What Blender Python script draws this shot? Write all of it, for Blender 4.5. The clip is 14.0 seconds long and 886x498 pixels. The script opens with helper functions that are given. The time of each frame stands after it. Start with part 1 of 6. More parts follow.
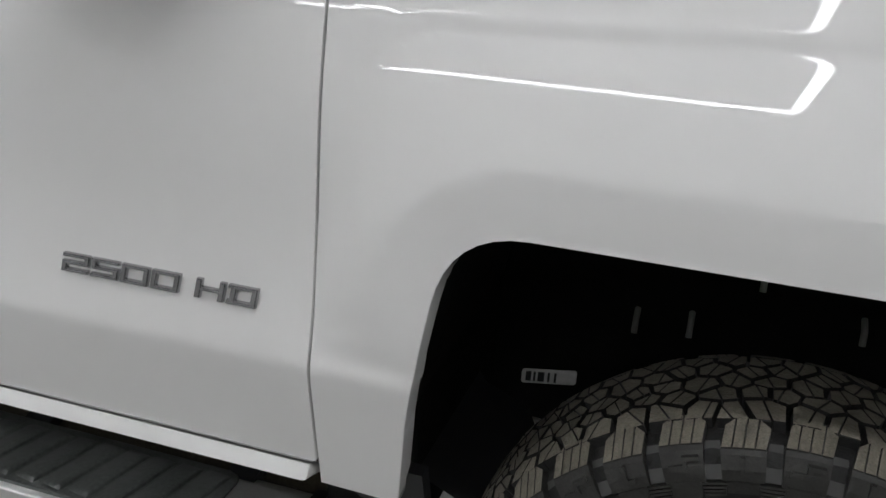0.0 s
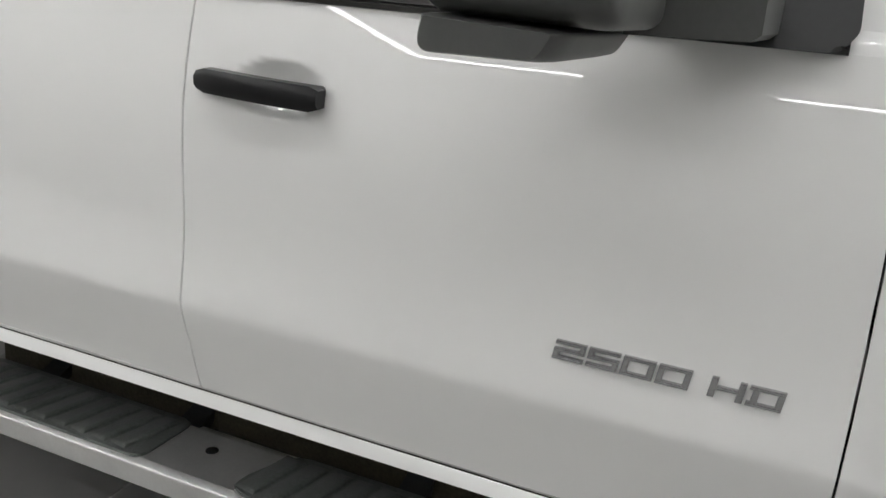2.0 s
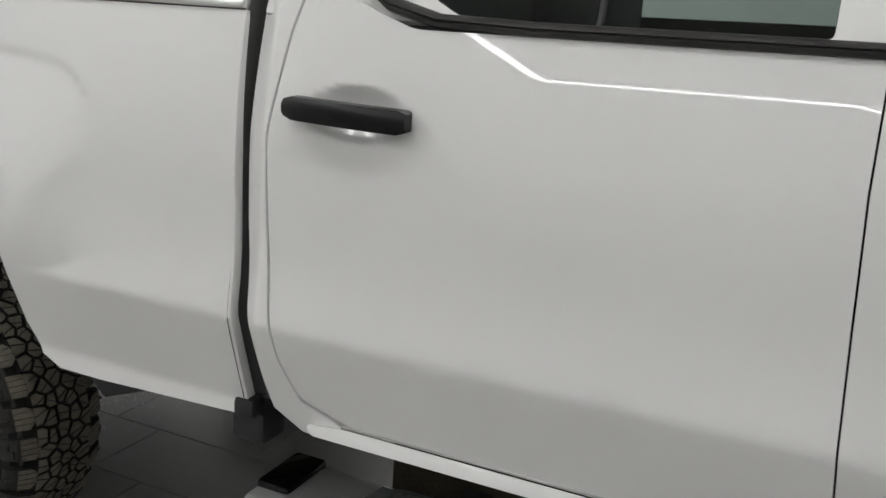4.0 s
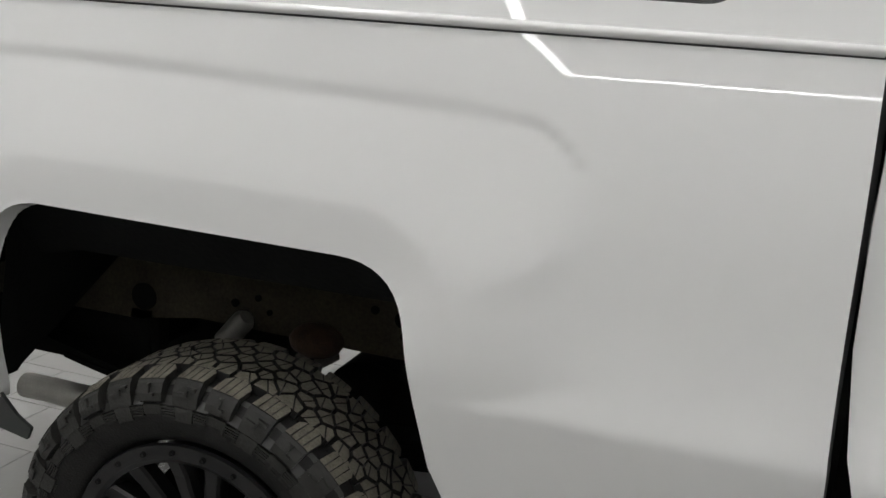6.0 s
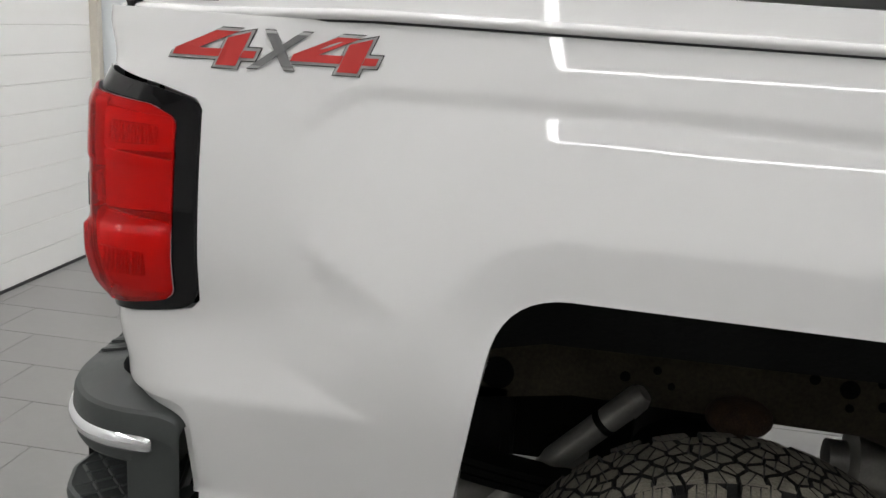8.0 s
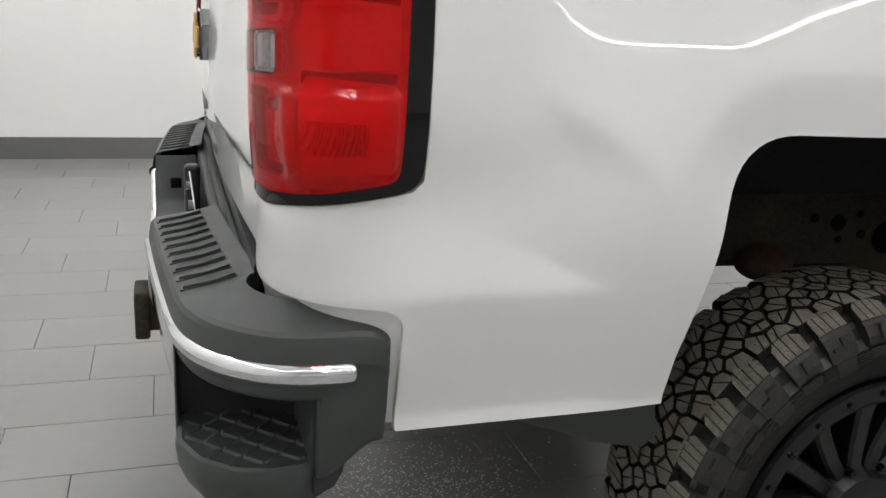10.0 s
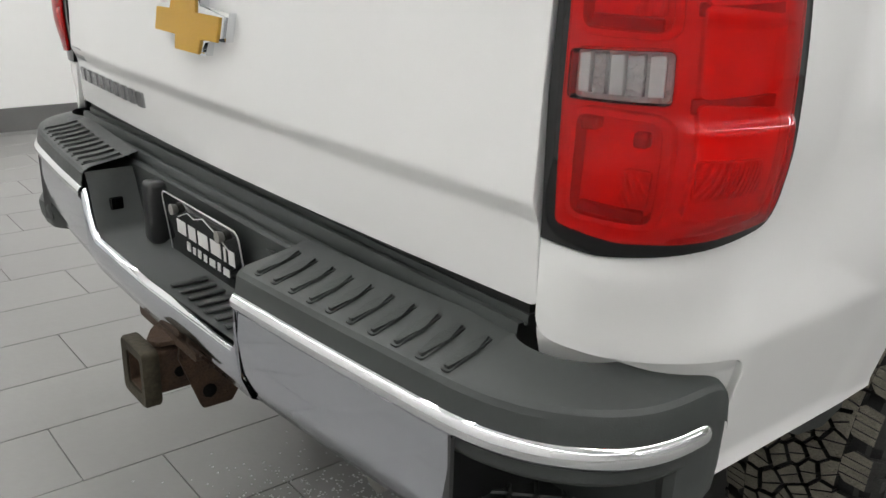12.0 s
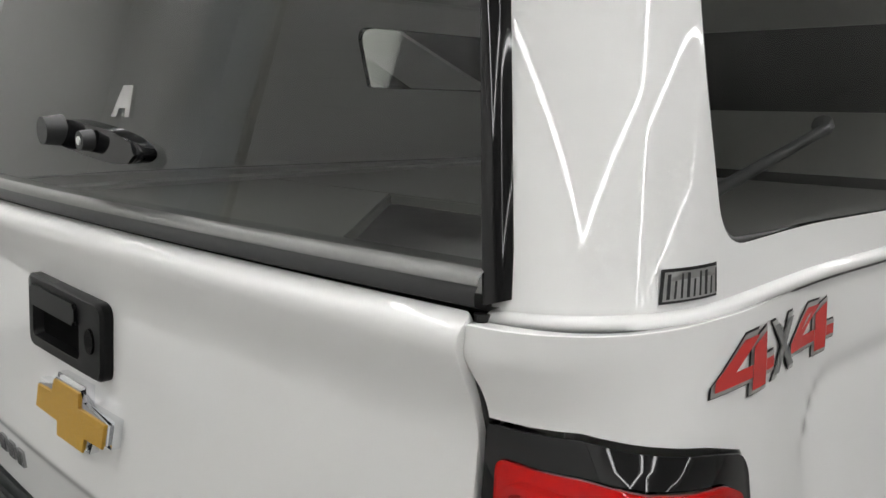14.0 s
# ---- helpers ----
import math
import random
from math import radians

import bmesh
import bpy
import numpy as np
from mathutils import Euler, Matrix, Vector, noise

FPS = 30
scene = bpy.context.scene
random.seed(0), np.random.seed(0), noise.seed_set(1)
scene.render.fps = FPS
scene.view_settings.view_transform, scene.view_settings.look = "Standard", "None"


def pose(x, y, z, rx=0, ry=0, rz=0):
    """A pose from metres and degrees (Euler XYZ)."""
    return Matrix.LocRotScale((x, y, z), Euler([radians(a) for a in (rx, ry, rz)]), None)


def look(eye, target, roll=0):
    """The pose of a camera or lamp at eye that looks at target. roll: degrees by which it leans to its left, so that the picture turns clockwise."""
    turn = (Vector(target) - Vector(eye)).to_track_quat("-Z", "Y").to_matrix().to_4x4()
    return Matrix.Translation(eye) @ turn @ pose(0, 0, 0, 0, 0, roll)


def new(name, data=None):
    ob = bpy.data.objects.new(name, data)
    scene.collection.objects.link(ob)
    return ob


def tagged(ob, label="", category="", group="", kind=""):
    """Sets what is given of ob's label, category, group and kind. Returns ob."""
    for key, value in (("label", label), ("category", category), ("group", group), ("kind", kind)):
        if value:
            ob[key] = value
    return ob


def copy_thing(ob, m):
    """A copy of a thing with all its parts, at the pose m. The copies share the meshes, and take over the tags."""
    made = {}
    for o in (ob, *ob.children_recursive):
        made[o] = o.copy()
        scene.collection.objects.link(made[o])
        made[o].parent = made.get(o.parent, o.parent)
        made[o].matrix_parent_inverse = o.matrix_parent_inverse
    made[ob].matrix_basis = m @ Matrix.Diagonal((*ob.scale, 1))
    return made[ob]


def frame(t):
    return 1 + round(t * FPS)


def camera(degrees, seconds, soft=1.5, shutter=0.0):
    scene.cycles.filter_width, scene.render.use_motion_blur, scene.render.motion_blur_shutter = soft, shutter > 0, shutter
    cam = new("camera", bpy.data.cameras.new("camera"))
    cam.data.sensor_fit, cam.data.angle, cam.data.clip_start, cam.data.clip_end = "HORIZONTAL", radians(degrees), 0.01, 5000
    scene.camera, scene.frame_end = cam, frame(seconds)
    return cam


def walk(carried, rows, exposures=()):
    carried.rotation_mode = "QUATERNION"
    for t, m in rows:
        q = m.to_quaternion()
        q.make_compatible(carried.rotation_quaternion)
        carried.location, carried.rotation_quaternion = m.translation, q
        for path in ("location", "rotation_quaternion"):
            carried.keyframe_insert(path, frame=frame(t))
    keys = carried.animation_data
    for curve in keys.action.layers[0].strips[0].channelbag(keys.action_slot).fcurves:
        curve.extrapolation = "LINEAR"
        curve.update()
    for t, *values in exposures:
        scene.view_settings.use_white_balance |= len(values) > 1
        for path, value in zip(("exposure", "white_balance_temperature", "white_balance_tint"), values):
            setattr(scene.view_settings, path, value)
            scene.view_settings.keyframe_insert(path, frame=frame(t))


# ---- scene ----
cam = camera(53.6, 14.0)
PATH = [
    (0, (0.484, -1.007, 1.446), (-0.052, 0.798, 0.773), 4.0),
    (0.5, (0.41, -1.13, 1.454), (-0.219, 0.655, 0.808), 4.2),
    (1, (0.315, -1.21, 1.471), (-0.367, 0.566, 0.853), 5.5),
    (1.5, (0.135, -1.191, 1.443), (-0.586, 0.58, 0.858), 5.4),
    (2, (-0.077, -1.189, 1.449), (-0.837, 0.572, 0.884), 4.8),
    (2.5, (-0.327, -1.222, 1.45), (-1.131, 0.52, 0.883), 3.7),
    (3, (-0.583, -1.274, 1.435), (-1.407, 0.472, 0.913), 3.7),
    (3.5, (-0.871, -1.276, 1.416), (-1.693, 0.476, 0.909), 3.4),
    (3.7, (-0.971, -1.272, 1.419), (-1.795, 0.482, 0.923), 3.3),
    (5.8, (-2.179, -1.248, 1.408), (-2.795, 0.603, 0.965), 4.3),
    (6, (-2.298, -1.23, 1.413), (-2.905, 0.621, 0.96), 4.0),
    (6.5, (-2.583, -1.227, 1.456), (-3.146, 0.633, 0.985), 2.7),
    (7, (-2.863, -1.195, 1.453), (-3.374, 0.68, 0.982), 2.5),
    (7.5, (-3.156, -1.162, 1.473), (-3.569, 0.727, 0.963), 3.0),
    (8, (-3.454, -1.183, 1.462), (-3.771, 0.725, 0.952), 3.4),
    (8.2, (-3.559, -1.176, 1.463), (-3.828, 0.735, 0.94), 3.6),
    (10.3, (-4.417, -0.976, 1.215), (-3.708, 0.808, 0.656), 2.7),
    (10.5, (-4.474, -0.919, 1.205), (-3.701, 0.833, 0.627), 2.6),
    (11, (-4.589, -0.742, 1.201), (-3.645, 0.911, 0.588), 2.4),
    (11.5, (-4.727, -0.608, 1.23), (-3.639, 0.942, 0.588), 2.2),
    (12, (-4.885, -0.498, 1.298), (-3.694, 0.966, 0.635), 1.6),
    (12.5, (-4.969, -0.457, 1.425), (-3.719, 0.95, 0.747), 1.0),
    (13, (-4.968, -0.433, 1.524), (-3.655, 0.96, 0.942), 0.7),
    (13.5, (-4.877, -0.396, 1.596), (-3.512, 1.001, 1.168), 0.5),
    (14, (-4.753, -0.356, 1.646), (-3.378, 1.058, 1.31), 0.5),
]
walk(cam, [(t, look(eye, target, roll)) for t, eye, target, roll in PATH], [(0, 0.12, 6300, 11), (0.6, 0.16, 6360, 11), (1.5, 0.22, 6450, 10), (2, 0.20, 6500, 10), (3.7, -0.05, 6500, 10), (6.5, -0.11, 6500, 10), (7.5, -0.08, 6500, 11), (8.2, -0.09, 6500, 11), (10.3, 0.17, 6500, 11), (11.5, 0.20, 6500, 10), (12.3, 0.15, 6500, 10), (13, -0.18, 6500, 10), (13.5, -0.26, 6500, 10), (14, -0.20, 6520, 10)])

# ---- light and room measures ----
YC = 0.99           # the truck's middle line
CEIL = 3.9
ROOM = (-6.27, 9.0, -8.2, 5.9)

world = bpy.data.worlds.new("world")
scene.world = world
world.use_nodes = True
world.node_tree.nodes["Background"].inputs[0].default_value = (0.6, 0.63, 0.66, 1)
world.node_tree.nodes["Background"].inputs[1].default_value = 0.05
LED = 16.6


# ---- materials ----
def mat(name, color, rough=0.5, metal=0.0, coat=0.0, var=0.0, scale=6.0, bump=0.0, bscale=80.0, fleck=0.0, spec=0.5, rvar=0.0):
    m = bpy.data.materials.new(name)
    m.use_nodes = True
    nt = m.node_tree
    b = nt.nodes["Principled BSDF"]
    b.inputs["Base Color"].default_value = (*color, 1)
    b.inputs["Roughness"].default_value = rough
    b.inputs["Metallic"].default_value = metal
    b.inputs["Coat Weight"].default_value = coat
    b.inputs["Coat Roughness"].default_value = 0.02
    b.inputs["Specular IOR Level"].default_value = spec
    tc = nt.nodes.new("ShaderNodeTexCoord")
    if var or fleck or rvar:
        n1 = nt.nodes.new("ShaderNodeTexNoise")
        n1.inputs["Scale"].default_value = scale
        n1.inputs["Detail"].default_value = 6
        nt.links.new(tc.outputs["Object"], n1.inputs["Vector"])
        n2 = nt.nodes.new("ShaderNodeTexNoise")
        n2.inputs["Scale"].default_value = scale * 14
        n2.inputs["Detail"].default_value = 3
        nt.links.new(tc.outputs["Object"], n2.inputs["Vector"])
        add = nt.nodes.new("ShaderNodeMath")
        add.operation = "MULTIPLY_ADD"
        nt.links.new(n2.outputs["Fac"], add.inputs[0])
        add.inputs[1].default_value = 0.5 + fleck
        nt.links.new(n1.outputs["Fac"], add.inputs[2])
        mr = nt.nodes.new("ShaderNodeMapRange")
        mr.inputs[1].default_value, mr.inputs[2].default_value = 0.4, 1.2 + fleck * 0.6
        nt.links.new(add.outputs[0], mr.inputs[0])
        mix = nt.nodes.new("ShaderNodeMix")
        mix.data_type = "RGBA"
        nt.links.new(mr.outputs[0], mix.inputs["Factor"])
        mix.inputs["A"].default_value = (*[c * (1 - var) for c in color], 1)
        mix.inputs["B"].default_value = (*[min(1, c * (1 + var)) for c in color], 1)
        nt.links.new(mix.outputs["Result"], b.inputs["Base Color"])
        if rvar:
            mr2 = nt.nodes.new("ShaderNodeMapRange")
            mr2.inputs[1].default_value, mr2.inputs[2].default_value = 0.4, 1.2
            mr2.inputs[3].default_value, mr2.inputs[4].default_value = max(0.02, rough - rvar), min(1, rough + rvar)
            nt.links.new(add.outputs[0], mr2.inputs[0])
            nt.links.new(mr2.outputs[0], b.inputs["Roughness"])
    if bump:
        nb = nt.nodes.new("ShaderNodeTexNoise")
        nb.inputs["Scale"].default_value = bscale
        nb.inputs["Detail"].default_value = 4
        nt.links.new(tc.outputs["Object"], nb.inputs["Vector"])
        bp = nt.nodes.new("ShaderNodeBump")
        bp.inputs["Strength"].default_value = bump
        bp.inputs["Distance"].default_value = 0.01
        nt.links.new(nb.outputs["Fac"], bp.inputs["Height"])
        nt.links.new(bp.outputs["Normal"], b.inputs["Normal"])
    return m


def glass_mat(name, color, rough=0.0, alpha_mix=0.5):
    """A tinted pane: a mirror-like sheen over a dark see-through body."""
    m = bpy.data.materials.new(name)
    m.use_nodes = True
    nt = m.node_tree
    nt.nodes.remove(nt.nodes["Principled BSDF"])
    out = nt.nodes["Material Output"]
    tr = nt.nodes.new("ShaderNodeBsdfTransparent")
    tr.inputs[0].default_value = (*color, 1)
    gl = nt.nodes.new("ShaderNodeBsdfGlossy")
    gl.inputs["Roughness"].default_value = rough
    fr = nt.nodes.new("ShaderNodeFresnel")
    fr.inputs[0].default_value = 1.5
    mx = nt.nodes.new("ShaderNodeMixShader")
    nt.links.new(fr.outputs[0], mx.inputs[0])
    nt.links.new(tr.outputs[0], mx.inputs[1])
    nt.links.new(gl.outputs[0], mx.inputs[2])
    nt.links.new(mx.outputs[0], out.inputs[0])
    return m




def clear_coat(m):
    """A hard, mirror-smooth clear coat over the paint."""
    b = m.node_tree.nodes["Principled BSDF"]
    b.inputs["Coat Roughness"].default_value = 0.004
    b.inputs["Coat IOR"].default_value = 1.52
    return m


PAINT = clear_coat(mat("white_paint", (0.845, 0.845, 0.835), 0.45, coat=1.0, var=0.012, scale=1.5, spec=0.15))
PAINT_CAP = clear_coat(mat("cap_paint", (0.845, 0.845, 0.835), 0.45, coat=1.0, var=0.012, scale=1.5, spec=0.15))
BLACK_PLASTIC = mat("black_plastic", (0.022, 0.023, 0.024), 0.42, var=0.25, scale=8, bump=0.06, bscale=600)
GREY_PLASTIC = mat("grey_plastic", (0.046, 0.052, 0.050), 0.5, var=0.22, scale=7, bump=0.08, bscale=500, rvar=0.12)
STEP_PLASTIC = mat("step_pad_plastic", (0.135, 0.146, 0.139), 0.42, var=0.6, scale=9, bump=0.12, bscale=300, fleck=0.3, rvar=0.15)
PAD_RIB = mat("pad_rib_plastic", (0.034, 0.039, 0.037), 0.5, var=0.8, scale=22, bump=0.15, bscale=300, fleck=0.4, rvar=0.15)
GLOSS_BLACK = mat("gloss_black", (0.004, 0.004, 0.0045), 0.05, spec=0.42)
# Near-black that carries the shade of the handle's hollow.
SCOOP_SHADE = mat("scoop_black", (0.0015, 0.0015, 0.0015), 0.9, spec=0.05)
LATCH_BLACK = mat("latch_black", (0.005, 0.005, 0.0055), 0.30, var=0.1, spec=0.2)
HANDLE_BLACK = mat("handle_black", (0.006, 0.006, 0.007), 0.30, var=0.1, spec=0.35)
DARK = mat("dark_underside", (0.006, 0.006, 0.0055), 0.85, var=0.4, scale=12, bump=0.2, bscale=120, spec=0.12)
LINER = mat("wheel_liner", (0.006, 0.0065, 0.006), 0.85, var=0.35, scale=10, bump=0.15, bscale=90, spec=0.15)
FRAME_METAL = mat("frame_metal", (0.040, 0.034, 0.022), 0.7, var=0.75, scale=9, bump=0.25, bscale=70, fleck=0.4, spec=0.25)
RUST = mat("rusty_steel", (0.056, 0.032, 0.018), 0.75, metal=0.1, var=0.95, scale=26, bump=0.5, bscale=160, fleck=0.5)
STEEL = mat("pipe_steel", (0.36, 0.35, 0.32), 0.38, metal=0.55, var=0.25, scale=14, bump=0.05, bscale=120)
# Darker, bluer copy of the chrome: the floor's reflection is in its colour.
CHROME_FLOOR_TINT = mat("chrome_face", (0.60, 0.62, 0.67), 0.10, metal=1.0, var=0.05, scale=4, rvar=0.05)
CHROME = mat("chrome", (0.83, 0.84, 0.86), 0.06, metal=1.0, var=0.03, scale=4, rvar=0.04)
SATIN_CHROME = mat("satin_steel", (0.78, 0.78, 0.78), 0.34, metal=1.0, var=0.08, scale=6, rvar=0.06)
RAIL_STEEL = mat("brushed_rail_steel", (0.74, 0.74, 0.73), 0.40, metal=0.66, var=0.10, scale=8, bump=0.03, bscale=200, rvar=0.08)
BADGE = mat("badge_metal", (0.36, 0.36, 0.37), 0.25, metal=1.0, var=0.15, scale=40)
GOLD = mat("gold_emblem", (0.62, 0.36, 0.045), 0.45, metal=0.15, var=0.25, scale=260, bump=0.3, bscale=420)
RUBBER = mat("tyre_rubber", (0.012, 0.012, 0.0112), 0.6, var=0.4, scale=18, bump=0.2, bscale=220, fleck=0.3, spec=0.3)
TREAD = mat("tread_rubber", (0.128, 0.118, 0.092), 0.66, var=0.6, scale=34, bump=0.5, bscale=160, fleck=0.7)
LUG = mat("lug_rubber", (0.024, 0.024, 0.0215), 0.5, var=0.4, scale=30, bump=0.2, bscale=160, fleck=0.3, spec=0.35)
# Lighter rubber for the ramps: the light they reflect is in the colour.
RAMP_SHEEN = mat("ramp_rubber", (0.030, 0.030, 0.028), 0.42, var=0.2, scale=30)
WHEEL_BLACK = mat("wheel_black", (0.008, 0.008, 0.0085), 0.28, coat=0.15, var=0.1, spec=0.4)
SILL_METAL = mat("sill_metal", (0.16, 0.16, 0.155), 0.38, metal=0.7, var=0.15, scale=6)
SEAL_PALE = mat("pale_seal", (0.50, 0.50, 0.485), 0.6, var=0.1, scale=12)
SEAL = mat("seal_rubber", (0.07, 0.07, 0.068), 0.6, var=0.2, scale=12)
MOULD = mat("belt_moulding", (0.03, 0.029, 0.028), 0.35, var=0.15, scale=10)
RED_DECAL = mat("red_decal", (0.55, 0.035, 0.03), 0.4, coat=0.5, var=0.06)
SILVER_DECAL = mat("silver_decal", (0.42, 0.42, 0.41), 0.35, metal=0.4, var=0.1)
BLACK_DECAL = mat("black_decal", (0.012, 0.012, 0.012), 0.4)
WHITE_INK = mat("white_ink", (0.75, 0.75, 0.73), 0.5, var=0.05)
WALL = mat("painted_wall", (0.83, 0.83, 0.81), 0.6, var=0.02, scale=1.2, bump=0.04, bscale=240)
# White wall paint with the pier's shaded side put into its colour.
PIER_SHADE = mat("pier_paint", (0.68, 0.72, 0.74), 0.6, var=0.02, scale=1.2, bump=0.04, bscale=240)
CEILING = mat("ceiling_paint", (0.88, 0.88, 0.86), 0.8, var=0.02, scale=1.0)
BASE = mat("baseboard_tile", (0.14, 0.14, 0.135), 0.45, var=0.1, scale=6)
GROUT = mat("grout", (0.05, 0.05, 0.048), 0.9, var=0.15, scale=20)
AMBER = mat("amber_lens", (0.6, 0.14, 0.02), 0.15, coat=0.5)
GLASS_CAP = glass_mat("cap_glass", (0.54, 0.56, 0.54))
GLASS_SIDE = glass_mat("side_glass", (0.80, 0.81, 0.79))
GLASS_DOOR = glass_mat("door_glass", (0.20, 0.25, 0.235))
GREY_LINING = mat("grey_lining", (0.58, 0.58, 0.56), 0.9, var=0.12, scale=9, bump=0.2, bscale=300)
COVER_GREY = mat("cover_grey", (0.30, 0.30, 0.285), 0.6, var=0.06, scale=3)
BED_BLACK = mat("bed_liner", (0.05, 0.05, 0.05), 0.7, var=0.3, scale=12, bump=0.3, bscale=120)
SEAT = mat("seat_cloth", (0.06, 0.06, 0.062), 0.9, var=0.2, scale=12)


def tile_mat():
    m = mat("floor_tile", (0.242, 0.239, 0.231), 0.3, var=0.08, scale=1.8, bump=0.03, bscale=60, rvar=0.02)
    for link in [q for q in m.node_tree.links if q.from_node.type == "TEX_COORD"]:
        g = m.node_tree.nodes.get("Position") or m.node_tree.nodes.new("ShaderNodeNewGeometry")
        g.name = "Position"
        m.node_tree.links.new(g.outputs["Position"], link.to_socket)
    nt = m.node_tree
    b = nt.nodes["Principled BSDF"]
    info = nt.nodes.new("ShaderNodeObjectInfo")
    geo = nt.nodes.new("ShaderNodeNewGeometry")
    add = nt.nodes.new("ShaderNodeMath")
    add.operation = "ADD"
    nt.links.new(info.outputs["Random"], add.inputs[0])
    nt.links.new(geo.outputs["Random Per Island"], add.inputs[1])
    mr = nt.nodes.new("ShaderNodeMapRange")
    mr.inputs[2].default_value = 2.0
    mr.inputs[3].default_value, mr.inputs[4].default_value = 0.93, 1.07
    nt.links.new(add.outputs[0], mr.inputs[0])
    old = b.inputs["Base Color"].links[0].from_socket
    mul = nt.nodes.new("ShaderNodeVectorMath")
    mul.operation = "SCALE"
    nt.links.new(old, mul.inputs[0])
    nt.links.new(mr.outputs[0], mul.inputs["Scale"])
    nt.links.new(mul.outputs[0], b.inputs["Base Color"])
    return m


TILE = tile_mat()


def lens_mat(name, color, rough=0.08, ribs=False):
    """Moulded facets under a glossy skin."""
    m = mat(name, color, rough, coat=1.0, var=0.05, scale=10)
    nt = m.node_tree
    b = nt.nodes["Principled BSDF"]
    b.inputs["Transmission Weight"].default_value = 0.0
    if ribs:
        tc = nt.nodes.new("ShaderNodeTexCoord")
        w = nt.nodes.new("ShaderNodeTexWave")
        w.inputs["Scale"].default_value = 110
        w.bands_direction = "DIAGONAL"
        upright = nt.nodes.new("ShaderNodeMapping")
        upright.inputs["Scale"].default_value = (1, 1, 0)
        nt.links.new(tc.outputs["Object"], upright.inputs["Vector"])
        nt.links.new(upright.outputs[0], w.inputs["Vector"])
        bp = nt.nodes.new("ShaderNodeBump")
        bp.inputs["Strength"].default_value = 1.0
        bp.inputs["Distance"].default_value = 0.004
        nt.links.new(w.outputs["Fac"], bp.inputs["Height"])
        nt.links.new(bp.outputs["Normal"], b.inputs["Normal"])
    return m


LENS_RED = glass_mat("red_lens", (1.0, 0.018, 0.012))
nt = LENS_RED.node_tree
haze = nt.nodes.new("ShaderNodeBsdfDiffuse")
haze.inputs[0].default_value = (0.98, 0.006, 0.004, 1)
both = nt.nodes.new("ShaderNodeMixShader")
both.inputs[0].default_value = 0.26
sheen = [n for n in nt.nodes if n.type == "MIX_SHADER" and n != both][0]
nt.links.new([n for n in nt.nodes if n.type == "BSDF_TRANSPARENT"][0].outputs[0], both.inputs[1])
nt.links.new(haze.outputs[0], both.inputs[2])
nt.links.new(both.outputs[0], sheen.inputs[1])
[n for n in nt.nodes if n.type == "FRESNEL"][0].inputs[0].default_value = 1.40
LENS_WATER = glass_mat("clear_plastic", (0.93, 0.92, 0.92))
REFLECTOR = mat("lamp_reflector", (0.98, 0.98, 0.98), 0.24, metal=0.0, var=0.10, scale=25, bump=0.35, bscale=22)
FACET = lens_mat("lamp_facets", (0.95, 0.95, 0.95), 0.2, ribs=True)
FACET_CLEAR = mat("clear_facets", (0.88, 0.86, 0.86), 0.18, metal=0.3, var=0.35, scale=55, bump=0.9, bscale=110)
BULB = mat("lamp_bulb", (0.05, 0.045, 0.045), 0.35)
# Dark strip colour that stands for shade inside the lamp chambers.
CHAMBER_SHADE = mat("lamp_gap", (0.13, 0.12, 0.12), 0.4)


def emit_mat(name, color, power):
    m = bpy.data.materials.new(name)
    m.use_nodes = True
    b = m.node_tree.nodes["Principled BSDF"]
    b.inputs["Base Color"].default_value = (0.9, 0.9, 0.9, 1)
    b.inputs["Emission Color"].default_value = (*color, 1)
    b.inputs["Emission Strength"].default_value = power
    return m


LED_MAT = emit_mat("led_diffuser", (0.99, 0.985, 0.985), LED)
SCREEN_MAT = emit_mat("screen_glow", (0.55, 0.85, 0.8), 0.6)


# ---- mesh helpers ----
def part(name, bm, material, parent=None, label="", smooth=False, normals=False):
    if normals:
        bmesh.ops.recalc_face_normals(bm, faces=bm.faces)
    me = bpy.data.meshes.new(name)
    bm.to_mesh(me)
    bm.free()
    mats = material if isinstance(material, (list, tuple)) else [material]
    for x in mats:
        me.materials.append(x)
    if smooth:
        me.shade_smooth()
        if smooth != True:
            me.set_sharp_from_angle(angle=radians(smooth))
    ob = new(name, me)
    if parent is not None:
        ob.parent = parent
    if label:
        ob["label"] = label
    return ob


def empty(name, label, category, loc=(0, 0, 0), group="", kind=""):
    ob = new(name)
    ob.location = loc
    ob.empty_display_size = 0.1
    return tagged(ob, label, category, group, kind)


def box(bm, lo, hi, bevel=0.0, segs=2, m=None):
    r = bmesh.ops.create_cube(bm, size=1.0)
    vs = r["verts"]
    for v in vs:
        v.co = Vector([lo[i] + (v.co[i] + 0.5) * (hi[i] - lo[i]) for i in range(3)])
    if bevel:
        es = list({e for v in vs for e in v.link_edges})
        r = bmesh.ops.bevel(bm, geom=es, offset=bevel, segments=segs, affect="EDGES", profile=0.5)
        vs = list({v for f in r["faces"] for v in f.verts} | {v for v in vs if v.is_valid})
    if m is not None:
        bmesh.ops.transform(bm, matrix=m, verts=vs)
    return vs


def tube(bm, pts, radius, segs=12, caps=True):
    """A round tube along points; radius may be a list."""
    pts = [Vector(p) for p in pts]
    rings = []
    for i, p in enumerate(pts):
        d = (pts[min(i + 1, len(pts) - 1)] - pts[max(i - 1, 0)]).normalized()
        a = d.cross(Vector((0, 0, 1)))
        if a.length < 1e-3:
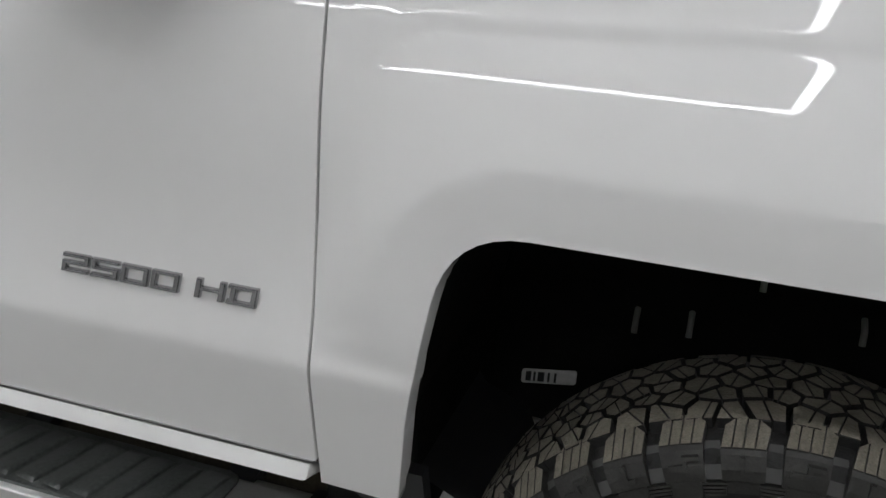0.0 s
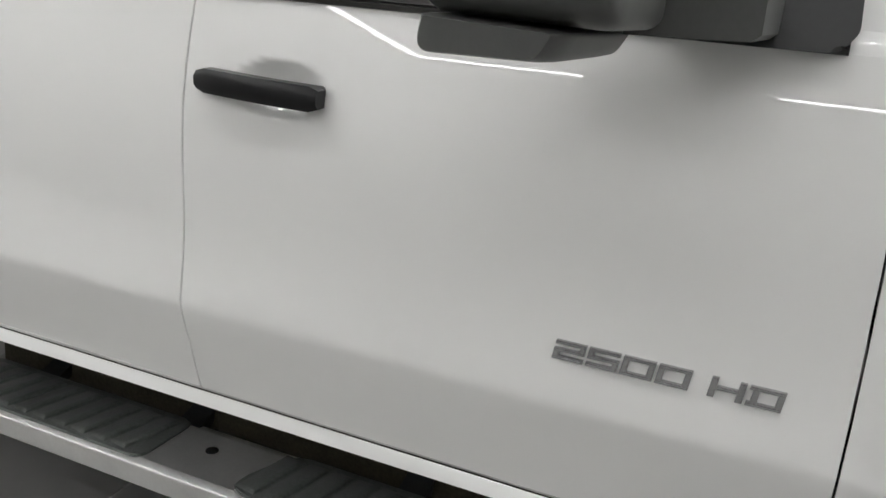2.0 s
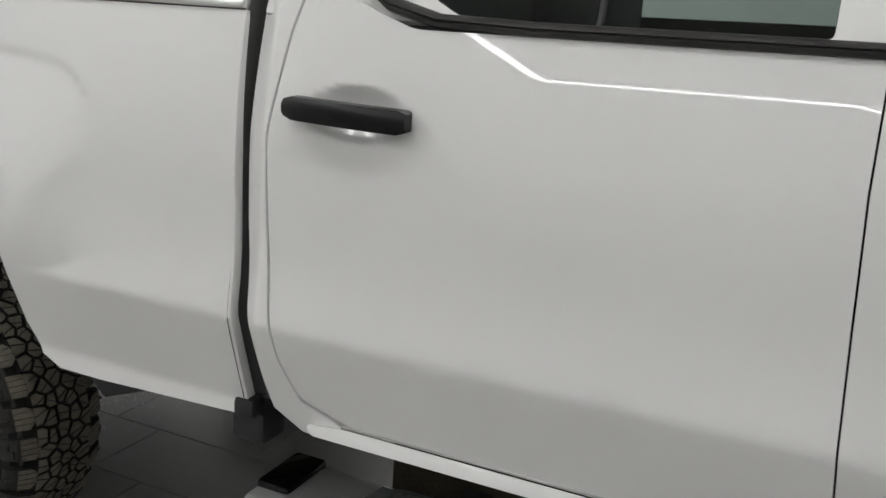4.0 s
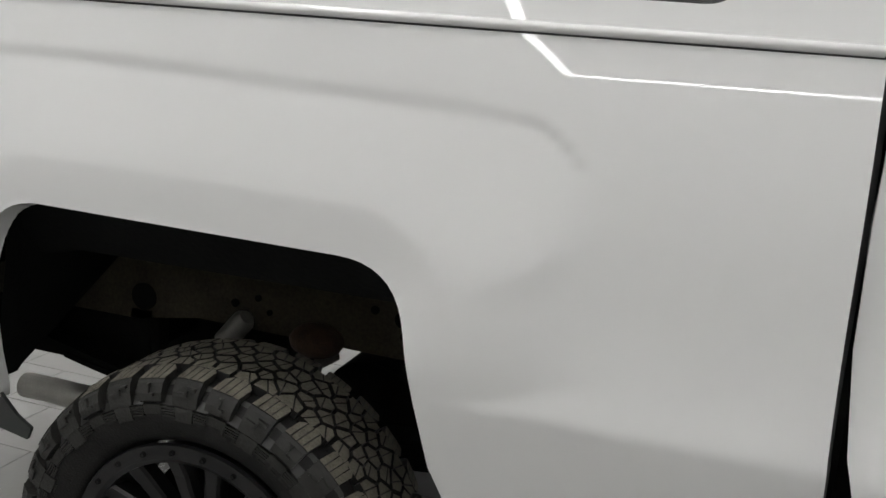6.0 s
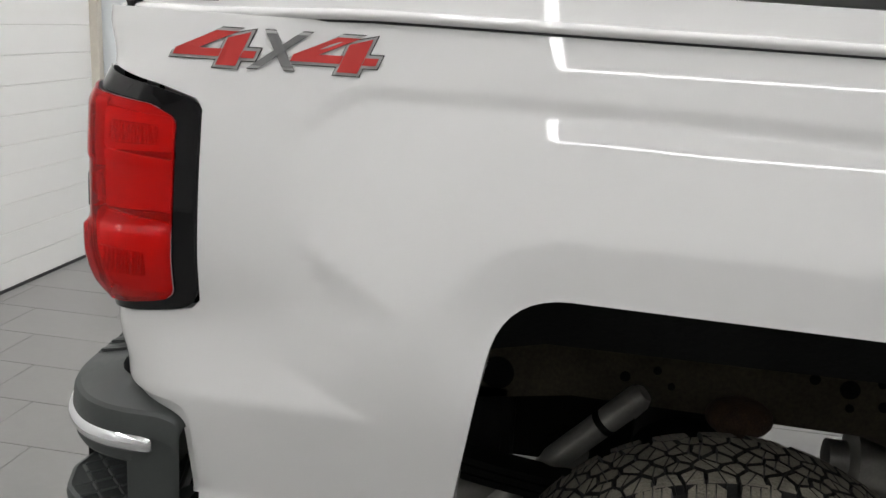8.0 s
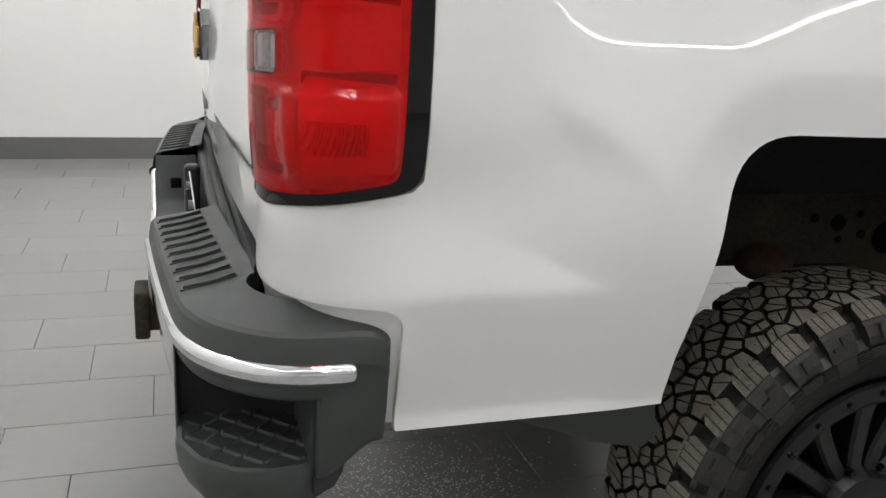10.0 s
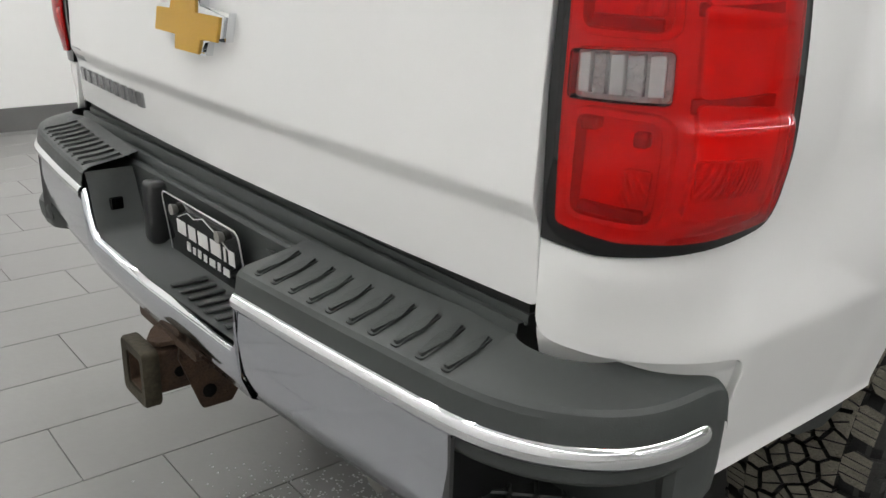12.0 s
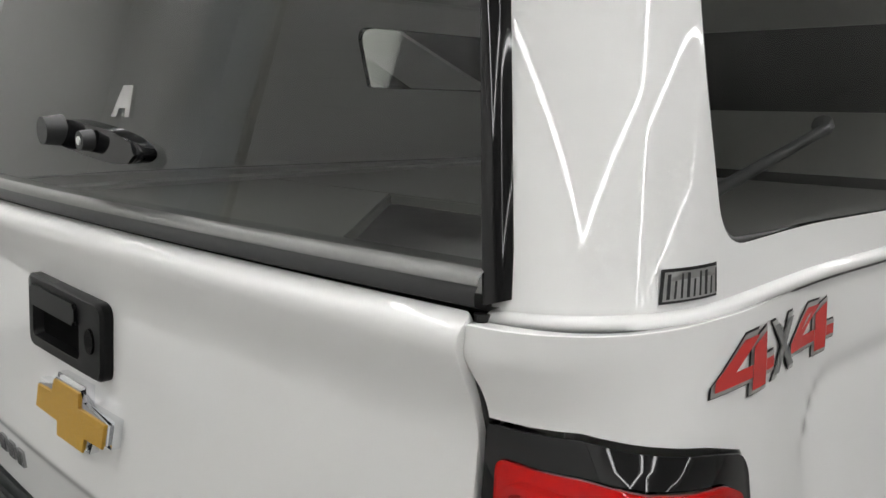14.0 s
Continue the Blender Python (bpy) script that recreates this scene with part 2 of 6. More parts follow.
            a = d.cross(Vector((1, 0, 0)))
        a.normalize()
        b = d.cross(a)
        r = radius[i] if isinstance(radius, (list, tuple)) else radius
        rings.append([bm.verts.new(p + r * (math.cos(t) * a + math.sin(t) * b)) for t in [2 * math.pi * k / segs for k in range(segs)]])
    for r0, r1 in zip(rings, rings[1:]):
        for k in range(segs):
            bm.faces.new((r0[k], r0[(k + 1) % segs], r1[(k + 1) % segs], r1[k]))
    if caps:
        bm.faces.new(rings[0][::-1])
        bm.faces.new(rings[-1])


def loft(bm, sections, close=False, caps=False):
    """Faces between rows of points, each row with the same count."""
    rows = [[bm.verts.new(p) for p in s] for s in sections]
    for a, b in zip(rows, rows[1:]):
        n = len(a)
        for k in range(n if close else n - 1):
            bm.faces.new((a[k], a[(k + 1) % n], b[(k + 1) % n], b[k]))
    if caps and close:
        bm.faces.new(rows[0][::-1])
        bm.faces.new(rows[-1])
    return rows


def prism(bm, poly, place, depth, bevel=0.0):
    """A flat outline (a, b) carried by place(a, b, d) and given depth."""
    f0 = [bm.verts.new(place(a, b, 0.0)) for a, b in poly]
    f1 = [bm.verts.new(place(a, b, depth)) for a, b in poly]
    n = len(poly)
    top = bm.faces.new(f1)
    for k in range(n):
        bm.faces.new((f0[k], f0[(k + 1) % n], f1[(k + 1) % n], f1[k]))
    bm.faces.new(f0[::-1])
    if bevel:
        bmesh.ops.bevel(bm, geom=list(top.edges), offset=bevel, segments=2, affect="EDGES")


def rounded(poly, radii, segs=6):
    """A polygon with its corners rounded."""
    out = []
    n = len(poly)
    for i in range(n):
        p, q, s = Vector(poly[i - 1]), Vector(poly[i]), Vector(poly[(i + 1) % n])
        r = radii[i] if isinstance(radii, (list, tuple)) else radii
        if r <= 0:
            out.append(tuple(q))
            continue
        a, b = (p - q), (s - q)
        la, lb = a.length, b.length
        a, b = a / la, b / lb
        half = math.acos(max(-1, min(1, a.dot(b)))) / 2
        d = min(r / math.tan(half), la * 0.49, lb * 0.49)
        for k in range(segs + 1):
            t = k / segs
            out.append(tuple((1 - t) ** 2 * (q + a * d) + 2 * t * (1 - t) * q + t * t * (q + b * d)))
    return out


def resample(poly, step, closed=True):
    out = []
    n = len(poly)
    for i in range(n if closed else n - 1):
        p, q = Vector(poly[i]), Vector(poly[(i + 1) % n])
        if (q - p).length < 1e-6:
            continue
        k = max(1, math.ceil((q - p).length / step))
        out += [tuple(p.lerp(q, j / k)) for j in range(k)]
    if not closed:
        out.append(tuple(poly[-1]))
    return out


def inside(px, pz, poly):
    """Which of the points lie in the polygon."""
    res = np.zeros(len(px), bool)
    q = np.array(poly)
    x0, z0 = q[:, 0], q[:, 1]
    x1, z1 = np.roll(x0, -1), np.roll(z0, -1)
    for a, b, c, d in zip(x0, z0, x1, z1):
        if b == d:
            continue
        res ^= ((b > pz) != (d > pz)) & (px < (c - a) * (pz - b) / (d - b) + a)
    return res


def edge_dist(px, pz, poly):
    q = np.array(poly)
    best = np.full(len(px), 9.0)
    for a, c in zip(q, np.roll(q, -1, 0)):
        d = c - a
        t = np.clip(((px - a[0]) * d[0] + (pz - a[1]) * d[1]) / max(d @ d, 1e-12), 0, 1)
        best = np.minimum(best, np.hypot(px - a[0] - t * d[0], pz - a[1] - t * d[1]))
    return best


from mathutils.geometry import delaunay_2d_cdt


def skin(name, outline, place, material, parent, label="", du=0.02, dz=0.008, hem=0.02, holes=(), mirror=False):
    """A pressed sheet over an outline in (u, z); place(u, z) gives its points as arrays; the hem is turned inward."""
    loops = [resample(outline, 0.012)] + [resample(h, 0.012) for h in holes]
    pts, edges = [], []
    for l in loops:
        s = len(pts)
        pts += l
        edges += [(s + i, s + (i + 1) % len(l)) for i in range(len(l))]
    nb = len(pts)
    o = np.array(loops[0])
    gu, gz = np.meshgrid(np.arange(o[:, 0].min(), o[:, 0].max(), du), np.arange(o[:, 1].min(), o[:, 1].max(), dz))
    gu, gz = gu.ravel(), gz.ravel()
    ok = inside(gu, gz, loops[0])
    gu, gz = gu[ok], gz[ok]
    for h in loops[1:]:
        k = ~inside(gu, gz, h)
        gu, gz = gu[k], gz[k]
    for l in loops:
        k = edge_dist(gu, gz, l) > 0.005
        gu, gz = gu[k], gz[k]
    pts = [Vector(p) for p in pts] + [Vector(p) for p in zip(gu.tolist(), gz.tolist())]
    v2, _, f2, *_ = delaunay_2d_cdt(pts, edges, [], 0, 1e-6)
    u = np.array([p[0] for p in v2])
    z = np.array([p[1] for p in v2])
    tri = np.array([f for f in f2 if len(f) == 3])
    cu, cz = u[tri].mean(1), z[tri].mean(1)
    ok = inside(cu, cz, loops[0])
    for h in loops[1:]:
        ok &= ~inside(cu, cz, h)
    tri = tri[ok]
    p = place(u, z)
    e = 1e-3
    nu, nz = place(u + e, z) - place(u - e, z), place(u, z + e) - place(u, z - e)
    nrm = np.cross(nu, nz)
    nrm /= np.linalg.norm(nrm, axis=1, keepdims=True)
    # keep the winding so that faces look outward
    a, b, c = (np.stack([u[tri[:, k]], z[tri[:, k]]], 1) for k in range(3))
    cr = (b - a)[:, 0] * (c - a)[:, 1] - (b - a)[:, 1] * (c - a)[:, 0]
    tri[cr < 0] = tri[cr < 0][:, ::-1]
    verts, faces, norms = p.tolist(), tri.tolist(), nrm.tolist()
    if hem:
        s = 0
        for l in loops:
            n = len(l)
            la = np.array(l)
            P, U = place(la[:, 0], la[:, 1]), la
            Nu = place(U[:, 0] + e, U[:, 1]) - place(U[:, 0] - e, U[:, 1])
            Nz = place(U[:, 0], U[:, 1] + e) - place(U[:, 0], U[:, 1] - e)
            N = np.cross(Nu, Nz)
            N /= np.linalg.norm(N, axis=1, keepdims=True)
            T = np.roll(P, -1, 0) - np.roll(P, 1, 0)
            T /= np.linalg.norm(T, axis=1, keepdims=True)
            S = np.cross(T, N)
            area = sum(l[i][0] * l[(i + 1) % n][1] - l[(i + 1) % n][0] * l[i][1] for i in range(n))
            if (area < 0) == (l is loops[0]):
                S = -S
            depth = np.array([hem(*q) if callable(hem) else hem for q in l])[:, None]
            k0 = len(verts)
            r = 0.0035
            rows = [(P, N * 0.6 + S * 0.8), (P - N * r * 0.9 + S * r * 0.3, S), (P - N * depth + S * r * 0.3, S)]
            for Q, nn in rows:
                nn = nn / np.linalg.norm(nn, axis=1, keepdims=True)
                verts += Q.tolist()
                norms += nn.tolist()
            for j in range(2):
                for i in range(n):
                    q = (k0 + j * n + i, k0 + j * n + (i + 1) % n, k0 + (j + 1) * n + (i + 1) % n, k0 + (j + 1) * n + i)
                    faces.append(list(q)[::-1] if area > 0 else list(q))
    if mirror:
        verts = [(x, 2 * YC - y, zz) for x, y, zz in verts]
        norms = [(x, -y, zz) for x, y, zz in norms]
        faces = [f[::-1] for f in faces]
    me = bpy.data.meshes.new(name)
    me.from_pydata(verts, [], faces)
    me.materials.append(material)
    me.shade_smooth()
    me.normals_split_custom_set_from_vertices(norms)
    ob = new(name, me)
    ob.parent = parent
    if label:
        ob["label"] = label
    return ob


def sstep(a, b, x):
    t = np.clip((np.asarray(x, float) - a) / (b - a), 0, 1)
    return t * t * (3 - 2 * t)


# ---- the shape of the flank ----
def lean(table, top, ytop):
    """A flank's depth over its height, from how far it leans (degrees) at each height."""
    z = np.linspace(0.50, 1.60, 1101)
    t = np.array(table)
    a = np.radians(np.interp(z, t[:, 0], t[:, 1]))
    k = np.exp(-0.5 * (np.arange(-12, 13) / 4.0) ** 2)
    a = np.convolve(np.pad(a, 12, mode="edge"), k / k.sum(), mode="valid")
    y = np.concatenate([[0], np.cumsum(np.tan(a[:-1]) * 0.001)])
    y += ytop - np.interp(top, z, y)
    return lambda q: np.interp(q, z, y)


CAB = lean([(0.55, -12), (0.66, -14), (0.84, -13), (0.862, -12), (0.882, 9), (0.93, 10), (0.98, 6), (1.05, 1), (1.12, 1.2),
            (1.20, 5), (1.28, 9.1), (1.36, 11.75), (1.41, 13.2), (1.44, 14.6)], 1.41, 0.038)
BED = lean([(0.55, 6), (0.685, 8), (0.70, -14), (0.84, -13), (0.865, -12), (0.885, 9), (0.93, 10), (0.98, 6), (1.05, 1),
            (1.14, 1.5), (1.22, 4.6), (1.30, 8.2), (1.381, 10.5), (1.40, 11.0), (1.43, 12.2), (1.46, 13.5)], 1.43, 0.038)
PLAIN = lean([(0.55, 6), (0.685, 8), (0.70, -14), (0.84, -13), (0.865, -12), (0.89, -3), (0.94, -1.5), (0.955, 4), (0.98, 6), (1.05, 1), (1.14, 1.5), (1.22, 4.6), (1.30, 8.2),
              (1.381, 10.5), (1.40, 11.0), (1.43, 12.2), (1.46, 13.5)], 1.43, 0.038)
UNDER = [(0.55, -13), (0.82, -13), (0.88, -11), (0.94, -6), (0.99, 0), (1.04, 6), (1.10, 9.5), (1.17, 11), (1.22, 12)]
RAIL = [(1.381, 10.5), (1.40, 11.0), (1.43, 12.2), (1.46, 13.5)]


def flare_at(u):
    """The rear flare's lean at one place along the bed: its crease sinks and its crown flattens towards the front."""
    sink = 1.335 - np.interp(u, [-3.6, -3.49, -3.3, -3.2, -3.07, -2.98, -2.89, -2.80, -2.70, -2.60], [1.336, 1.3355, 1.3325, 1.329, 1.3225, 1.319, 1.3155, 1.3115, 1.307, 1.298])
    slack = -0.28 * sstep(-3.28, -3.48, u) - 1.2 * sstep(-2.72, -2.63, u)
    top = 1.330 - sink
    under = lambda z: np.interp(z, [1.25, 1.28, 1.2985, 1.308, 1.325], [12.2, 12.95, 13.8, 14.2, 14.8]) + slack * sstep(1.25, 1.285, z)
    rise = [(z, float(under(z))) for z in np.linspace(1.25, top, 8)]
    fall = [(top + 0.006, float(under(top)) - 0.6), (top + 0.011, 11.0), (top + 0.015, -5.0), (top + 0.028, -5.0), (top + 0.036, 8.5)]
    return lean(UNDER + rise + fall + RAIL, 1.43, 0.038)


def front_flare_at(u):
    """The front flare's lean: its crease climbs towards the front."""
    lift = np.interp(u, [0, 0.178, 0.33, 0.525, 0.7], [-0.021, -0.0175, -0.0125, -0.0045, 0.0])
    top = 1.323 + lift
    rise = [(z, float(np.interp(z, [1.251, 1.261, 1.271, 1.296, 1.312], [13.1, 13.45, 13.8, 15.0, 15.8]))) for z in np.linspace(1.251, top, 9)]
    fall = [(top + 0.005, 13.5), (top + 0.009, 7.0), (top + 0.013, 2.0), (top + 0.019, 2.0), (top + 0.024, 9.0), (top + 0.028, 12.0), (top + 0.036, 12.2), (1.40, 12.8), (1.43, 13.2), (1.46, 13.6)]
    return lean(UNDER + rise + fall, 1.43, 0.038)


def along(us, row_at):
    """Joins the leans at even steps along the flank into one surface."""
    rows = [row_at(u) for u in us]

    def depth(q, u):
        k = np.clip((u - us[0]) / (us[1] - us[0]), 0, len(us) - 1.001)
        y = 0
        for m, row in enumerate(rows):
            near = np.clip(1 - np.abs(k - m), 0, 1)
            if near.any():
                y = y + near * row(q)
        return y
    return depth


FLARE = along(np.linspace(-3.60, -2.50, 56), flare_at)
FLARE_FRONT = along(np.linspace(0.0, 0.7, 36), front_flare_at)

ARCH_R = rounded([(-3.630, 0.60), (-3.613, 0.76), (-3.562, 1.091), (-2.770, 1.077), (-2.706, 0.75), (-2.67, 0.60)], [0, 0.2, 0.115, 0.13, 0.3, 0], 9)
FX = 0.66
ARCH_F = rounded([(0.137, 0.56), (0.150, 0.80), (0.195, 1.103), (2 * FX - 0.195, 1.103), (2 * FX - 0.15, 0.8), (2 * FX - 0.137, 0.56)],
                 [0, 0.2, 0.12, 0.12, 0.2, 0], 8)


def flank(u, z, base, flares):
    """Depth of the flank, with the squared wheel flares."""
    u, z = np.asarray(u, float), np.asarray(z, float)
    y = base(z)
    for xr, xf, top, arch, tipr, tipf, table in flares:
        low = sstep(1.14, 1.02, z)
        rr = xr + (tipr - xr) * low * (tipr != 0)
        ff = xf + (tipf - xf) * low * (tipf != 0)
        h = 0.036 + (0.094 if tipr else 0.034) * low
        w = sstep(rr - h, rr + h, u) * sstep(ff + h, ff - h, u)
        R = 0.10
        dr = np.clip(rr + R - u, 0, R)
        df = np.clip(u - (ff - R), 0, R)
        d = np.maximum(dr, df)
        drop = 0.6 * d * d / R * sstep(0.97, 1.12, z)
        q = z + drop + 1.334 - top
        fl = table(q, u) - base(q)
        y = y + w * fl
        s = edge_dist(u.ravel(), z.ravel(), arch).reshape(u.shape)
        lip = 0.086 - s
        soft = 0.5 * (lip + np.sqrt(lip * lip + 0.008 ** 2))
        y = y + 0.23 * soft * sstep(0.90, 1.06, z) * w
    return y


REAR_FLARE = (-3.86, -2.505, 1.334, ARCH_R, -3.80, -2.55, FLARE)
FRONT_FLARE = (0.055, 1.30, 1.358, ARCH_F, 0, 0, FLARE_FRONT)
CX, CR = -4.025, 0.18


def bed_place(u, z):
    """Along the bed's flank and round its rear corner."""
    u, z = np.asarray(u, float), np.asarray(z, float)
    y, c = flank(u, z, PLAIN, [REAR_FLARE]), BED(z)
    m = 0.5 * (y + c - np.sqrt((y - c) ** 2 + 0.0016 ** 2)) + 0.0008
    y = y + sstep(1.03, 0.97, z) * (m - y)
    y = y - 0.017 * sstep(-3.80, -4.0, u) * sstep(0.98, 1.12, z)
    a = np.clip((CX - u) / CR, 0, math.pi / 2)
    over = np.clip(CX - u - CR * math.pi / 2, 0, None)
    straight = np.clip(u, CX, None)
    # the corner is squarer than round from the lamp's foot up, and flares back under the rail
    edge = (0.021 * sstep(0.875, 0.97, z) - 0.008 * sstep(1.34, 1.42, z)) * np.sin(2 * a) ** 2
    rail = 0.024 * sstep(1.365, 1.435, z) * np.sin(a) ** 2
    px = straight - (CR + edge) * np.sin(a) + 0.25 * y * np.sin(a) - rail
    py = CR * (1 - np.cos(a)) - edge * np.cos(a) + y * np.cos(a) + over
    return np.stack([px, py, z], -1)


def cab_place(u, z):
    y = flank(u, z, CAB, [FRONT_FLARE])
    u, z = np.asarray(u, float), np.asarray(z, float)
    # the front door leans in a little more than the rear one
    rise = 0.5 * (z - 1.26 + np.sqrt((z - 1.26) ** 2 + 0.03 ** 2))
    y = y + 0.0175 * (rise - 0.14) * sstep(-1.14, -1.04, u) * sstep(0.09, 0.02, u)
    y = y + 0.05 * np.clip((u - 0.9) / 0.6, 0, None) ** 2
    return np.stack([u, y, np.asarray(z, float)], -1)


# ---- the room ----
def slab(name, lo, hi, material, label, category, kind="structure"):
    bm = bmesh.new()
    box(bm, lo, hi)
    return tagged(part(name, bm, material), label, category, kind=kind)


X0, X1, Y0, Y1 = ROOM
slab("wall_north", (X0 - 0.2, Y1, 0), (X1 + 0.2, Y1 + 0.2, CEIL), WALL, "smooth white painted showroom wall behind the truck", "wall")
slab("wall_south", (X0 - 0.2, Y0 - 0.2, 0), (X1 + 0.2, Y0, CEIL), WALL, "smooth white painted showroom wall", "wall")
slab("wall_east", (X1, Y0, 0), (X1 + 0.2, Y1, CEIL), WALL, "smooth white painted end wall", "wall")
DOOR_Y = (-1.2, 3.45)
slab("wall_west", (X0 - 0.2, DOOR_Y[1], 0), (X0, Y1, CEIL), WALL, "white painted wall beside the garage door", "wall")
slab("wall_west_south", (X0 - 0.2, Y0, 0), (X0, DOOR_Y[0], CEIL), WALL, "white painted wall beside the garage door", "wall")
slab("wall_west_lintel", (X0 - 0.2, DOOR_Y[0], 3.2), (X0, DOOR_Y[1], CEIL), WALL, "white painted wall above the garage door", "wall")
slab("pier", (X0, 3.50, 0), (-6.0, 3.85, CEIL), PIER_SHADE, "pale blue-grey painted pier standing out beside the garage door", "wall")
slab("ceiling", (X0 - 0.2, Y0 - 0.2, CEIL), (X1 + 0.2, Y1 + 0.2, CEIL + 0.15), CEILING, "plain white ceiling", "ceiling")
slab("floor", (X0 - 0.2, Y0 - 0.2, -0.1), (X1 + 0.2, Y1 + 0.2, -0.004), GROUT, "dark grout bed under grey floor tiles", "floor")
for nm, lo, hi in (("baseboard_north", (X0, Y1 - 0.012, 0), (X1, Y1, 0.16)), ("baseboard_west", (X0, 3.86, 0), (X0 + 0.012, Y1, 0.16)),
                   ("baseboard_pier", (-6.0, 3.50, 0), (-5.988, 3.85, 0.16))):
    slab(nm, lo, hi, BASE, "grey tile baseboard along a white wall", "baseboard")

gd = empty("garage_door", "white sectional garage door, closed, in a painted wall", "garage door", (X0, 1.0, 0), kind="structure")
for k in range(22):
    bm = bmesh.new()
    z0 = k * 0.145
    box(bm, (-0.07, DOOR_Y[0] - 1.0, z0 + 0.002), (-0.03, DOOR_Y[1] - 1.0, z0 + 0.145), 0.003, 1)
    part("panel", bm, WALL, gd)
bm = bmesh.new()
box(bm, (-0.12, DOOR_Y[0] - 1.0, 0), (-0.036, DOOR_Y[1] - 1.0, 3.2))
part("backing", bm, WALL, gd)
bm = bmesh.new()
box(bm, (-0.1, DOOR_Y[1] - 1.003, 0), (0.02, DOOR_Y[1] - 0.955, 3.2), 0.004, 1)
part("door_jamb", bm, mat("jamb_trim", (0.62, 0.58, 0.5), 0.5, var=0.1), gd)
bm = bmesh.new()
box(bm, (-0.08, DOOR_Y[0] - 1.0, 0), (-0.02, DOOR_Y[1] - 1.0, 0.014))
part("bottom_seal", bm, BLACK_PLASTIC, gd)


def led_frame(x0, x1, y0, y1, z, w=0.1):
    """A rectangle of slim light channels hung under the ceiling."""
    f = empty("led_frame", "white rectangular frame of slim ceiling light strips, lit", "ceiling light", ((x0 + x1) / 2, (y0 + y1) / 2, z), "ceiling light frames")
    dx, dy = (x1 - x0) / 2, (y1 - y0) / 2
    h = w / 2
    for lo, hi in (((-dx, -dy - h), (dx, -dy + h)), ((-dx, dy - h), (dx, dy + h)), ((-dx - h, -dy + h), (-dx + h, dy - h)), ((dx - h, -dy + h), (dx + h, dy - h))):
        bm = bmesh.new()
        box(bm, (lo[0], lo[1], 0.01), (hi[0], hi[1], 0.05))
        ch = part("channel", bm, CEILING, f)
        bm = bmesh.new()
        box(bm, (lo[0] + 0.004, lo[1] + 0.004, 0.0), (hi[0] - 0.004, hi[1] - 0.004, 0.012))
        part("diffuser", bm, LED_MAT, ch)
    for sx in (-1, 1):
        for sy in (-1, 1):
            bm = bmesh.new()
            tube(bm, [(sx * dx * 0.98, sy * dy, 0.045), (sx * dx * 0.98, sy * dy, CEIL - z + 0.005)], 0.003, 6)
            part("hanger", bm, STEEL, f)
    return f


LZ = 3.55
# South frame follows the flank reflections; overhead and eastern ones are unseen fill light.
for x0, x1 in ((-3.80, 1.08), (1.5, 5.9)):
    if x0 < 0:
        led_frame(x0, x1, -6.05, -3.1, LZ)
    led_frame(x0, x1, 2.3, 5.0, LZ)
    led_frame(x0, x1, -0.9, 1.0, LZ)
led_frame(-5.9, -4.0, -2.6, 1.6, LZ)
# Unseen frame added to brighten the rear floor and wall.
led_frame(-6.0, -4.2, 2.3, 5.0, LZ)


# ---- the pickup truck ----
truck = empty("pickup_truck", "white four-door pickup truck parked on grey tiles", "pickup truck", (-1.3, YC, 0))
TL = Matrix.Translation((1.3, -YC, 0))


def tp(name, bm, material, label="", smooth=False, parent=None, normals=True):
    ob = part(name, bm, material, parent or truck, label, smooth, normals)
    if parent is None:
        ob.matrix_parent_inverse = TL
    return ob


def tskin(*a, **k):
    k.setdefault("parent", truck)
    par = k.pop("parent")
    ob = skin(*a, parent=par, **k)
    if par is truck:
        ob.matrix_parent_inverse = TL
    return ob


def bowl(u, z, cu, cz, a, b, d):
    r = ((u - cu) / a) ** 2 + ((z - cz) / b) ** 2
    return d * np.clip(1 - r, 0, 1) ** 1.5


def door_place(u, z):
    p = cab_place(u, z)
    u, z = np.asarray(u, float), np.asarray(z, float)
    d = bowl(u, z, -0.905, 1.274, 0.095, 0.050, 0.024) + bowl(u, z, -1.888, 1.274, 0.095, 0.050, 0.024)
    p[:, 1] += d
    return p


BELT = 1.413
fender = [(0.013, 0.66), (0.137, 0.66)] + [q for q in ARCH_F if q[1] > 0.661] + [(2 * FX - 0.137, 0.66), (1.45, 0.66), (1.5, 1.42), (0.005, 1.45), (0.006, 1.413), (0.013, 1.15), (0.015, 0.95)]
tskin("front_fender", fender, cab_place, PAINT, label="white front fender with a squared wheel flare",
      hem=lambda u, z: 0.045 if 0.14 < u < 1.2 and z < 1.11 else 0.03, dz=0.004)
front_door_line = rounded([(0.008, 0.70), (0.010, 0.95), (0.008, 1.15), (0.001, BELT), (-1.096, BELT), (-1.096, 1.24), (-1.088, 1.06), (-1.079, 0.88), (-1.064, 0.70)], [0.005, 0.2, 0.2, 0, 0, 0.2, 0.2, 0.2, 0.005])
front_door = tskin("front_door", front_door_line, door_place, PAINT, label="white front door with a lower crease")
rear_door_line = rounded([(-1.0685, 0.70), (-1.0835, 0.88), (-1.0925, 1.06), (-1.1005, 1.24), (-1.1005, BELT), (-1.80, BELT + 0.003), (-1.95, 1.47), (-2.005, 1.50), (-2.032, 1.40), (-2.062, 1.22),
                          (-2.052, 1.05), (-2.04, 0.92), (-2.022, 0.81), (-1.985, 0.735), (-1.88, 0.70)],
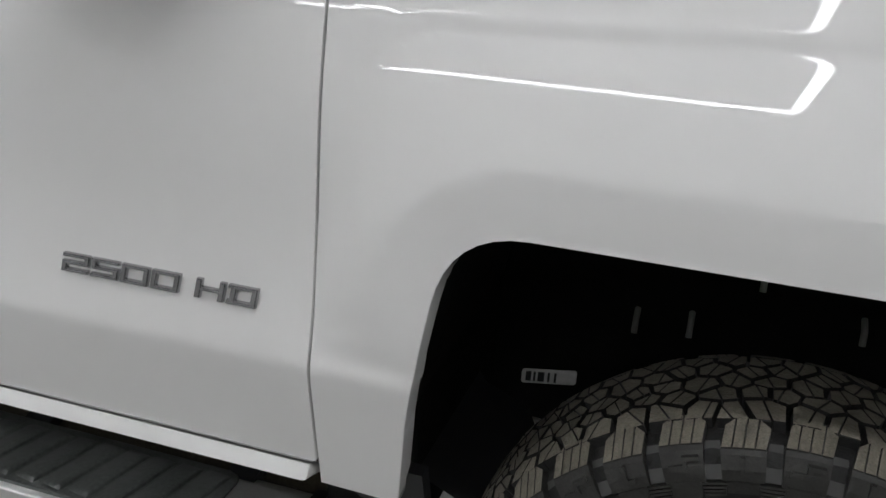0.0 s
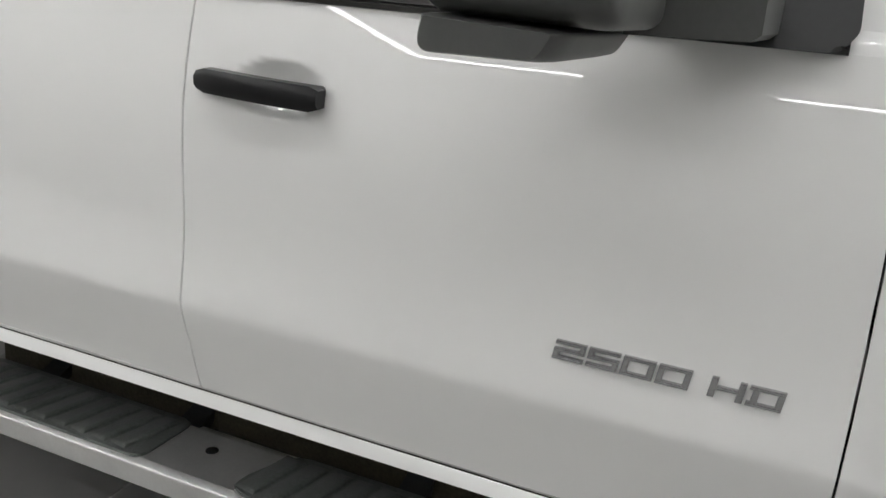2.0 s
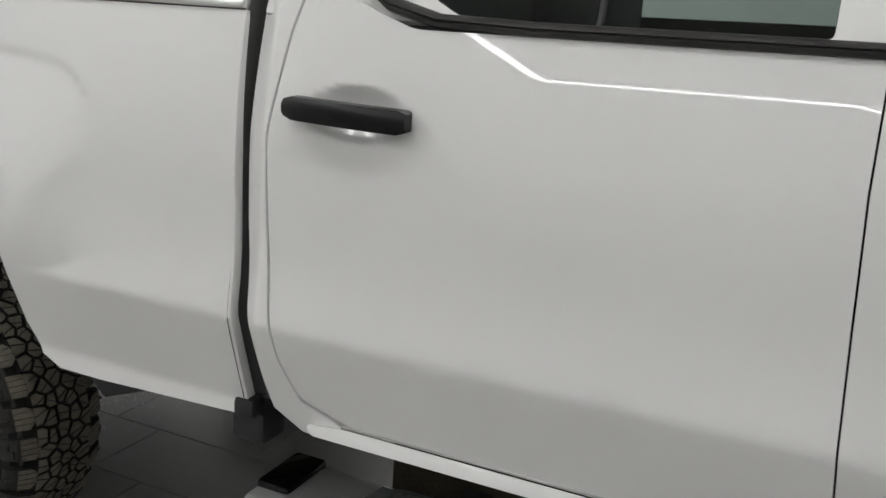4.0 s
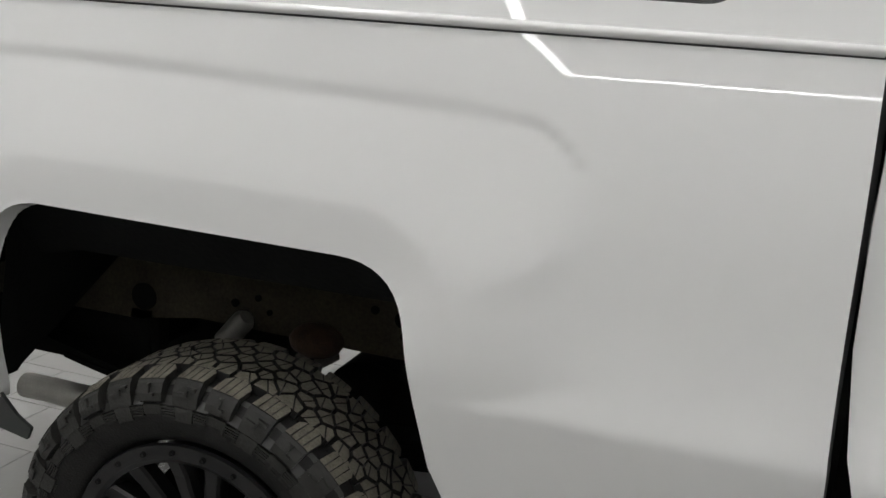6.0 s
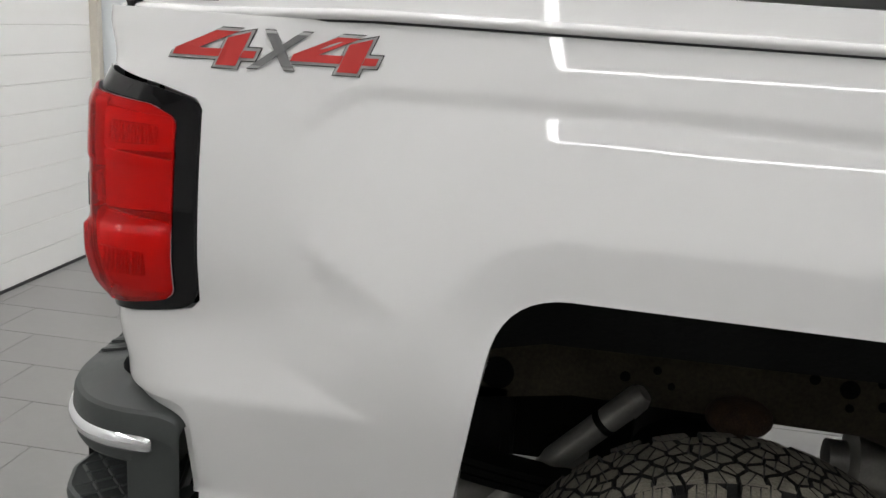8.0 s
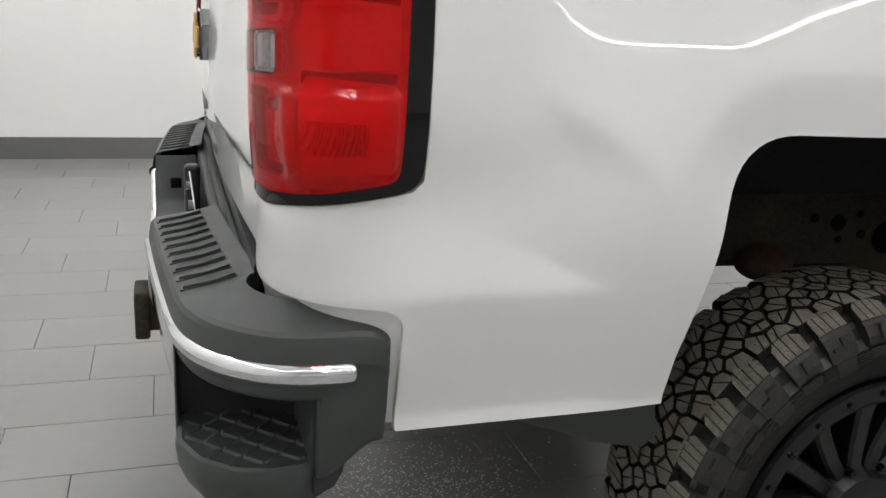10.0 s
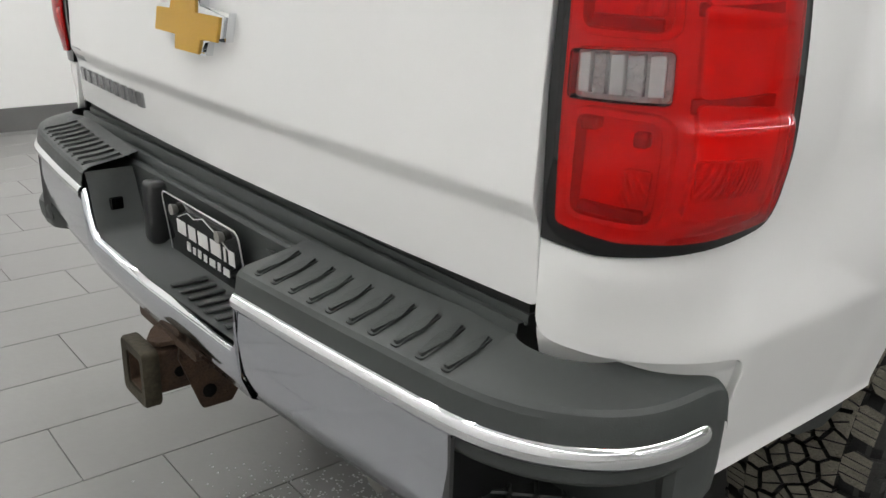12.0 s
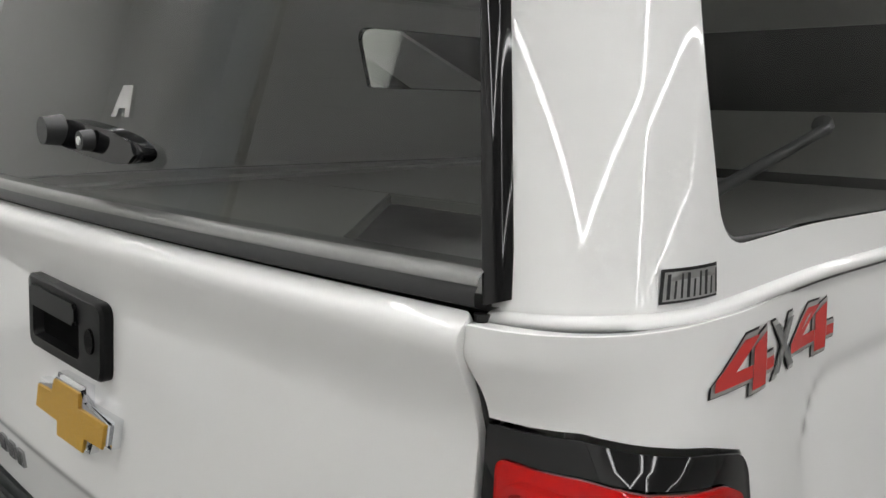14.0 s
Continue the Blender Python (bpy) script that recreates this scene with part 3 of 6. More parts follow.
                         [0.005, 0.2, 0.2, 0.2, 0, 0.1, 0, 0, 0.1, 0.2, 0.2, 0.2, 0.1, 0.06, 0.08])
rear_door = tskin("rear_door", rear_door_line, door_place, PAINT, label="white rear door with a rounded lower corner")
cab_corner = [(-2.112, 1.50), (-2.114, 1.40), (-2.119, 1.22), (-2.116, 1.05), (-2.102, 0.90), (-2.066, 0.76), (-2.05, 0.70), (-1.99, 0.66), (-1.95, 0.66),
              (-1.90, 0.694), (-1.985, 0.728), (-2.028, 0.81), (-2.046, 0.92), (-2.058, 1.05), (-2.068, 1.22), (-2.038, 1.40), (-2.011, 1.50)]


def corner_place(u, z):
    p = cab_place(u, z)
    p[:, 1] += 0.026 * sstep(-2.060, -2.120, u)
    return p


tskin("cab_corner", cab_corner, corner_place, PAINT, label="narrow white cab pillar behind the rear door")


def rocker_place(u, z):
    u, z = np.asarray(u, float), np.asarray(z, float)
    t = np.clip((0.697 - z) / 0.034, 0, 1)
    y = CAB(0.70) - 0.008 - 0.012 * np.sin(t * math.pi / 2) + 0.03 * np.clip(t - 0.75, 0, 1) ** 2 * 16 * 0.25
    return np.stack([u, y + 0 * u, z], -1)


tskin("rocker_panel", rounded([(-1.955, 0.673), (0.0, 0.673), (0.0, 0.696), (-1.90, 0.696), (-1.97, 0.69)], [0.02, 0.01, 0, 0, 0.01]), rocker_place, PAINT,
      label="white rocker panel under the doors", hem=0.05, dz=0.004)
# Added plate: covers bright floor where the underside should be in shade.
bm = bmesh.new()
box(bm, (-1.93, 0.285, 0.40), (0.02, 0.315, 0.70), 0.008)
tp("inner_sill", bm, FRAME_METAL, "dark inner sill under the cab", 40)
# the seam rail just above the rocker
bm = bmesh.new()
tube(bm, [(-1.9, CAB(0.70) + 0.003, 0.698), (0.0, CAB(0.70) + 0.003, 0.698)], 0.0042, 8)
tp("door_seal", bm, SEAL_PALE, smooth=True)

# bed flank with its openings
LAMP = rounded([(-4.019, 1.018), (-4.013, 1.325), (-4.075, 1.343), (-4.19, 1.366), (-4.274, 1.363), (-4.284, 1.25), (-4.288, 1.15), (-4.288, 0.987), (-4.22, 0.985), (-4.12, 1.000)],
               [0.04, 0.03, 0.03, 0.1, 0, 0, 0, 0, 0.1, 0.1])
bed_line = ([(-2.115, 0.665), (-2.128, 0.9), (-2.132, 1.10), (-2.135, 1.432)] + [(-4.290, 1.453), (-4.290, 1.425), (-4.279, 1.395), (-4.276, 1.37)]
            + [(-4.276, 1.367), (-4.19, 1.370), (-4.075, 1.346), (-4.02, 1.33), (-4.011, 1.315), (-4.016, 1.028), (-4.03, 1.014), (-4.12, 0.997), (-4.22, 0.982), (-4.290, 0.984)]
            + rounded([(-4.290, 0.98), (-4.290, 0.868), (-4.22, 0.862), (-4.036, 0.862), (-4.036, 0.675)], [0, 0.03, 0.03, 0.038, 0], 8)
            + [(-4.033, 0.672), (-3.70, 0.672), (-3.618, 0.675)] + [q for q in ARCH_R if q[1] > 0.68] + [(-2.675, 0.675), (-2.62, 0.652), (-2.5, 0.652)])
bed_hem = lambda u, z: 0.045 if -3.66 < u < -2.6 and z < 1.095 else 0.022
tskin("bed_side", bed_line, bed_place, PAINT, label="white pickup bed side with a squared wheel flare", hem=bed_hem, dz=0.004)
tskin("bed_side", bed_line, bed_place, PAINT, label="white far bed side", hem=bed_hem, mirror=True)

# inset lip along the bumper
def lip_place(u, z):
    p = bed_place(u, z)
    a = np.clip((CX - np.asarray(u, float)) / CR, 0, math.pi / 2)
    d = np.clip((0.868 - np.asarray(z, float)) / 0.028, 0, 1) * 0.007 + 0.004
    return p + np.stack([np.sin(a) * d, np.cos(a) * d, 0 * d], -1)


lip = rounded([(-4.290, 0.875), (-4.290, 0.832), (-4.20, 0.826), (-4.054, 0.830), (-4.054, 0.68), (-4.018, 0.68), (-4.018, 0.878)], [0, 0, 0, 0.032, 0, 0, 0], 8)
tskin("body_lip", lip, lip_place, PAINT, label="white inset lip above the bumper", dz=0.006, hem=0.0)

# rubber strip in the joint between cab and bed
bm = bmesh.new()
rows = []
for z in np.linspace(0.69, 1.47, 40):
    y = float(CAB(z))
    dx = 0.010 * max(0, (0.9 - z) / 0.2)
    rows.append([(x + dx, y + dy, z) for x, dy in ((-2.1345, 0.003), (-2.1335, 0.010), (-2.1315, 0.026), (-2.129, 0.044), (-2.118, 0.052))])
loft(bm, rows)
tp("joint_strip", bm, SEAL, "grey rubber strip between cab and bed", True)
bm = bmesh.new()
box(bm, (-2.165, 0.03, 0.60), (-2.085, 0.11, 0.668), 0.012)
box(bm, (-2.15, 0.015, 0.655), (-2.10, 0.06, 0.70), 0.012)
tp("mount_bracket", bm, BLACK_PLASTIC, "black rubber mount below the cab corner", 40)

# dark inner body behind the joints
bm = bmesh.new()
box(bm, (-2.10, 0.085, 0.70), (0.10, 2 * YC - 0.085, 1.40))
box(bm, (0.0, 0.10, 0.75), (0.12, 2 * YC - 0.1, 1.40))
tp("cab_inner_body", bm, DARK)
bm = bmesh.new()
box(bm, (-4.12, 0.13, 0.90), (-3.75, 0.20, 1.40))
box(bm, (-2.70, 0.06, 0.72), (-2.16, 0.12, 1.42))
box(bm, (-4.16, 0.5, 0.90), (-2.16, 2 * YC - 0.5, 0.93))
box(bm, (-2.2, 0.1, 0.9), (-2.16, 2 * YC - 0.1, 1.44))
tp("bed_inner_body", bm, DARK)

# engine bay mass and hood beyond the fender
bm = bmesh.new()
box(bm, (0.05, 0.06, 1.30), (1.9, 2 * YC - 0.06, 1.46), 0.05, 3)
tp("hood", bm, PAINT, "white hood", 40)
bm = bmesh.new()
box(bm, (1.4, 0.05, 0.55), (2.05, 2 * YC - 0.05, 1.32), 0.06, 3)
tp("front_end", bm, PAINT, "white front end of the truck", 40)
bm = bmesh.new()
box(bm, (2.0, 0.12, 0.5), (2.2, 2 * YC - 0.12, 0.78), 0.05, 3)
tp("front_bumper", bm, CHROME, "chrome front bumper", 40)


def liner(name, arch, cx, depth, top):
    """The dark shell inside a wheel arch."""
    bm = bmesh.new()
    pts = [q for q in arch if q[1] > 0.66]
    pts = [(cx + (x - cx) * 1.02, min(z + 0.006, top)) for x, z in pts]
    loft(bm, [[(x, 0.045, z) for x, z in pts], [(x, depth, z + 0.03) for x, z in pts]])
    return tp(name, bm, LINER, "black plastic wheel-arch liner", True)


ln = liner("wheel_liner", ARCH_F, FX, 0.60, 1.12)
bm = bmesh.new()
box(bm, (0.1, 0.60, 0.45), (1.25, 0.64, 1.15))
box(bm, (-0.02, 0.12, 0.5), (0.13, 0.6, 1.1))
tp("inner_fender", bm, LINER)
bm = bmesh.new()
loft(bm, [[(x, y, z) for y in (0.14, 0.30, 0.50)] for x, z in ((0.12, 0.66), (0.145, 0.625), (0.19, 0.605), (0.235, 0.585), (0.26, 0.53), (0.26, 0.42))])
tp("liner_bulge", bm, BLACK_PLASTIC, "smooth dark bulge at the foot of the liner", True)
bm = bmesh.new()
box(bm, (0.21, 0.505, 0.535), (0.26, 0.52, 0.56), 0.004)
tp("liner_tab", bm, STEEL, "small bare metal tab")
for x, z in ((0.407, 0.775), (0.507, 0.786), (0.62, 0.90), (0.80, 0.83)):
    bm = bmesh.new()
    tube(bm, [(x, 0.60, z + 0.02), (x, 0.575, z + 0.005), (x, 0.57, z - 0.02)], 0.006, 6)
    tp("liner_clip", bm, STEEL, "small metal clip on the liner", True)
bm = bmesh.new()
place = lambda a, b, d: Vector((0.213 + a * 1.05, 0.50 + 0.02 * a, 0.640 + b + 0.12 * a)) + Vector((0, -d, 0))
prism(bm, rounded([(0, 0), (0.10, 0.004), (0.10, 0.034), (0, 0.03)], 0.006, 3), place, 0.002)
lab = tp("paper_label", bm, mat("label_paper", (0.5, 0.5, 0.48), 0.6, var=0.3, scale=60), "torn white paper label on the liner")
bm = bmesh.new()
for k, (a, w) in enumerate(((0.008, 0.01), (0.022, 0.004), (0.03, 0.012), (0.048, 0.004), (0.06, 0.004))):
    prism(bm, [(a, 0.006), (a + w, 0.006), (a + w, 0.026), (a, 0.026)], lambda p, q, d: place(p, q, 0.0025 + d), 0.001)
lb = part("label_bars", bm, BLACK_DECAL, lab)

liner("wheel_liner", ARCH_R, -3.17, 0.12, 1.10)
bm = bmesh.new()
loft(bm, [[(-3.64, 0.05, 0.70), (-3.58, 0.05, 1.05), (-3.5, 0.05, 1.10), (-2.83, 0.05, 1.10), (-2.76, 0.05, 1.03), (-2.70, 0.05, 0.70)],
          [(-3.64, 0.11, 0.70), (-3.59, 0.14, 0.95), (-3.5, 0.14, 0.97), (-2.83, 0.14, 0.97), (-2.76, 0.14, 0.95), (-2.70, 0.11, 0.70)],
          [(-3.64, 0.12, 0.71), (-3.59, 0.48, 0.96), (-3.5, 0.48, 0.965), (-2.83, 0.48, 0.965), (-2.76, 0.48, 0.96), (-2.70, 0.12, 0.71)]])
tp("bed_flange", bm, LINER, smooth=40)


# ---- running gear ----
def wheel(name, cx, y_out, R, W, label):
    """A chunky all-terrain tyre on a black bolted rim; its outer face is at y_out."""
    w = new(name)
    w.parent = truck
    w.matrix_parent_inverse = TL
    w.location = (cx, y_out + W / 2, R)
    w["label"] = label
    C = 2 * math.pi * R

    def at(a, r, s):
        """A point: a across from the outer face, r from the axle, s along the round of the tread."""
        t = s / R
        return Vector((r * math.sin(t), a - W / 2, r * math.cos(t)))

    # carcass, turned about the axle
    prof = [(0.045, 0.262), (0.026, 0.272), (0.018, 0.285), (0.007, 0.31), (0.004, R - 0.085), (0.007, R - 0.062), (0.018, R - 0.040), (0.036, R - 0.024), (0.06, R - 0.019), (W / 2, R - 0.015)]
    prof = prof + [(W - a, r) for a, r in prof[-2::-1]]
    bm = bmesh.new()
    n = 120
    rows = [[at(a, r, C * k / n) for a, r in prof] for k in range(n)]
    rows.append(rows[0])
    loft(bm, rows)
    bmesh.ops.remove_doubles(bm, verts=bm.verts, dist=1e-5)
    tyre = part("tyre", bm, RUBBER, w, "black all-terrain tyre", True, True)

    def crown(a):
        edge = max(0.0, abs(a - W / 2) - 0.052)
        return R - 2.6 * edge ** 2 - 3.0 * edge ** 3

    def cut(poly, px, py, nx, ny, gap):
        """Keeps the side of the line that lies gap behind it."""
        out = []
        dist = [(x - px) * nx + (y - py) * ny + gap for x, y in poly]
        for m in range(len(poly)):
            p, q, dp, dq = poly[m - 1], poly[m], dist[m - 1], dist[m]
            if (dp <= 0) != (dq <= 0):
                t = dp / (dp - dq)
                out.append((p[0] + (q[0] - p[0]) * t, p[1] + (q[1] - p[1]) * t))
            if dq <= 0:
                out.append(q)
        return out

    def block(bm, bt, poly, lift, deep):
        mx, my = sum(p[0] for p in poly) / len(poly), sum(p[1] for p in poly) / len(poly)
        top = [bm.verts.new(at(mx + (p - mx) * 0.95, crown(mx + (p - mx) * 0.95) + lift, my + (q - my) * 0.95)) for p, q in poly]
        mid = [bm.verts.new(at(p, crown(p) + lift - 0.0014, q)) for p, q in poly]
        low = [bm.verts.new(at(mx + (p - mx) * 1.06, crown(p) - deep, my + (q - my) * 1.06)) for p, q in poly]
        bt.faces.new([bt.verts.new(v.co) for v in top])
        m = len(poly)
        for j in range(m):
            n = (j + 1) % m
            bm.faces.new((mid[j], mid[n], top[n], top[j]))
            bm.faces.new((low[j], low[n], mid[n], mid[j]))

    # interlocking blocks: cells round a staggered, jittered grid, each split by a crooked sipe
    bm, bt = bmesh.new(), bmesh.new()
    nb = round(C / 0.0445)
    span = W - 0.124
    cols = [0.062 + span * (k + 0.5) / 5 for k in range(5)]
    site = [[(a + random.uniform(-0.009, 0.009), (k + 0.5 * (c % 2) + random.uniform(-0.24, 0.24)) * C / nb) for k in range(nb)] for c, a in enumerate(cols)]
    for c in range(len(cols)):
        for k in range(nb):
            x0, y0 = site[c][k]
            poly = [(0.058, y0 - 0.06), (W - 0.058, y0 - 0.06), (W - 0.058, y0 + 0.06), (0.058, y0 + 0.06)]
            for c2 in range(max(0, c - 1), min(len(cols), c + 2)):
                for dk in (-2, -1, 0, 1, 2):
                    if c2 == c and dk == 0:
                        continue
                    x1, y1 = site[c2][(k + dk) % nb]
                    y1 += C * ((k + dk) // nb)
                    L = math.hypot(x1 - x0, y1 - y0)
                    poly = cut(poly, (x0 + x1) / 2, (y0 + y1) / 2, (x1 - x0) / L, (y1 - y0) / L, random.choice((0.0022, 0.0036, 0.0042)))
            lift = random.uniform(-0.0012, 0.0004)
            ang = random.choice((1.2, 1.9)) + random.uniform(-0.2, 0.2)
            nx, ny = math.cos(ang), math.sin(ang)
            for sgn in (1, -1):
                piece = cut(poly, x0, y0, sgn * nx, sgn * ny, 0.0009)
                if len(piece) > 2:
                    block(bm, bt, piece, lift, 0.0155)
    # shoulder lugs: three-notched crowns over stepped flanks, one long and one short in turn
    nl = 2 * round(C / 0.158)
    P = C / nl
    fl_bm, ramp, fin, step = bmesh.new(), bmesh.new(), bmesh.new(), bmesh.new()
    for side in (0, 1):
        A = (lambda a: a) if side == 0 else (lambda a: W - a)
        for k in range(nl):
            s0 = (k + 0.5 * side) * P
            long = k % 2 == 0
            h = P * 0.36
            a_in, a_out = (0.066 if long else 0.058), (0.020 if long else 0.014)
            # crown, split by three notches
            for j in range(4):
                u0, u1 = s0 - h + 2 * h * j / 4 + 0.0009, s0 - h + 2 * h * (j + 1) / 4 - 0.0009
                skew = 0.006
                quad = [(A(a_out), u0), (A(a_in - (0.012 if j == 0 else 0.0)), u0 + skew), (A(a_in - (0.014 if j == 3 else 0.0)), u1 + skew), (A(a_out), u1)]
                top = [(x, crown(x) - 0.0005, y) for x, y in quad]
                tv = [at(*p) for p in top]
                bt.faces.new([bt.verts.new(p) for p in tv])
                lv = [at(p[0], p[1] - 0.013, p[2]) for p in top]
                v0, v1 = [fl_bm.verts.new(p) for p in tv], [fl_bm.verts.new(p) for p in lv]
                for m in range(4):
                    fl_bm.faces.new((v0[m], v0[(m + 1) % 4], v1[(m + 1) % 4], v1[m]))
            # flank below the crown's outer edge
            r_top = crown(A(a_out)) - 0.0015
            down = 0.046 if long else 0.036
            line = [(a_out + 0.002, r_top), (a_out - 0.006, r_top - 0.006), (a_out - 0.015, r_top - 0.022), (0.0 if long else -0.003, r_top - down), (0.010, r_top - down - 0.004)]
            outer = [[fl_bm.verts.new(at(A(a), r, s0 + d)) for a, r in line] for d in (-h, -h * 0.1, h * 0.1, h)]
            inn = [[fl_bm.verts.new(at(A(a + 0.016), r - 0.008, s0 + d)) for a, r in line] for d in (-h, h)]
            for p, q in zip(outer, outer[1:]):
                for m in range(len(line) - 1):
                    fl_bm.faces.new((p[m], p[m + 1], q[m + 1], q[m]))
            for p, q in ((outer[0], inn[0]), (outer[-1], inn[1])):
                for m in range(len(line) - 1):
                    fl_bm.faces.new((p[m], p[m + 1], q[m + 1], q[m]))
            # hooked bar standing on the flank
            for d0, d1, z0, z1 in (((-0.020, 0.004, 0.020, 0.026), (0.000, 0.005, 0.010, 0.026), (0.004, 0.022, 0.010, 0.015)) if long else ((-0.004, 0.002, 0.006, 0.026), (-0.004, 0.012, 0.022, 0.027))):
                a0 = a_out - 0.0155
                f = [fin.verts.new(at(A(a0 + 0.004 - (z * 0.35)), r_top - z, s0 + d)) for d, z in ((d0, z0), (d1, z0), (d1, z1), (d0, z1))]
                g = [fin.verts.new(at(A(a0 + 0.0125 - (z * 0.35)), r_top - z, s0 + d)) for d, z in ((d0, z0), (d1, z0), (d1, z1), (d0, z1))]
                fin.faces.new(f)
                for m in range(4):
                    fin.faces.new((f[m], f[(m + 1) % 4], g[(m + 1) % 4], g[m]))
            # sloping ramp in the gap between two lugs
            sm = s0 + P / 2
            hg = P * 0.5 - h
            q = [at(A(0.034), R - 0.024, sm - hg * 0.9), at(A(0.034), R - 0.024, sm + hg * 0.9), at(A(0.003), R - 0.060, sm + hg * 1.5), at(A(0.003), R - 0.060, sm - hg * 1.5)]
            ramp.faces.new([ramp.verts.new(p) for p in q])
            # stack of thin fins below the gap
            for j in range(4):
                rr = R - 0.063 - 0.0052 * j
                hh = P * (0.22 - 0.01 * j)
                c0 = [(-hh, rr), (hh, rr), (hh, rr - 0.0032), (-hh, rr - 0.0032)]
                f = [fin.verts.new(at(A(-0.0005), r, sm + d)) for d, r in c0]
                g = [fin.verts.new(at(A(0.008), r, sm + d)) for d, r in c0]
                fin.faces.new(f)
                for m in range(4):
                    fin.faces.new((f[m], f[(m + 1) % 4], g[(m + 1) % 4], g[m]))
            # raised step under each lug
            if side == 0:
                hb = P * 0.28
                r0, r1 = R - 0.060, R - (0.088 if long else 0.078)
                prism(step, [(-hb, r0), (hb, r0), (hb, r1), (-hb, r1)], lambda a, b, d: at(0.006 - d, b, s0 + a), 0.0065, 0.001)
    part("tread", bm, RUBBER, tyre, "blocky black tread", False, True)["kind"] = "stuff"
    part("tread_face", bt, TREAD, tyre, "dusty worn tread faces")["kind"] = "stuff"
    part("shoulder_lug_ring", fl_bm, LUG, tyre, "heavy notched shoulder lugs", False, True)["kind"] = "stuff"
    part("lug_ramp_ring", ramp, RAMP_SHEEN, tyre, "smooth ramps between the lugs", False, True)["kind"] = "stuff"
    part("sidewall_fin_ring", fin, LUG, tyre, "thin raised fins and hooked bars", False, True)["kind"] = "stuff"
    part("side_biter_ring", step, LUG, tyre, "shallow side biters on the sidewall", False, True)["kind"] = "stuff"
    # raised lettering on the sidewall, as plain bars
    bm = bmesh.new()
    for base in (0.25, 2.4, 4.5):
        for k, wd in enumerate((0.6, 0.9, 0.9, 1.0, 0.8, 0.9, 0.7, 0.9)):
            t0 = base + 0.085 * k
            m4 = Matrix.Rotation(t0, 4, "Y") @ Matrix.Translation((0, -W / 2 + 0.0055, 0.325))
            box(bm, (-0.011 * wd, -0.002, -0.010), (0.011 * wd, 0.002, -0.006), m=m4)
            box(bm, (-0.011 * wd, -0.002, 0.006), (0.011 * wd, 0.002, 0.010), m=m4)
            box(bm, (-0.011 * wd, -0.002, -0.008), (-0.011 * wd + 0.005, 0.002, 0.008), m=m4)
    part("sidewall_bars", bm, LUG, tyre, "raised bars round the sidewall", False, True)["kind"] = "stuff"
    # rim
    bm = bmesh.new()
    rp = [(0.17, 0.235), (0.06, 0.238), (0.036, 0.25), (0.03, 0.262), (0.022, 0.266), (0.015, 0.263), (0.013, 0.238), (0.019, 0.228), (0.05, 0.222), (0.18, 0.218)]
    rows = [[(r * math.sin(t), a - W / 2, r * math.cos(t)) for a, r in rp] for t in [2 * math.pi * k / 72 for k in range(73)]]
    loft(bm, rows)
    bmesh.ops.remove_doubles(bm, verts=bm.verts, dist=1e-5)
    rim = part("rim", bm, WHEEL_BLACK, w, "gloss black alloy rim", 35, True)
    for k in range(24):
        t = 2 * math.pi * (k + 0.5) / 24
        bm = bmesh.new()
        bmesh.ops.create_cone(bm, cap_ends=True, segments=8, radius1=0.0060, radius2=0.0048, depth=0.007,
                              matrix=Matrix.Rotation(t, 4, "Y") @ Matrix.Translation((0, -W / 2 + 0.011, 0.250)) @ Matrix.Rotation(radians(90), 4, "X"))
        part("rim_bolt", bm, GLOSS_BLACK, rim)
    for k in range(8):
        m4 = Matrix.Rotation(2 * math.pi * k / 8, 4, "Y")
        bm = bmesh.new()
        for sgn in (-1, 1):
            loft(bm, [[m4 @ Vector((sgn * (g + dx * wd), -W / 2 + y + c, r)) for dx, y in ((-0.017, 0.085), (-0.017, 0.056), (-0.012, 0.050), (0.012, 0.050), (0.017, 0.056), (0.017, 0.085))]
                      for g, r, c, wd in ((0.016, 0.06, 0.004, 0.8), (0.022, 0.12, 0.0, 0.9), (0.034, 0.19, -0.014, 1.0), (0.044, 0.232, -0.028, 1.1))], close=True, caps=True)
        part("spoke", bm, WHEEL_BLACK, w, "split black spoke with bevelled edges", False, True)
    bm = bmesh.new()
    bmesh.ops.create_cone(bm, cap_ends=True, segments=16, radius1=0.098, radius2=0.072, depth=0.055, matrix=Matrix.Translation((0, -W / 2 + 0.062, 0)) @ Matrix.Rotation(radians(90), 4, "X"))
    hub = part("hub", bm, WHEEL_BLACK, w, "faceted black wheel hub", 20, True)
    for k in range(8):
        t = 2 * math.pi * (k + 0.5) / 8
        bm = bmesh.new()
        bmesh.ops.create_cone(bm, cap_ends=True, segments=6, radius1=0.008, radius2=0.006, depth=0.012,
                              matrix=Matrix.Rotation(t, 4, "Y") @ Matrix.Translation((0, -W / 2 + 0.046, 0.088)) @ Matrix.Rotation(radians(90), 4, "X"))
        part("hub_bolt", bm, GLOSS_BLACK, hub)
    bm = bmesh.new()
    bmesh.ops.create_cone(bm, cap_ends=True, segments=40, radius1=0.19, radius2=0.19, depth=0.03, matrix=Matrix.Translation((0, 0.03, 0)) @ Matrix.Rotation(radians(90), 4, "X"))
    part("brake_disc", bm, DARK, w, "dull brake disc behind the spokes", 35, True)
    return w


RX = -3.165
wheel("front_wheel", FX, -0.015, 0.455, 0.305, "front wheel with a chunky all-terrain tyre")
rw = wheel("rear_wheel", RX, 0.004, 0.408, 0.275, "rear wheel with a chunky all-terrain tyre")
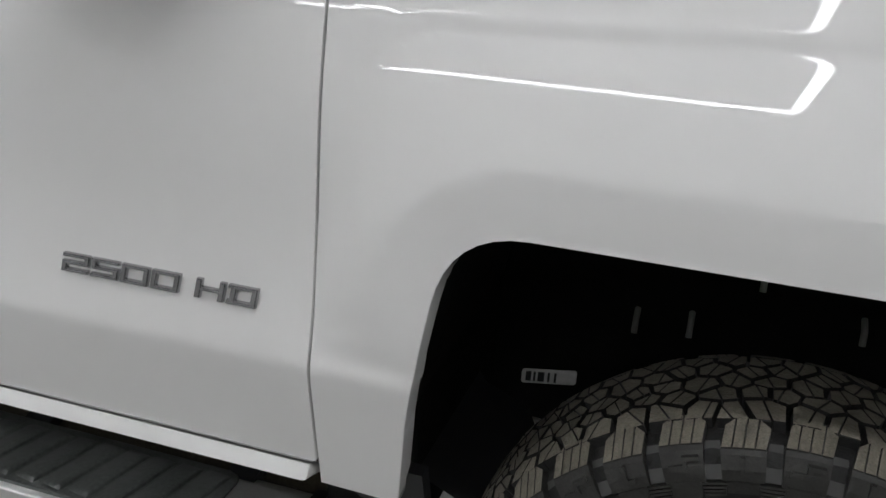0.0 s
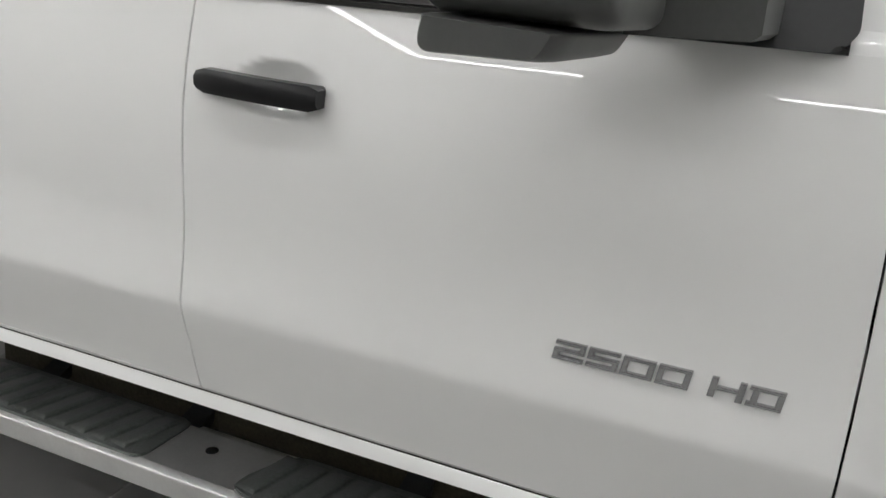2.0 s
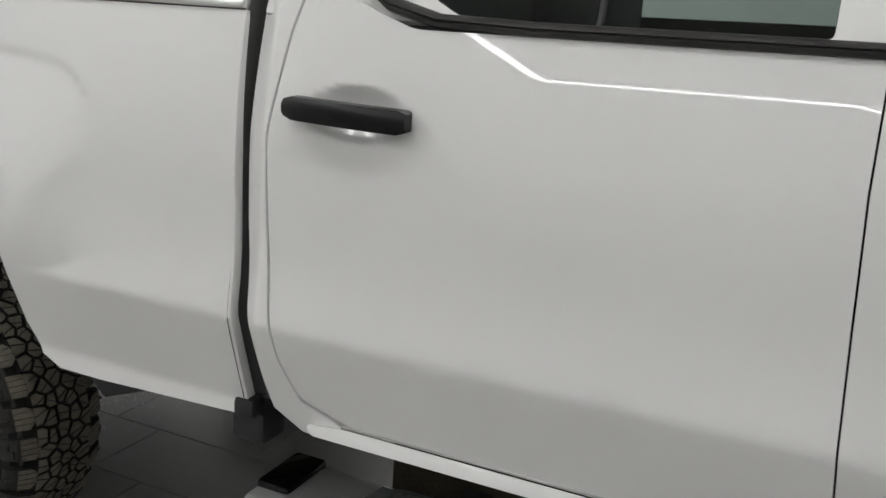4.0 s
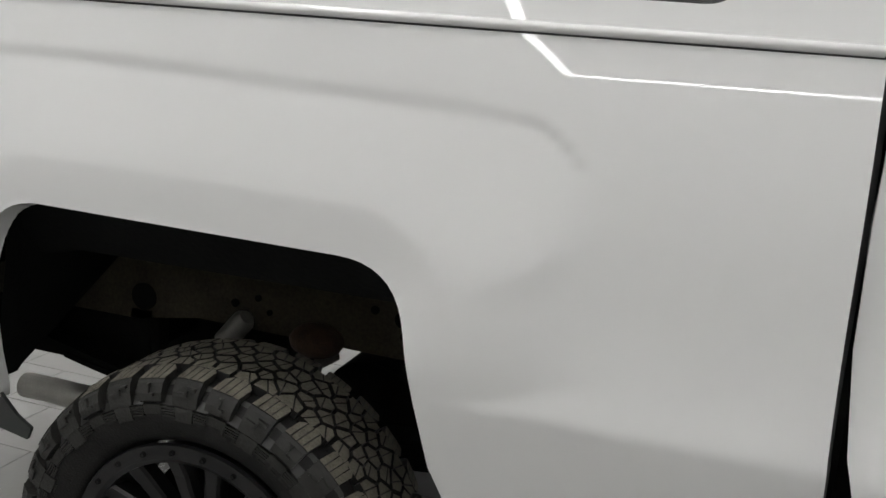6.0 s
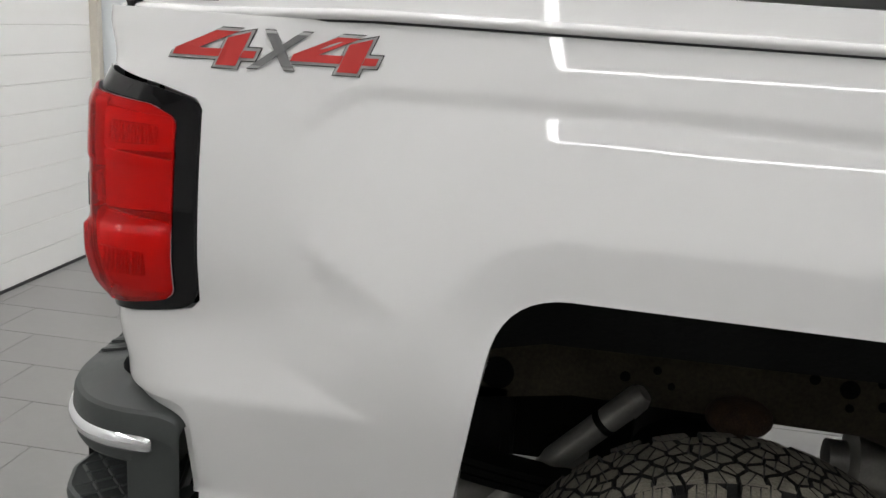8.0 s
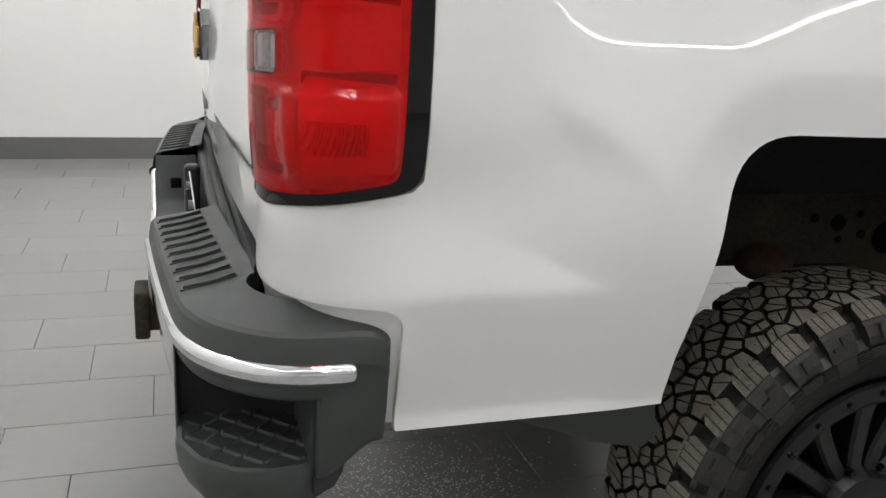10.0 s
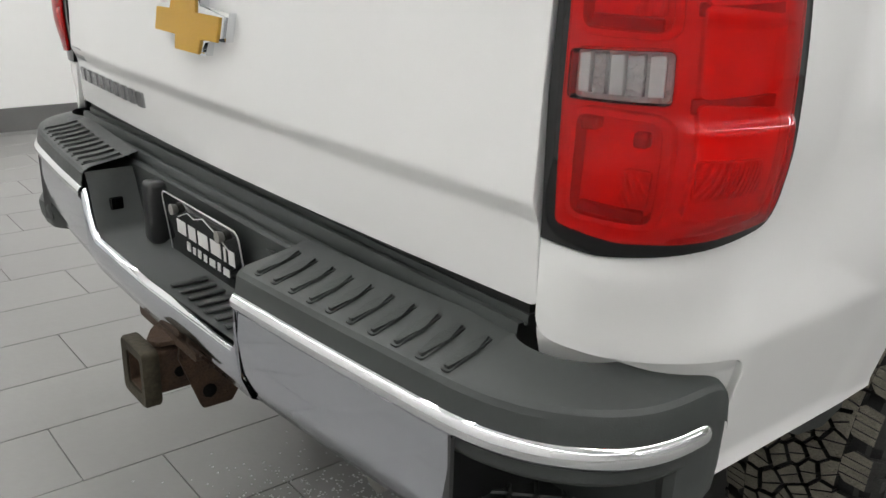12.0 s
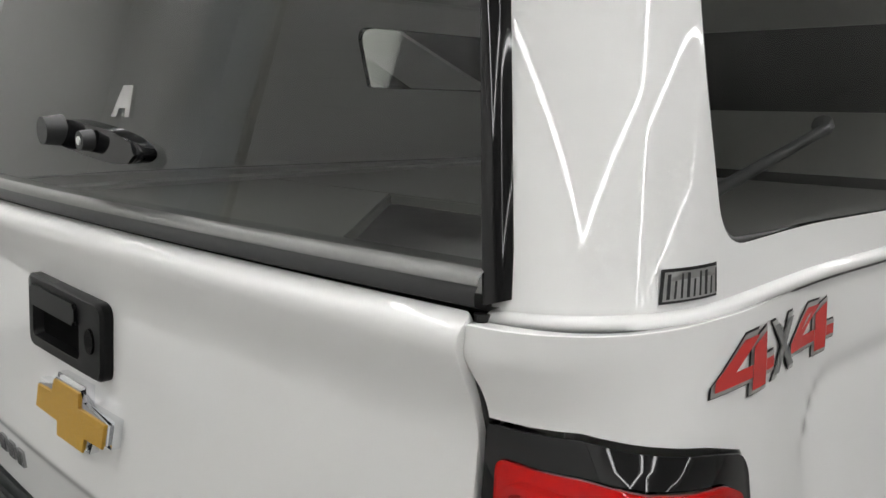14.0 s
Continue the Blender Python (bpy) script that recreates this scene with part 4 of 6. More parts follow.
lw = copy_thing(rw, Matrix.Translation((RX, 2 * YC - 0.1415, 0.408)) @ Matrix.Rotation(math.pi, 4, "Z"))
lw["label"] = "far rear wheel with a chunky all-terrain tyre"
lw.matrix_parent_inverse = TL
fw = next(o for o in bpy.data.objects if o.name == "front_wheel")
lf = copy_thing(fw, Matrix.Translation((FX, 2 * YC - 0.1525, 0.455)) @ Matrix.Rotation(math.pi, 4, "Z"))
lf["label"] = "far front wheel with a chunky all-terrain tyre"
lf.matrix_parent_inverse = TL

# frame rails with punched holes
for side in (0, 1):
    yo = 0.47 if side == 0 else 2 * YC - 0.47
    sg = 1 if side == 0 else -1
    bm = bmesh.new()
    rows = []
    for x, zb, zt in ((-4.2, 0.70, 0.84), (-3.8, 0.69, 0.84), (-3.45, 0.745, 0.945), (-2.9, 0.735, 0.945), (-2.6, 0.64, 0.86), (-2.2, 0.52, 0.70), (-0.1, 0.50, 0.66)):
        rows.append([(x, yo, zb), (x, yo, zt), (x, yo + sg * 0.08, zt), (x, yo + sg * 0.08, zb)])
    loft(bm, rows, close=True, caps=True)
    fr = tp("frame_rail", bm, FRAME_METAL, "dark rust-stained steel frame rail")
    if side == 0:
        for x, z, r in ((-3.602, 0.775, 0.034), (-3.35, 0.80, 0.010), (-3.29, 0.82, 0.008), (-3.26, 0.79, 0.007), (-3.00, 0.84, 0.010), (-2.935, 0.827, 0.018), (-2.88, 0.845, 0.008), (-2.87, 0.80, 0.010), (-2.93, 0.79, 0.008), (-2.80, 0.79, 0.036)):
            bm = bmesh.new()
            bmesh.ops.create_cone(bm, cap_ends=True, segments=20, radius1=r, radius2=r, depth=0.006, matrix=Matrix.Translation((x, yo - 0.001, z)) @ Matrix.Rotation(radians(90), 4, "X"))
            part("punched_hole", bm, DARK, fr)
        for x, z in ((-3.46, 0.915), (-2.90, 0.92)):
            bm = bmesh.new()
            bmesh.ops.create_cone(bm, cap_ends=True, segments=8, radius1=0.009, radius2=0.007, depth=0.014, matrix=Matrix.Translation((x, 0.30, z + 0.01)) @ Matrix.Rotation(radians(60), 4, "X"))
            tp("liner_bolt", bm, FRAME_METAL, "small liner bolt")
bm = bmesh.new()
tube(bm, [(RX, 0.2, 0.408), (RX, 0.8, 0.408), (RX, 0.86, 0.408), (RX, 1.1, 0.408), (RX, 1.18, 0.408), (RX, 1.75, 0.408)], [0.055, 0.055, 0.15, 0.15, 0.055, 0.055], 16)
tp("rear_axle", bm, DARK, "black rear axle", 40)
for side in (0, 1):
    bm = bmesh.new()
    yo = 0.40 if side == 0 else 2 * YC - 0.47
    for k in range(4):
        n = 14
        L = 0.75 - 0.13 * k
        rows = []
        for i in range(n + 1):
            a = -L + 2 * L * i / n
            z = 0.560 + 0.10 * (a / 0.75) ** 2 - 0.019 * k
            rows.append([(RX + a, yo, z), (RX + a, yo + 0.065, z), (RX + a, yo + 0.065, z + 0.013), (RX + a, yo, z + 0.013)])
        loft(bm, rows, close=True, caps=True)
    tp("leaf_spring", bm, DARK, "stack of dark leaf springs")
bm = bmesh.new()
tube(bm, [(-3.60, 0.52, 0.44), (-3.47, 0.485, 0.60)], 0.020, 14)
tube(bm, [(-3.49, 0.488, 0.575), (-3.475, 0.484, 0.592), (-3.32, 0.455, 0.765), (-3.31, 0.453, 0.776)], [0.020, 0.027, 0.027, 0.018], 18)
shock = tp("shock_absorber", bm, STEEL, "dull silver shock absorber", 40)
bm = bmesh.new()
tube(bm, [(-3.385, 0.468, 0.692), (-3.375, 0.466, 0.703)], 0.0285, 18)
part("shock_band", bm, DARK, shock, "black band round the shock absorber", 40).matrix_parent_inverse = Matrix()
bm = bmesh.new()
bmesh.ops.create_uvsphere(bm, u_segments=20, v_segments=12, radius=0.075, matrix=Matrix.Translation((-3.13, 0.45, 0.752)) @ Matrix.Diagonal((0.85, 0.7, 0.52, 1)))
tp("bump_stop", bm, RUST, "rusty rounded bump stop", True)
bm = bmesh.new()
tube(bm, [(-4.12, 0.62, 0.393), (-3.75, 0.60, 0.403), (-3.5, 0.64, 0.45), (-3.3, 0.9, 0.56)], 0.036, 18)
tp("tail_pipe", bm, STEEL, "steel tail pipe", True)
bm = bmesh.new()
tube(bm, [(-2.90, 0.66, 0.595), (-2.86, 0.66, 0.595), (-2.85, 0.66, 0.595), (-2.15, 0.66, 0.58), (-2.14, 0.66, 0.58), (-2.0, 0.66, 0.57)], [0.04, 0.04, 0.075, 0.075, 0.04, 0.04], 20)
tp("muffler", bm, STEEL, "dull steel muffler", 40)
bm = bmesh.new()
box(bm, (-1.9, 0.46, 0.40), (-0.2, 0.9, 0.60), 0.04)
tp("fuel_tank", bm, DARK, "dark underbody tank", 40)
# Added block in place of dark underbody parts; hides the bright floor.
bm = bmesh.new()
box(bm, (-3.84, 0.72, 0.46), (-3.30, 0.80, 0.93), 0.02)
tp("spare_carrier", bm, DARK, "black carrier under the bed", 40)
bm = bmesh.new()
box(bm, (-3.66, 0.47, 0.545), (-3.56, 0.52, 0.76), 0.02)
tp("spring_hanger", bm, DARK, "black spring hanger", 40)
bm = bmesh.new()
box(bm, (-4.16, 0.46, 0.575), (-3.58, 0.53, 0.72), 0.02)
tp("frame_end", bm, DARK, "dark rear end of the frame", 40)
bm = bmesh.new()
box(bm, (-4.14, 0.55, 0.60), (-3.62, 1.40, 0.70), 0.04)
tp("crossmember", bm, DARK, "dark crossmember under the bed", 40)
# splash guards behind and ahead of the rear wheel
bm = bmesh.new()
prism(bm, [(-3.84, 0.655), (-3.82, 0.676), (-3.73, 0.692), (-3.62, 0.692), (-3.60, 0.63), (-3.575, 0.60), (-3.60, 0.565), (-3.70, 0.59), (-3.76, 0.622), (-3.80, 0.636)],
      lambda a, b, d: Vector((a, 0.036 + (0.69 - b) * 0.4 + d, b)), 0.008)
tp("splash_flap", bm, GREY_PLASTIC, "small dark plastic flap behind the rear wheel")
bm = bmesh.new()
prism(bm, [(-2.70, 0.72), (-2.55, 0.665), (-2.38, 0.66), (-2.46, 0.60), (-2.60, 0.55), (-2.66, 0.60)], lambda a, b, d: Vector((a, 0.12 + d, b)), 0.02)
tp("splash_flap", bm, BLACK_PLASTIC, "black plastic flap ahead of the rear wheel")
bm = bmesh.new()
prism(bm, [(0.005, 0.665), (0.15, 0.665), (0.16, 0.60), (0.05, 0.60), (0.02, 0.63)], lambda a, b, d: Vector((a, 0.09 + d, b)), 0.03)
tp("splash_flap", bm, BLACK_PLASTIC, "black plastic flap behind the front wheel")


# ---- doors: handles, mouldings, glass ----
def handle(x0, parent, name="door_handle"):
    """A black pull handle over the scoop in the door."""
    h = new(name)
    h.parent = truck
    h.matrix_parent_inverse = TL
    h["label"] = "black pull handle"
    bm = bmesh.new()
    rows = []
    for t in np.linspace(0, 1, 15):
        x = x0 + 0.237 * t
        e = min(t, 1 - t)
        k = min(1.0, (e / 0.06)) ** 0.5 if e < 0.06 else 1.0
        k = max(k, 0.72)
        zc = 1.276 - 0.007 * t
        hh = 0.0205 * k
        y = float(CAB(1.275))
        out = y - 0.038 - 0.008 * math.sin(math.pi * t)
        rows.append([(x, out + 0.026, zc - hh * 0.9), (x, out + 0.006, zc - hh), (x, out, zc - hh * 0.55), (x, out - 0.001, zc + hh * 0.35), (x, out + 0.006, zc + hh * 0.95), (x, out + 0.026, zc + hh)])
    loft(bm, rows, close=True, caps=True)
    g = part("grip", bm, HANDLE_BLACK, h, "", 50, True)
    for a, b in ((0.0, 0.075), (0.177, 0.237)):
        bm = bmesh.new()
        box(bm, (x0 + a + 0.006, float(CAB(1.275)) - 0.025, 1.255), (x0 + b - 0.006, float(CAB(1.275)) + 0.012, 1.288), 0.008)
        part("foot", bm, HANDLE_BLACK, h, "", 40)
    return h


handle(-1.05, None)
handle(-2.012, None)

bm = bmesh.new()
rows = []
path = [(-0.08, 1.412), (-0.5, 1.413), (-1.0985, 1.4135), (-1.1, 1.4135), (-1.6, 1.416), (-1.76, 1.422), (-1.85, 1.445), (-1.92, 1.50)]
for x, z in path:
    y = float(CAB(min(z, 1.43)))
    rows.append([(x, y + 0.012, z - 0.004), (x, y - 0.006, z), (x, y - 0.009, z + 0.007), (x, y - 0.003, z + 0.0095), (x, y - 0.006, z + 0.012), (x, y + 0.002, z + 0.02), (x, y + 0.03, z + 0.022)])
loft(bm, rows)
tp("belt_moulding", bm, MOULD, "dark moulding below the door glass", 50)
bm = bmesh.new()
tube(bm, [(-1.0985, float(CAB(1.42)) - 0.0095, 1.409), (-1.0985, float(CAB(1.42)) - 0.0085, 1.423), (-1.0985, float(CAB(1.43)) + 0.0, 1.436)], 0.0018, 6)
tp("moulding_joint", bm, BLACK_DECAL)


def up_place(u, z):
    u, z = np.asarray(u, float), np.asarray(z, float)
    return np.stack([u, float(CAB(1.43)) + 0.012 + (z - 1.43) * 0.36, z], -1)


WF = rounded([(-0.985, 1.434), (-0.985, 1.86), (-0.55, 1.86), (-0.12, 1.50), (-0.12, 1.434)], [0.012, 0.04, 0.08, 0.05, 0.02])
WR = rounded([(-1.172, 1.434), (-1.72, 1.436), (-1.88, 1.52), (-1.90, 1.70), (-1.82, 1.86), (-1.172, 1.86)], [0.012, 0.12, 0.1, 0.08, 0.06, 0.04])
tskin("cab_frame", [(0.12, 1.43), (-0.3, 1.90), (-0.45, 1.96), (-2.05, 1.96), (-2.10, 1.90), (-2.105, 1.43)], up_place, PAINT, holes=(WF, WR),
      label="white upper cab with window openings", du=0.05, dz=0.05)
bm = bmesh.new()
y0, y1 = float(CAB(1.413)), float(CAB(1.43)) + 0.0145
loft(bm, [[(x, y0 + 0.0005, 1.4122), (x, y0 + 0.004, 1.420), (x, y0 + 0.009, 1.429), (x, y1 + 0.001, 1.442), (x, y1 + 0.03, 1.442), (x, y0 + 0.03, 1.4122)] for x in (-0.088, -0.06, -0.03, 0.0005)], close=True, caps=True)
tp("door_shoulder", bm, PAINT, "", 50)
bm = bmesh.new()
tube(bm, [Vector(up_place(np.array([-1.0985]), np.array([z]))[0]) + Vector((0, -0.0005, 0)) for z in (1.432, 1.9)], 0.0022, 6)
tp("pillar_joint", bm, BLACK_DECAL)
for nm, W in (("front_window", WF), ("rear_window", WR)):
    bm = bmesh.new()
    f = bm.faces.new([bm.verts.new(Vector(up_place(np.array([a]), np.array([b]))[0]) + Vector((0, 0.012, 0))) for a, b in W])
    f.normal_update()
    if f.normal.y > 0:
        f.normal_flip()
    g = tp(nm, bm, GLASS_DOOR, "tinted greenish door glass", normals=False)
    g.visible_shadow = False
# divider in the rear door glass
bm = bmesh.new()
for z0, z1 in ((1.43, 1.86),):
    a, b = up_place(np.array([-1.50, -1.50]), np.array([z0, z1]))
    tube(bm, [Vector(a) + Vector((0, 0.01, 0)), Vector(b) + Vector((0, 0.01, 0))], 0.006, 6)
tp("window_divider", bm, BLACK_PLASTIC)
bm = bmesh.new()
loft(bm, [[(x, y, z) for y, z in ((0.20, 1.955), (0.30, 2.02), (0.6, 2.045), (YC, 2.05), (2 * YC - 0.6, 2.045), (2 * YC - 0.30, 2.02), (2 * YC - 0.20, 1.955))] for x in (-0.45, -1.0, -2.06)])
tp("roof", bm, PAINT, "white cab roof", True)
bm = bmesh.new()
box(bm, (-2.10, 2 * YC - 0.10, 1.43), (0.1, 2 * YC - 0.06, 1.50))
box(bm, (-2.10, 2 * YC - 0.2, 1.88), (-0.3, 2 * YC - 0.16, 1.97))
box(bm, (-1.15, 2 * YC - 0.16, 1.45), (-1.02, 2 * YC - 0.10, 1.95))
box(bm, (-2.11, 0.2, 1.43), (-2.07, 2 * YC - 0.2, 1.96))
tp("far_cab_frame", bm, SEAT, "dark inner trim of the far cab side")
for k, x in enumerate((-0.95, -1.85)):
    for y in ((0.50, 1.48) if k == 0 else (0.45, 1.0, 1.5)):
        bm = bmesh.new()
        box(bm, (x - 0.14, y - 0.24, 1.0), (x + 0.03, y + 0.24, 1.62), 0.05, 3)
        box(bm, (x - 0.14, y - 0.12, 1.60), (x - 0.02, y + 0.12, 1.80), 0.04, 3)
        tp("seat", bm, SEAT, "dark cloth seat inside the cab", 40)
bm = bmesh.new()
box(bm, (-0.22, 0.25, 1.25), (0.2, 2 * YC - 0.25, 1.47), 0.06, 3)
tp("dashboard", bm, SEAT, "dark dashboard", 40)
bm = bmesh.new()
box(bm, (-0.245, 0.82, 1.44), (-0.225, 1.16, 1.60), 0.004)
tp("dash_screen", bm, SCREEN_MAT, "pale teal lit dashboard screen")

bm = bmesh.new()
loft(bm, [[(0.22, 0.12, 1.46), (-0.40, 0.24, 1.95)], [(0.30, YC, 1.47), (-0.36, YC, 2.03)], [(0.22, 2 * YC - 0.12, 1.46), (-0.40, 2 * YC - 0.24, 1.95)]])
tp("windshield", bm, GLASS_DOOR, "tinted windshield", True)

# mirror
mir = new("side_mirror")
mir.parent = truck
mir.matrix_parent_inverse = TL
mir["label"] = "dark grey towing mirror"
MIRROR_GREY = mat("mirror_plastic", (0.075, 0.077, 0.074), 0.45, var=0.15, scale=9, bump=0.06, bscale=500)


def mirror_shell(name, poly, label):
    bm = bmesh.new()
    cxm, czm = sum(p[0] for p in poly) / len(poly), sum(p[1] for p in poly) / len(poly)
    loft(bm, [[(cxm + (a - cxm) * k, y, czm + (b - czm) * k) for a, b in poly] for y, k in ((-0.42, 0.84), (-0.405, 0.95), (-0.37, 1.0), (-0.22, 1.0), (-0.16, 0.97), (-0.14, 0.9))], close=True, caps=True)
    return part(name, bm, MIRROR_GREY, mir, label, 45, True)


mirror_shell("housing", rounded([(-0.462, 1.429), (-0.268, 1.424), (-0.258, 1.78), (-0.46, 1.78)], [0.012, 0.02, 0.05, 0.05], 5), "dark grey mirror housing")
mirror_shell("lower_shell", rounded([(-0.468, 1.389), (-0.325, 1.391), (-0.308, 1.4205), (-0.462, 1.4275)], [0.026, 0.022, 0.004, 0.004], 5), "dark grey lower mirror shell")
bm = bmesh.new()
box(bm, (-0.395, -0.424, 1.462), (-0.315, -0.40, 1.482), 0.004)
part("turn_lamp", bm, AMBER, mir, "amber turn lamp strip")
bm = bmesh.new()
loft(bm, [[(-0.31, y, 1.418), (-0.175, y, 1.422), (-0.165, y, 1.43), (-0.165, y, 1.475), (-0.175, y, 1.482), (-0.31, y, 1.482)] for y in (-0.20, -0.08, 0.0, 0.06)], close=True, caps=True)
part("arm", bm, MIRROR_GREY, mir, "dark grey mirror arm", 40, True)
bm = bmesh.new()
prism(bm, rounded([(-0.27, 1.412), (-0.09, 1.412), (-0.072, 1.44), (-0.078, 1.52), (-0.16, 1.60), (-0.27, 1.60)], [0.01, 0.03, 0.02, 0.03, 0.03, 0.01]),
      lambda a, b, d: Vector((a, 0.045 + (b - 1.41) * 0.3 - d, b)), 0.035, 0.006)
part("base_plate", bm, BLACK_PLASTIC, mir, "black mirror base plate", 40, True)


# ---- raised badges, decals ----
SEG = {"2": [(0, 0, 1, .2), (0, .8, 1, 1), (0, .4, 1, .6), (.8, .5, 1, .9), (0, .1, .2, .5)], "5": [(0, 0, 1, .2), (0, .8, 1, 1), (0, .4, 1, .6), (0, .5, .2, .9), (.8, .1, 1, .5)],
       "0": [(0, 0, 1, .2), (0, .8, 1, 1), (0, .1, .2, .9), (.8, .1, 1, .9)], "H": [(0, 0, .2, 1), (.8, 0, 1, 1), (.1, .4, .9, .6)],
       "D": [(0, 0, 1, .2), (0, .8, 1, 1), (.1, .1, .3, .9), (.8, .1, 1, .9)]}
bd = new("model_badge")
bd.parent = truck
bd.matrix_parent_inverse = TL
bd["label"] = "raised dark chrome badge reading 2500 HD"
xx = -0.392
for ch in "2500 HD":
    if ch == " ":
        xx += 0.022
        continue
    bm = bmesh.new()
    for a, b, c, d in SEG[ch]:
        q = []
        for s, t in ((a, b), (c, b), (c, d), (a, d)):
            x, z = xx + 0.0465 * s + 0.004 * (t - 0.5), 0.944 + 0.028 * t
            q.append((x, z))
        prism(bm, q, lambda s, t, dd: Vector((s, float(cab_place(np.array([s]), np.array([t]))[0][1]) + 0.002 - dd, t)), 0.009, 0.0016)
    part("badge_letter", bm, BADGE, bd, "", 40, True)
    xx += 0.0505

FOUR = [[(0.0, 0.20), (0.0, 0.40), (0.40, 1.0), (0.66, 1.0), (0.28, 0.44), (0.56, 0.44), (0.56, 0.20)], [(0.56, -0.05), (0.80, -0.05), (0.80, 1.0), (0.56, 0.80)], [(0.80, 0.20), (0.96, 0.20), (0.96, 0.44), (0.80, 0.44)]]
EX = [[(0.0, 0.0), (0.26, 0.0), (1.0, 1.0), (0.74, 1.0)], [(0.74, 0.0), (1.0, 0.0), (0.26, 1.0), (0.0, 1.0)]]
GREY_DECAL = mat("grey_decal", (0.16, 0.16, 0.16), 0.4, coat=0.4)
dec = new("drive_decal")
dec.parent = truck
dec.matrix_parent_inverse = TL
dec["label"] = "red, silver and black 4x4 decal"


def sticker(polys, x0, z0, w, h, off, material, name, grow=0.0):
    bm = bmesh.new()
    for poly in polys:
        n = len(poly)
        cx = sum(p[0] for p in poly) / n
        cz = sum(p[1] for p in poly) / n
        pts = []
        for a, b in poly:
            x, z = x0 + a * w, z0 + b * h
            gx, gz = (x - (x0 + cx * w)), (z - (z0 + cz * h))
            x += grow * (1 if gx > 0 else -1)
            z += grow * (1 if gz > 0 else -1)
            pts.append((x + (z - z0) * 0.42, z))
        pts = resample(pts, 0.008)
        vs = [bm.verts.new(Vector(bed_place(np.array([a]), np.array([b]))[0]) + Vector((0, -off, 0))) for a, b in pts]
        try:
            bm.faces.new(vs)
        except ValueError:
            pass
    bmesh.ops.recalc_face_normals(bm, faces=bm.faces)
    for f in bm.faces:
        if f.normal.y > 0:
            f.normal_flip()
    return part(name, bm, material, dec)


for polys, x0, w, m in ((FOUR, -4.064, 0.126, RED_DECAL), (EX, -3.943, 0.060, GREY_DECAL), (FOUR, -3.892, 0.128, RED_DECAL)):
    sticker(polys, x0, 1.381, w, 0.046, 0.0014, BLACK_DECAL, "outline", 0.0050)
    sticker(polys, x0, 1.381, w, 0.046, 0.0028, SILVER_DECAL, "silver_border", 0.0036)
    sticker(polys, x0, 1.381, w, 0.046, 0.0042, m, "letter", -0.0004)


# ---- running board ----
rb = empty("running_board", "polished steel running board with black ribbed pads below the doors", "running board", (-1.1, 0.15, 0.40))
RBI = Matrix.Translation((1.1, -0.15, -0.40))


def rbp(name, bm, material, label="", smooth=False, parent=None):
    ob = part(name, bm, material, parent or rb, label, smooth, True)
    if parent is None:
        ob.matrix_parent_inverse = RBI
    return ob


bm = bmesh.new()
prof = rounded([(0.052, 0.402), (0.245, 0.402), (0.25, 0.458), (0.225, 0.463), (0.066, 0.463), (0.046, 0.456)], [0.008, 0.008, 0.006, 0.006, 0.006, 0.005], 4)
loft(bm, [[(x, y, z) for y, z in prof] for x in (-2.15, -0.06)], close=True, caps=True)
rbp("rail", bm, RAIL_STEEL, "polished steel rail", 40)
for x0, x1 in ((-1.965, -1.262), (-1.055, -0.24)):
    bm = bmesh.new()
    poly = rounded([(x0, 0.058), (x1, 0.058), (x1 - 0.005, 0.240), (x0 + 0.06, 0.240)], [0.05, 0.03, 0.03, 0.05], 5)
    prism(bm, poly, lambda a, b, d: Vector((a, b, 0.4615 + d)), 0.007, 0.003)
    pad = rbp("step_pad", bm, STEP_PLASTIC, "worn black ribbed step pad", 40)
    n = int((x1 - x0) / 0.058)
    for k in range(n):
        c = x0 + 0.06 + k * 0.058
        if c > x1 - 0.03:
            break
        bm = bmesh.new()
        m4 = Matrix.Translation((c, 0.150, 0.4675)) @ Matrix.Rotation(radians(-9), 4, "Z")
        rows = []
        for y, k2 in ((-0.080, 0.15), (-0.074, 0.85), (-0.066, 1.0), (0.060, 1.0), (0.070, 0.8), (0.076, 0.15)):
            rows.append([m4 @ Vector((x, y, z * k2)) for x, z in ((-0.0275, 0.0), (-0.020, 0.0025), (0.014, 0.0085), (0.0215, 0.0090), (0.0255, 0.0065), (0.0275, 0.0))])
        loft(bm, rows)
        part("rib", bm, STEP_PLASTIC, pad, "", 35, True)
for x in (-1.16,):
    bm = bmesh.new()
    bmesh.ops.create_cone(bm, cap_ends=True, segments=20, radius1=0.014, radius2=0.014, depth=0.002, matrix=Matrix.Translation((x, 0.165, 0.4638)))
    rbp("drain_hole", bm, BLACK_DECAL, "round black hole in the rail")
bm = bmesh.new()
box(bm, (-2.155, 0.10, 0.40), (-2.075, 0.252, 0.478), 0.008)
rbp("end_cap", bm, GLOSS_BLACK, "glossy black end cap", 40)
bm = bmesh.new()
box(bm, (-0.10, 0.05, 0.40), (-0.045, 0.252, 0.475), 0.01)
rbp("end_cap", bm, BLACK_PLASTIC, "black end cap", 40)
for x in (-1.72, -1.28, -0.72, -0.25):
    bm = bmesh.new()
    loft(bm, [[(x - 0.03, y, z), (x + 0.03, y, z), (x + 0.03, y, z + 0.03), (x - 0.03, y, z + 0.03)] for y, z in ((0.2, 0.42), (0.28, 0.45), (0.36, 0.56), (0.48, 0.58))], close=True, caps=True)
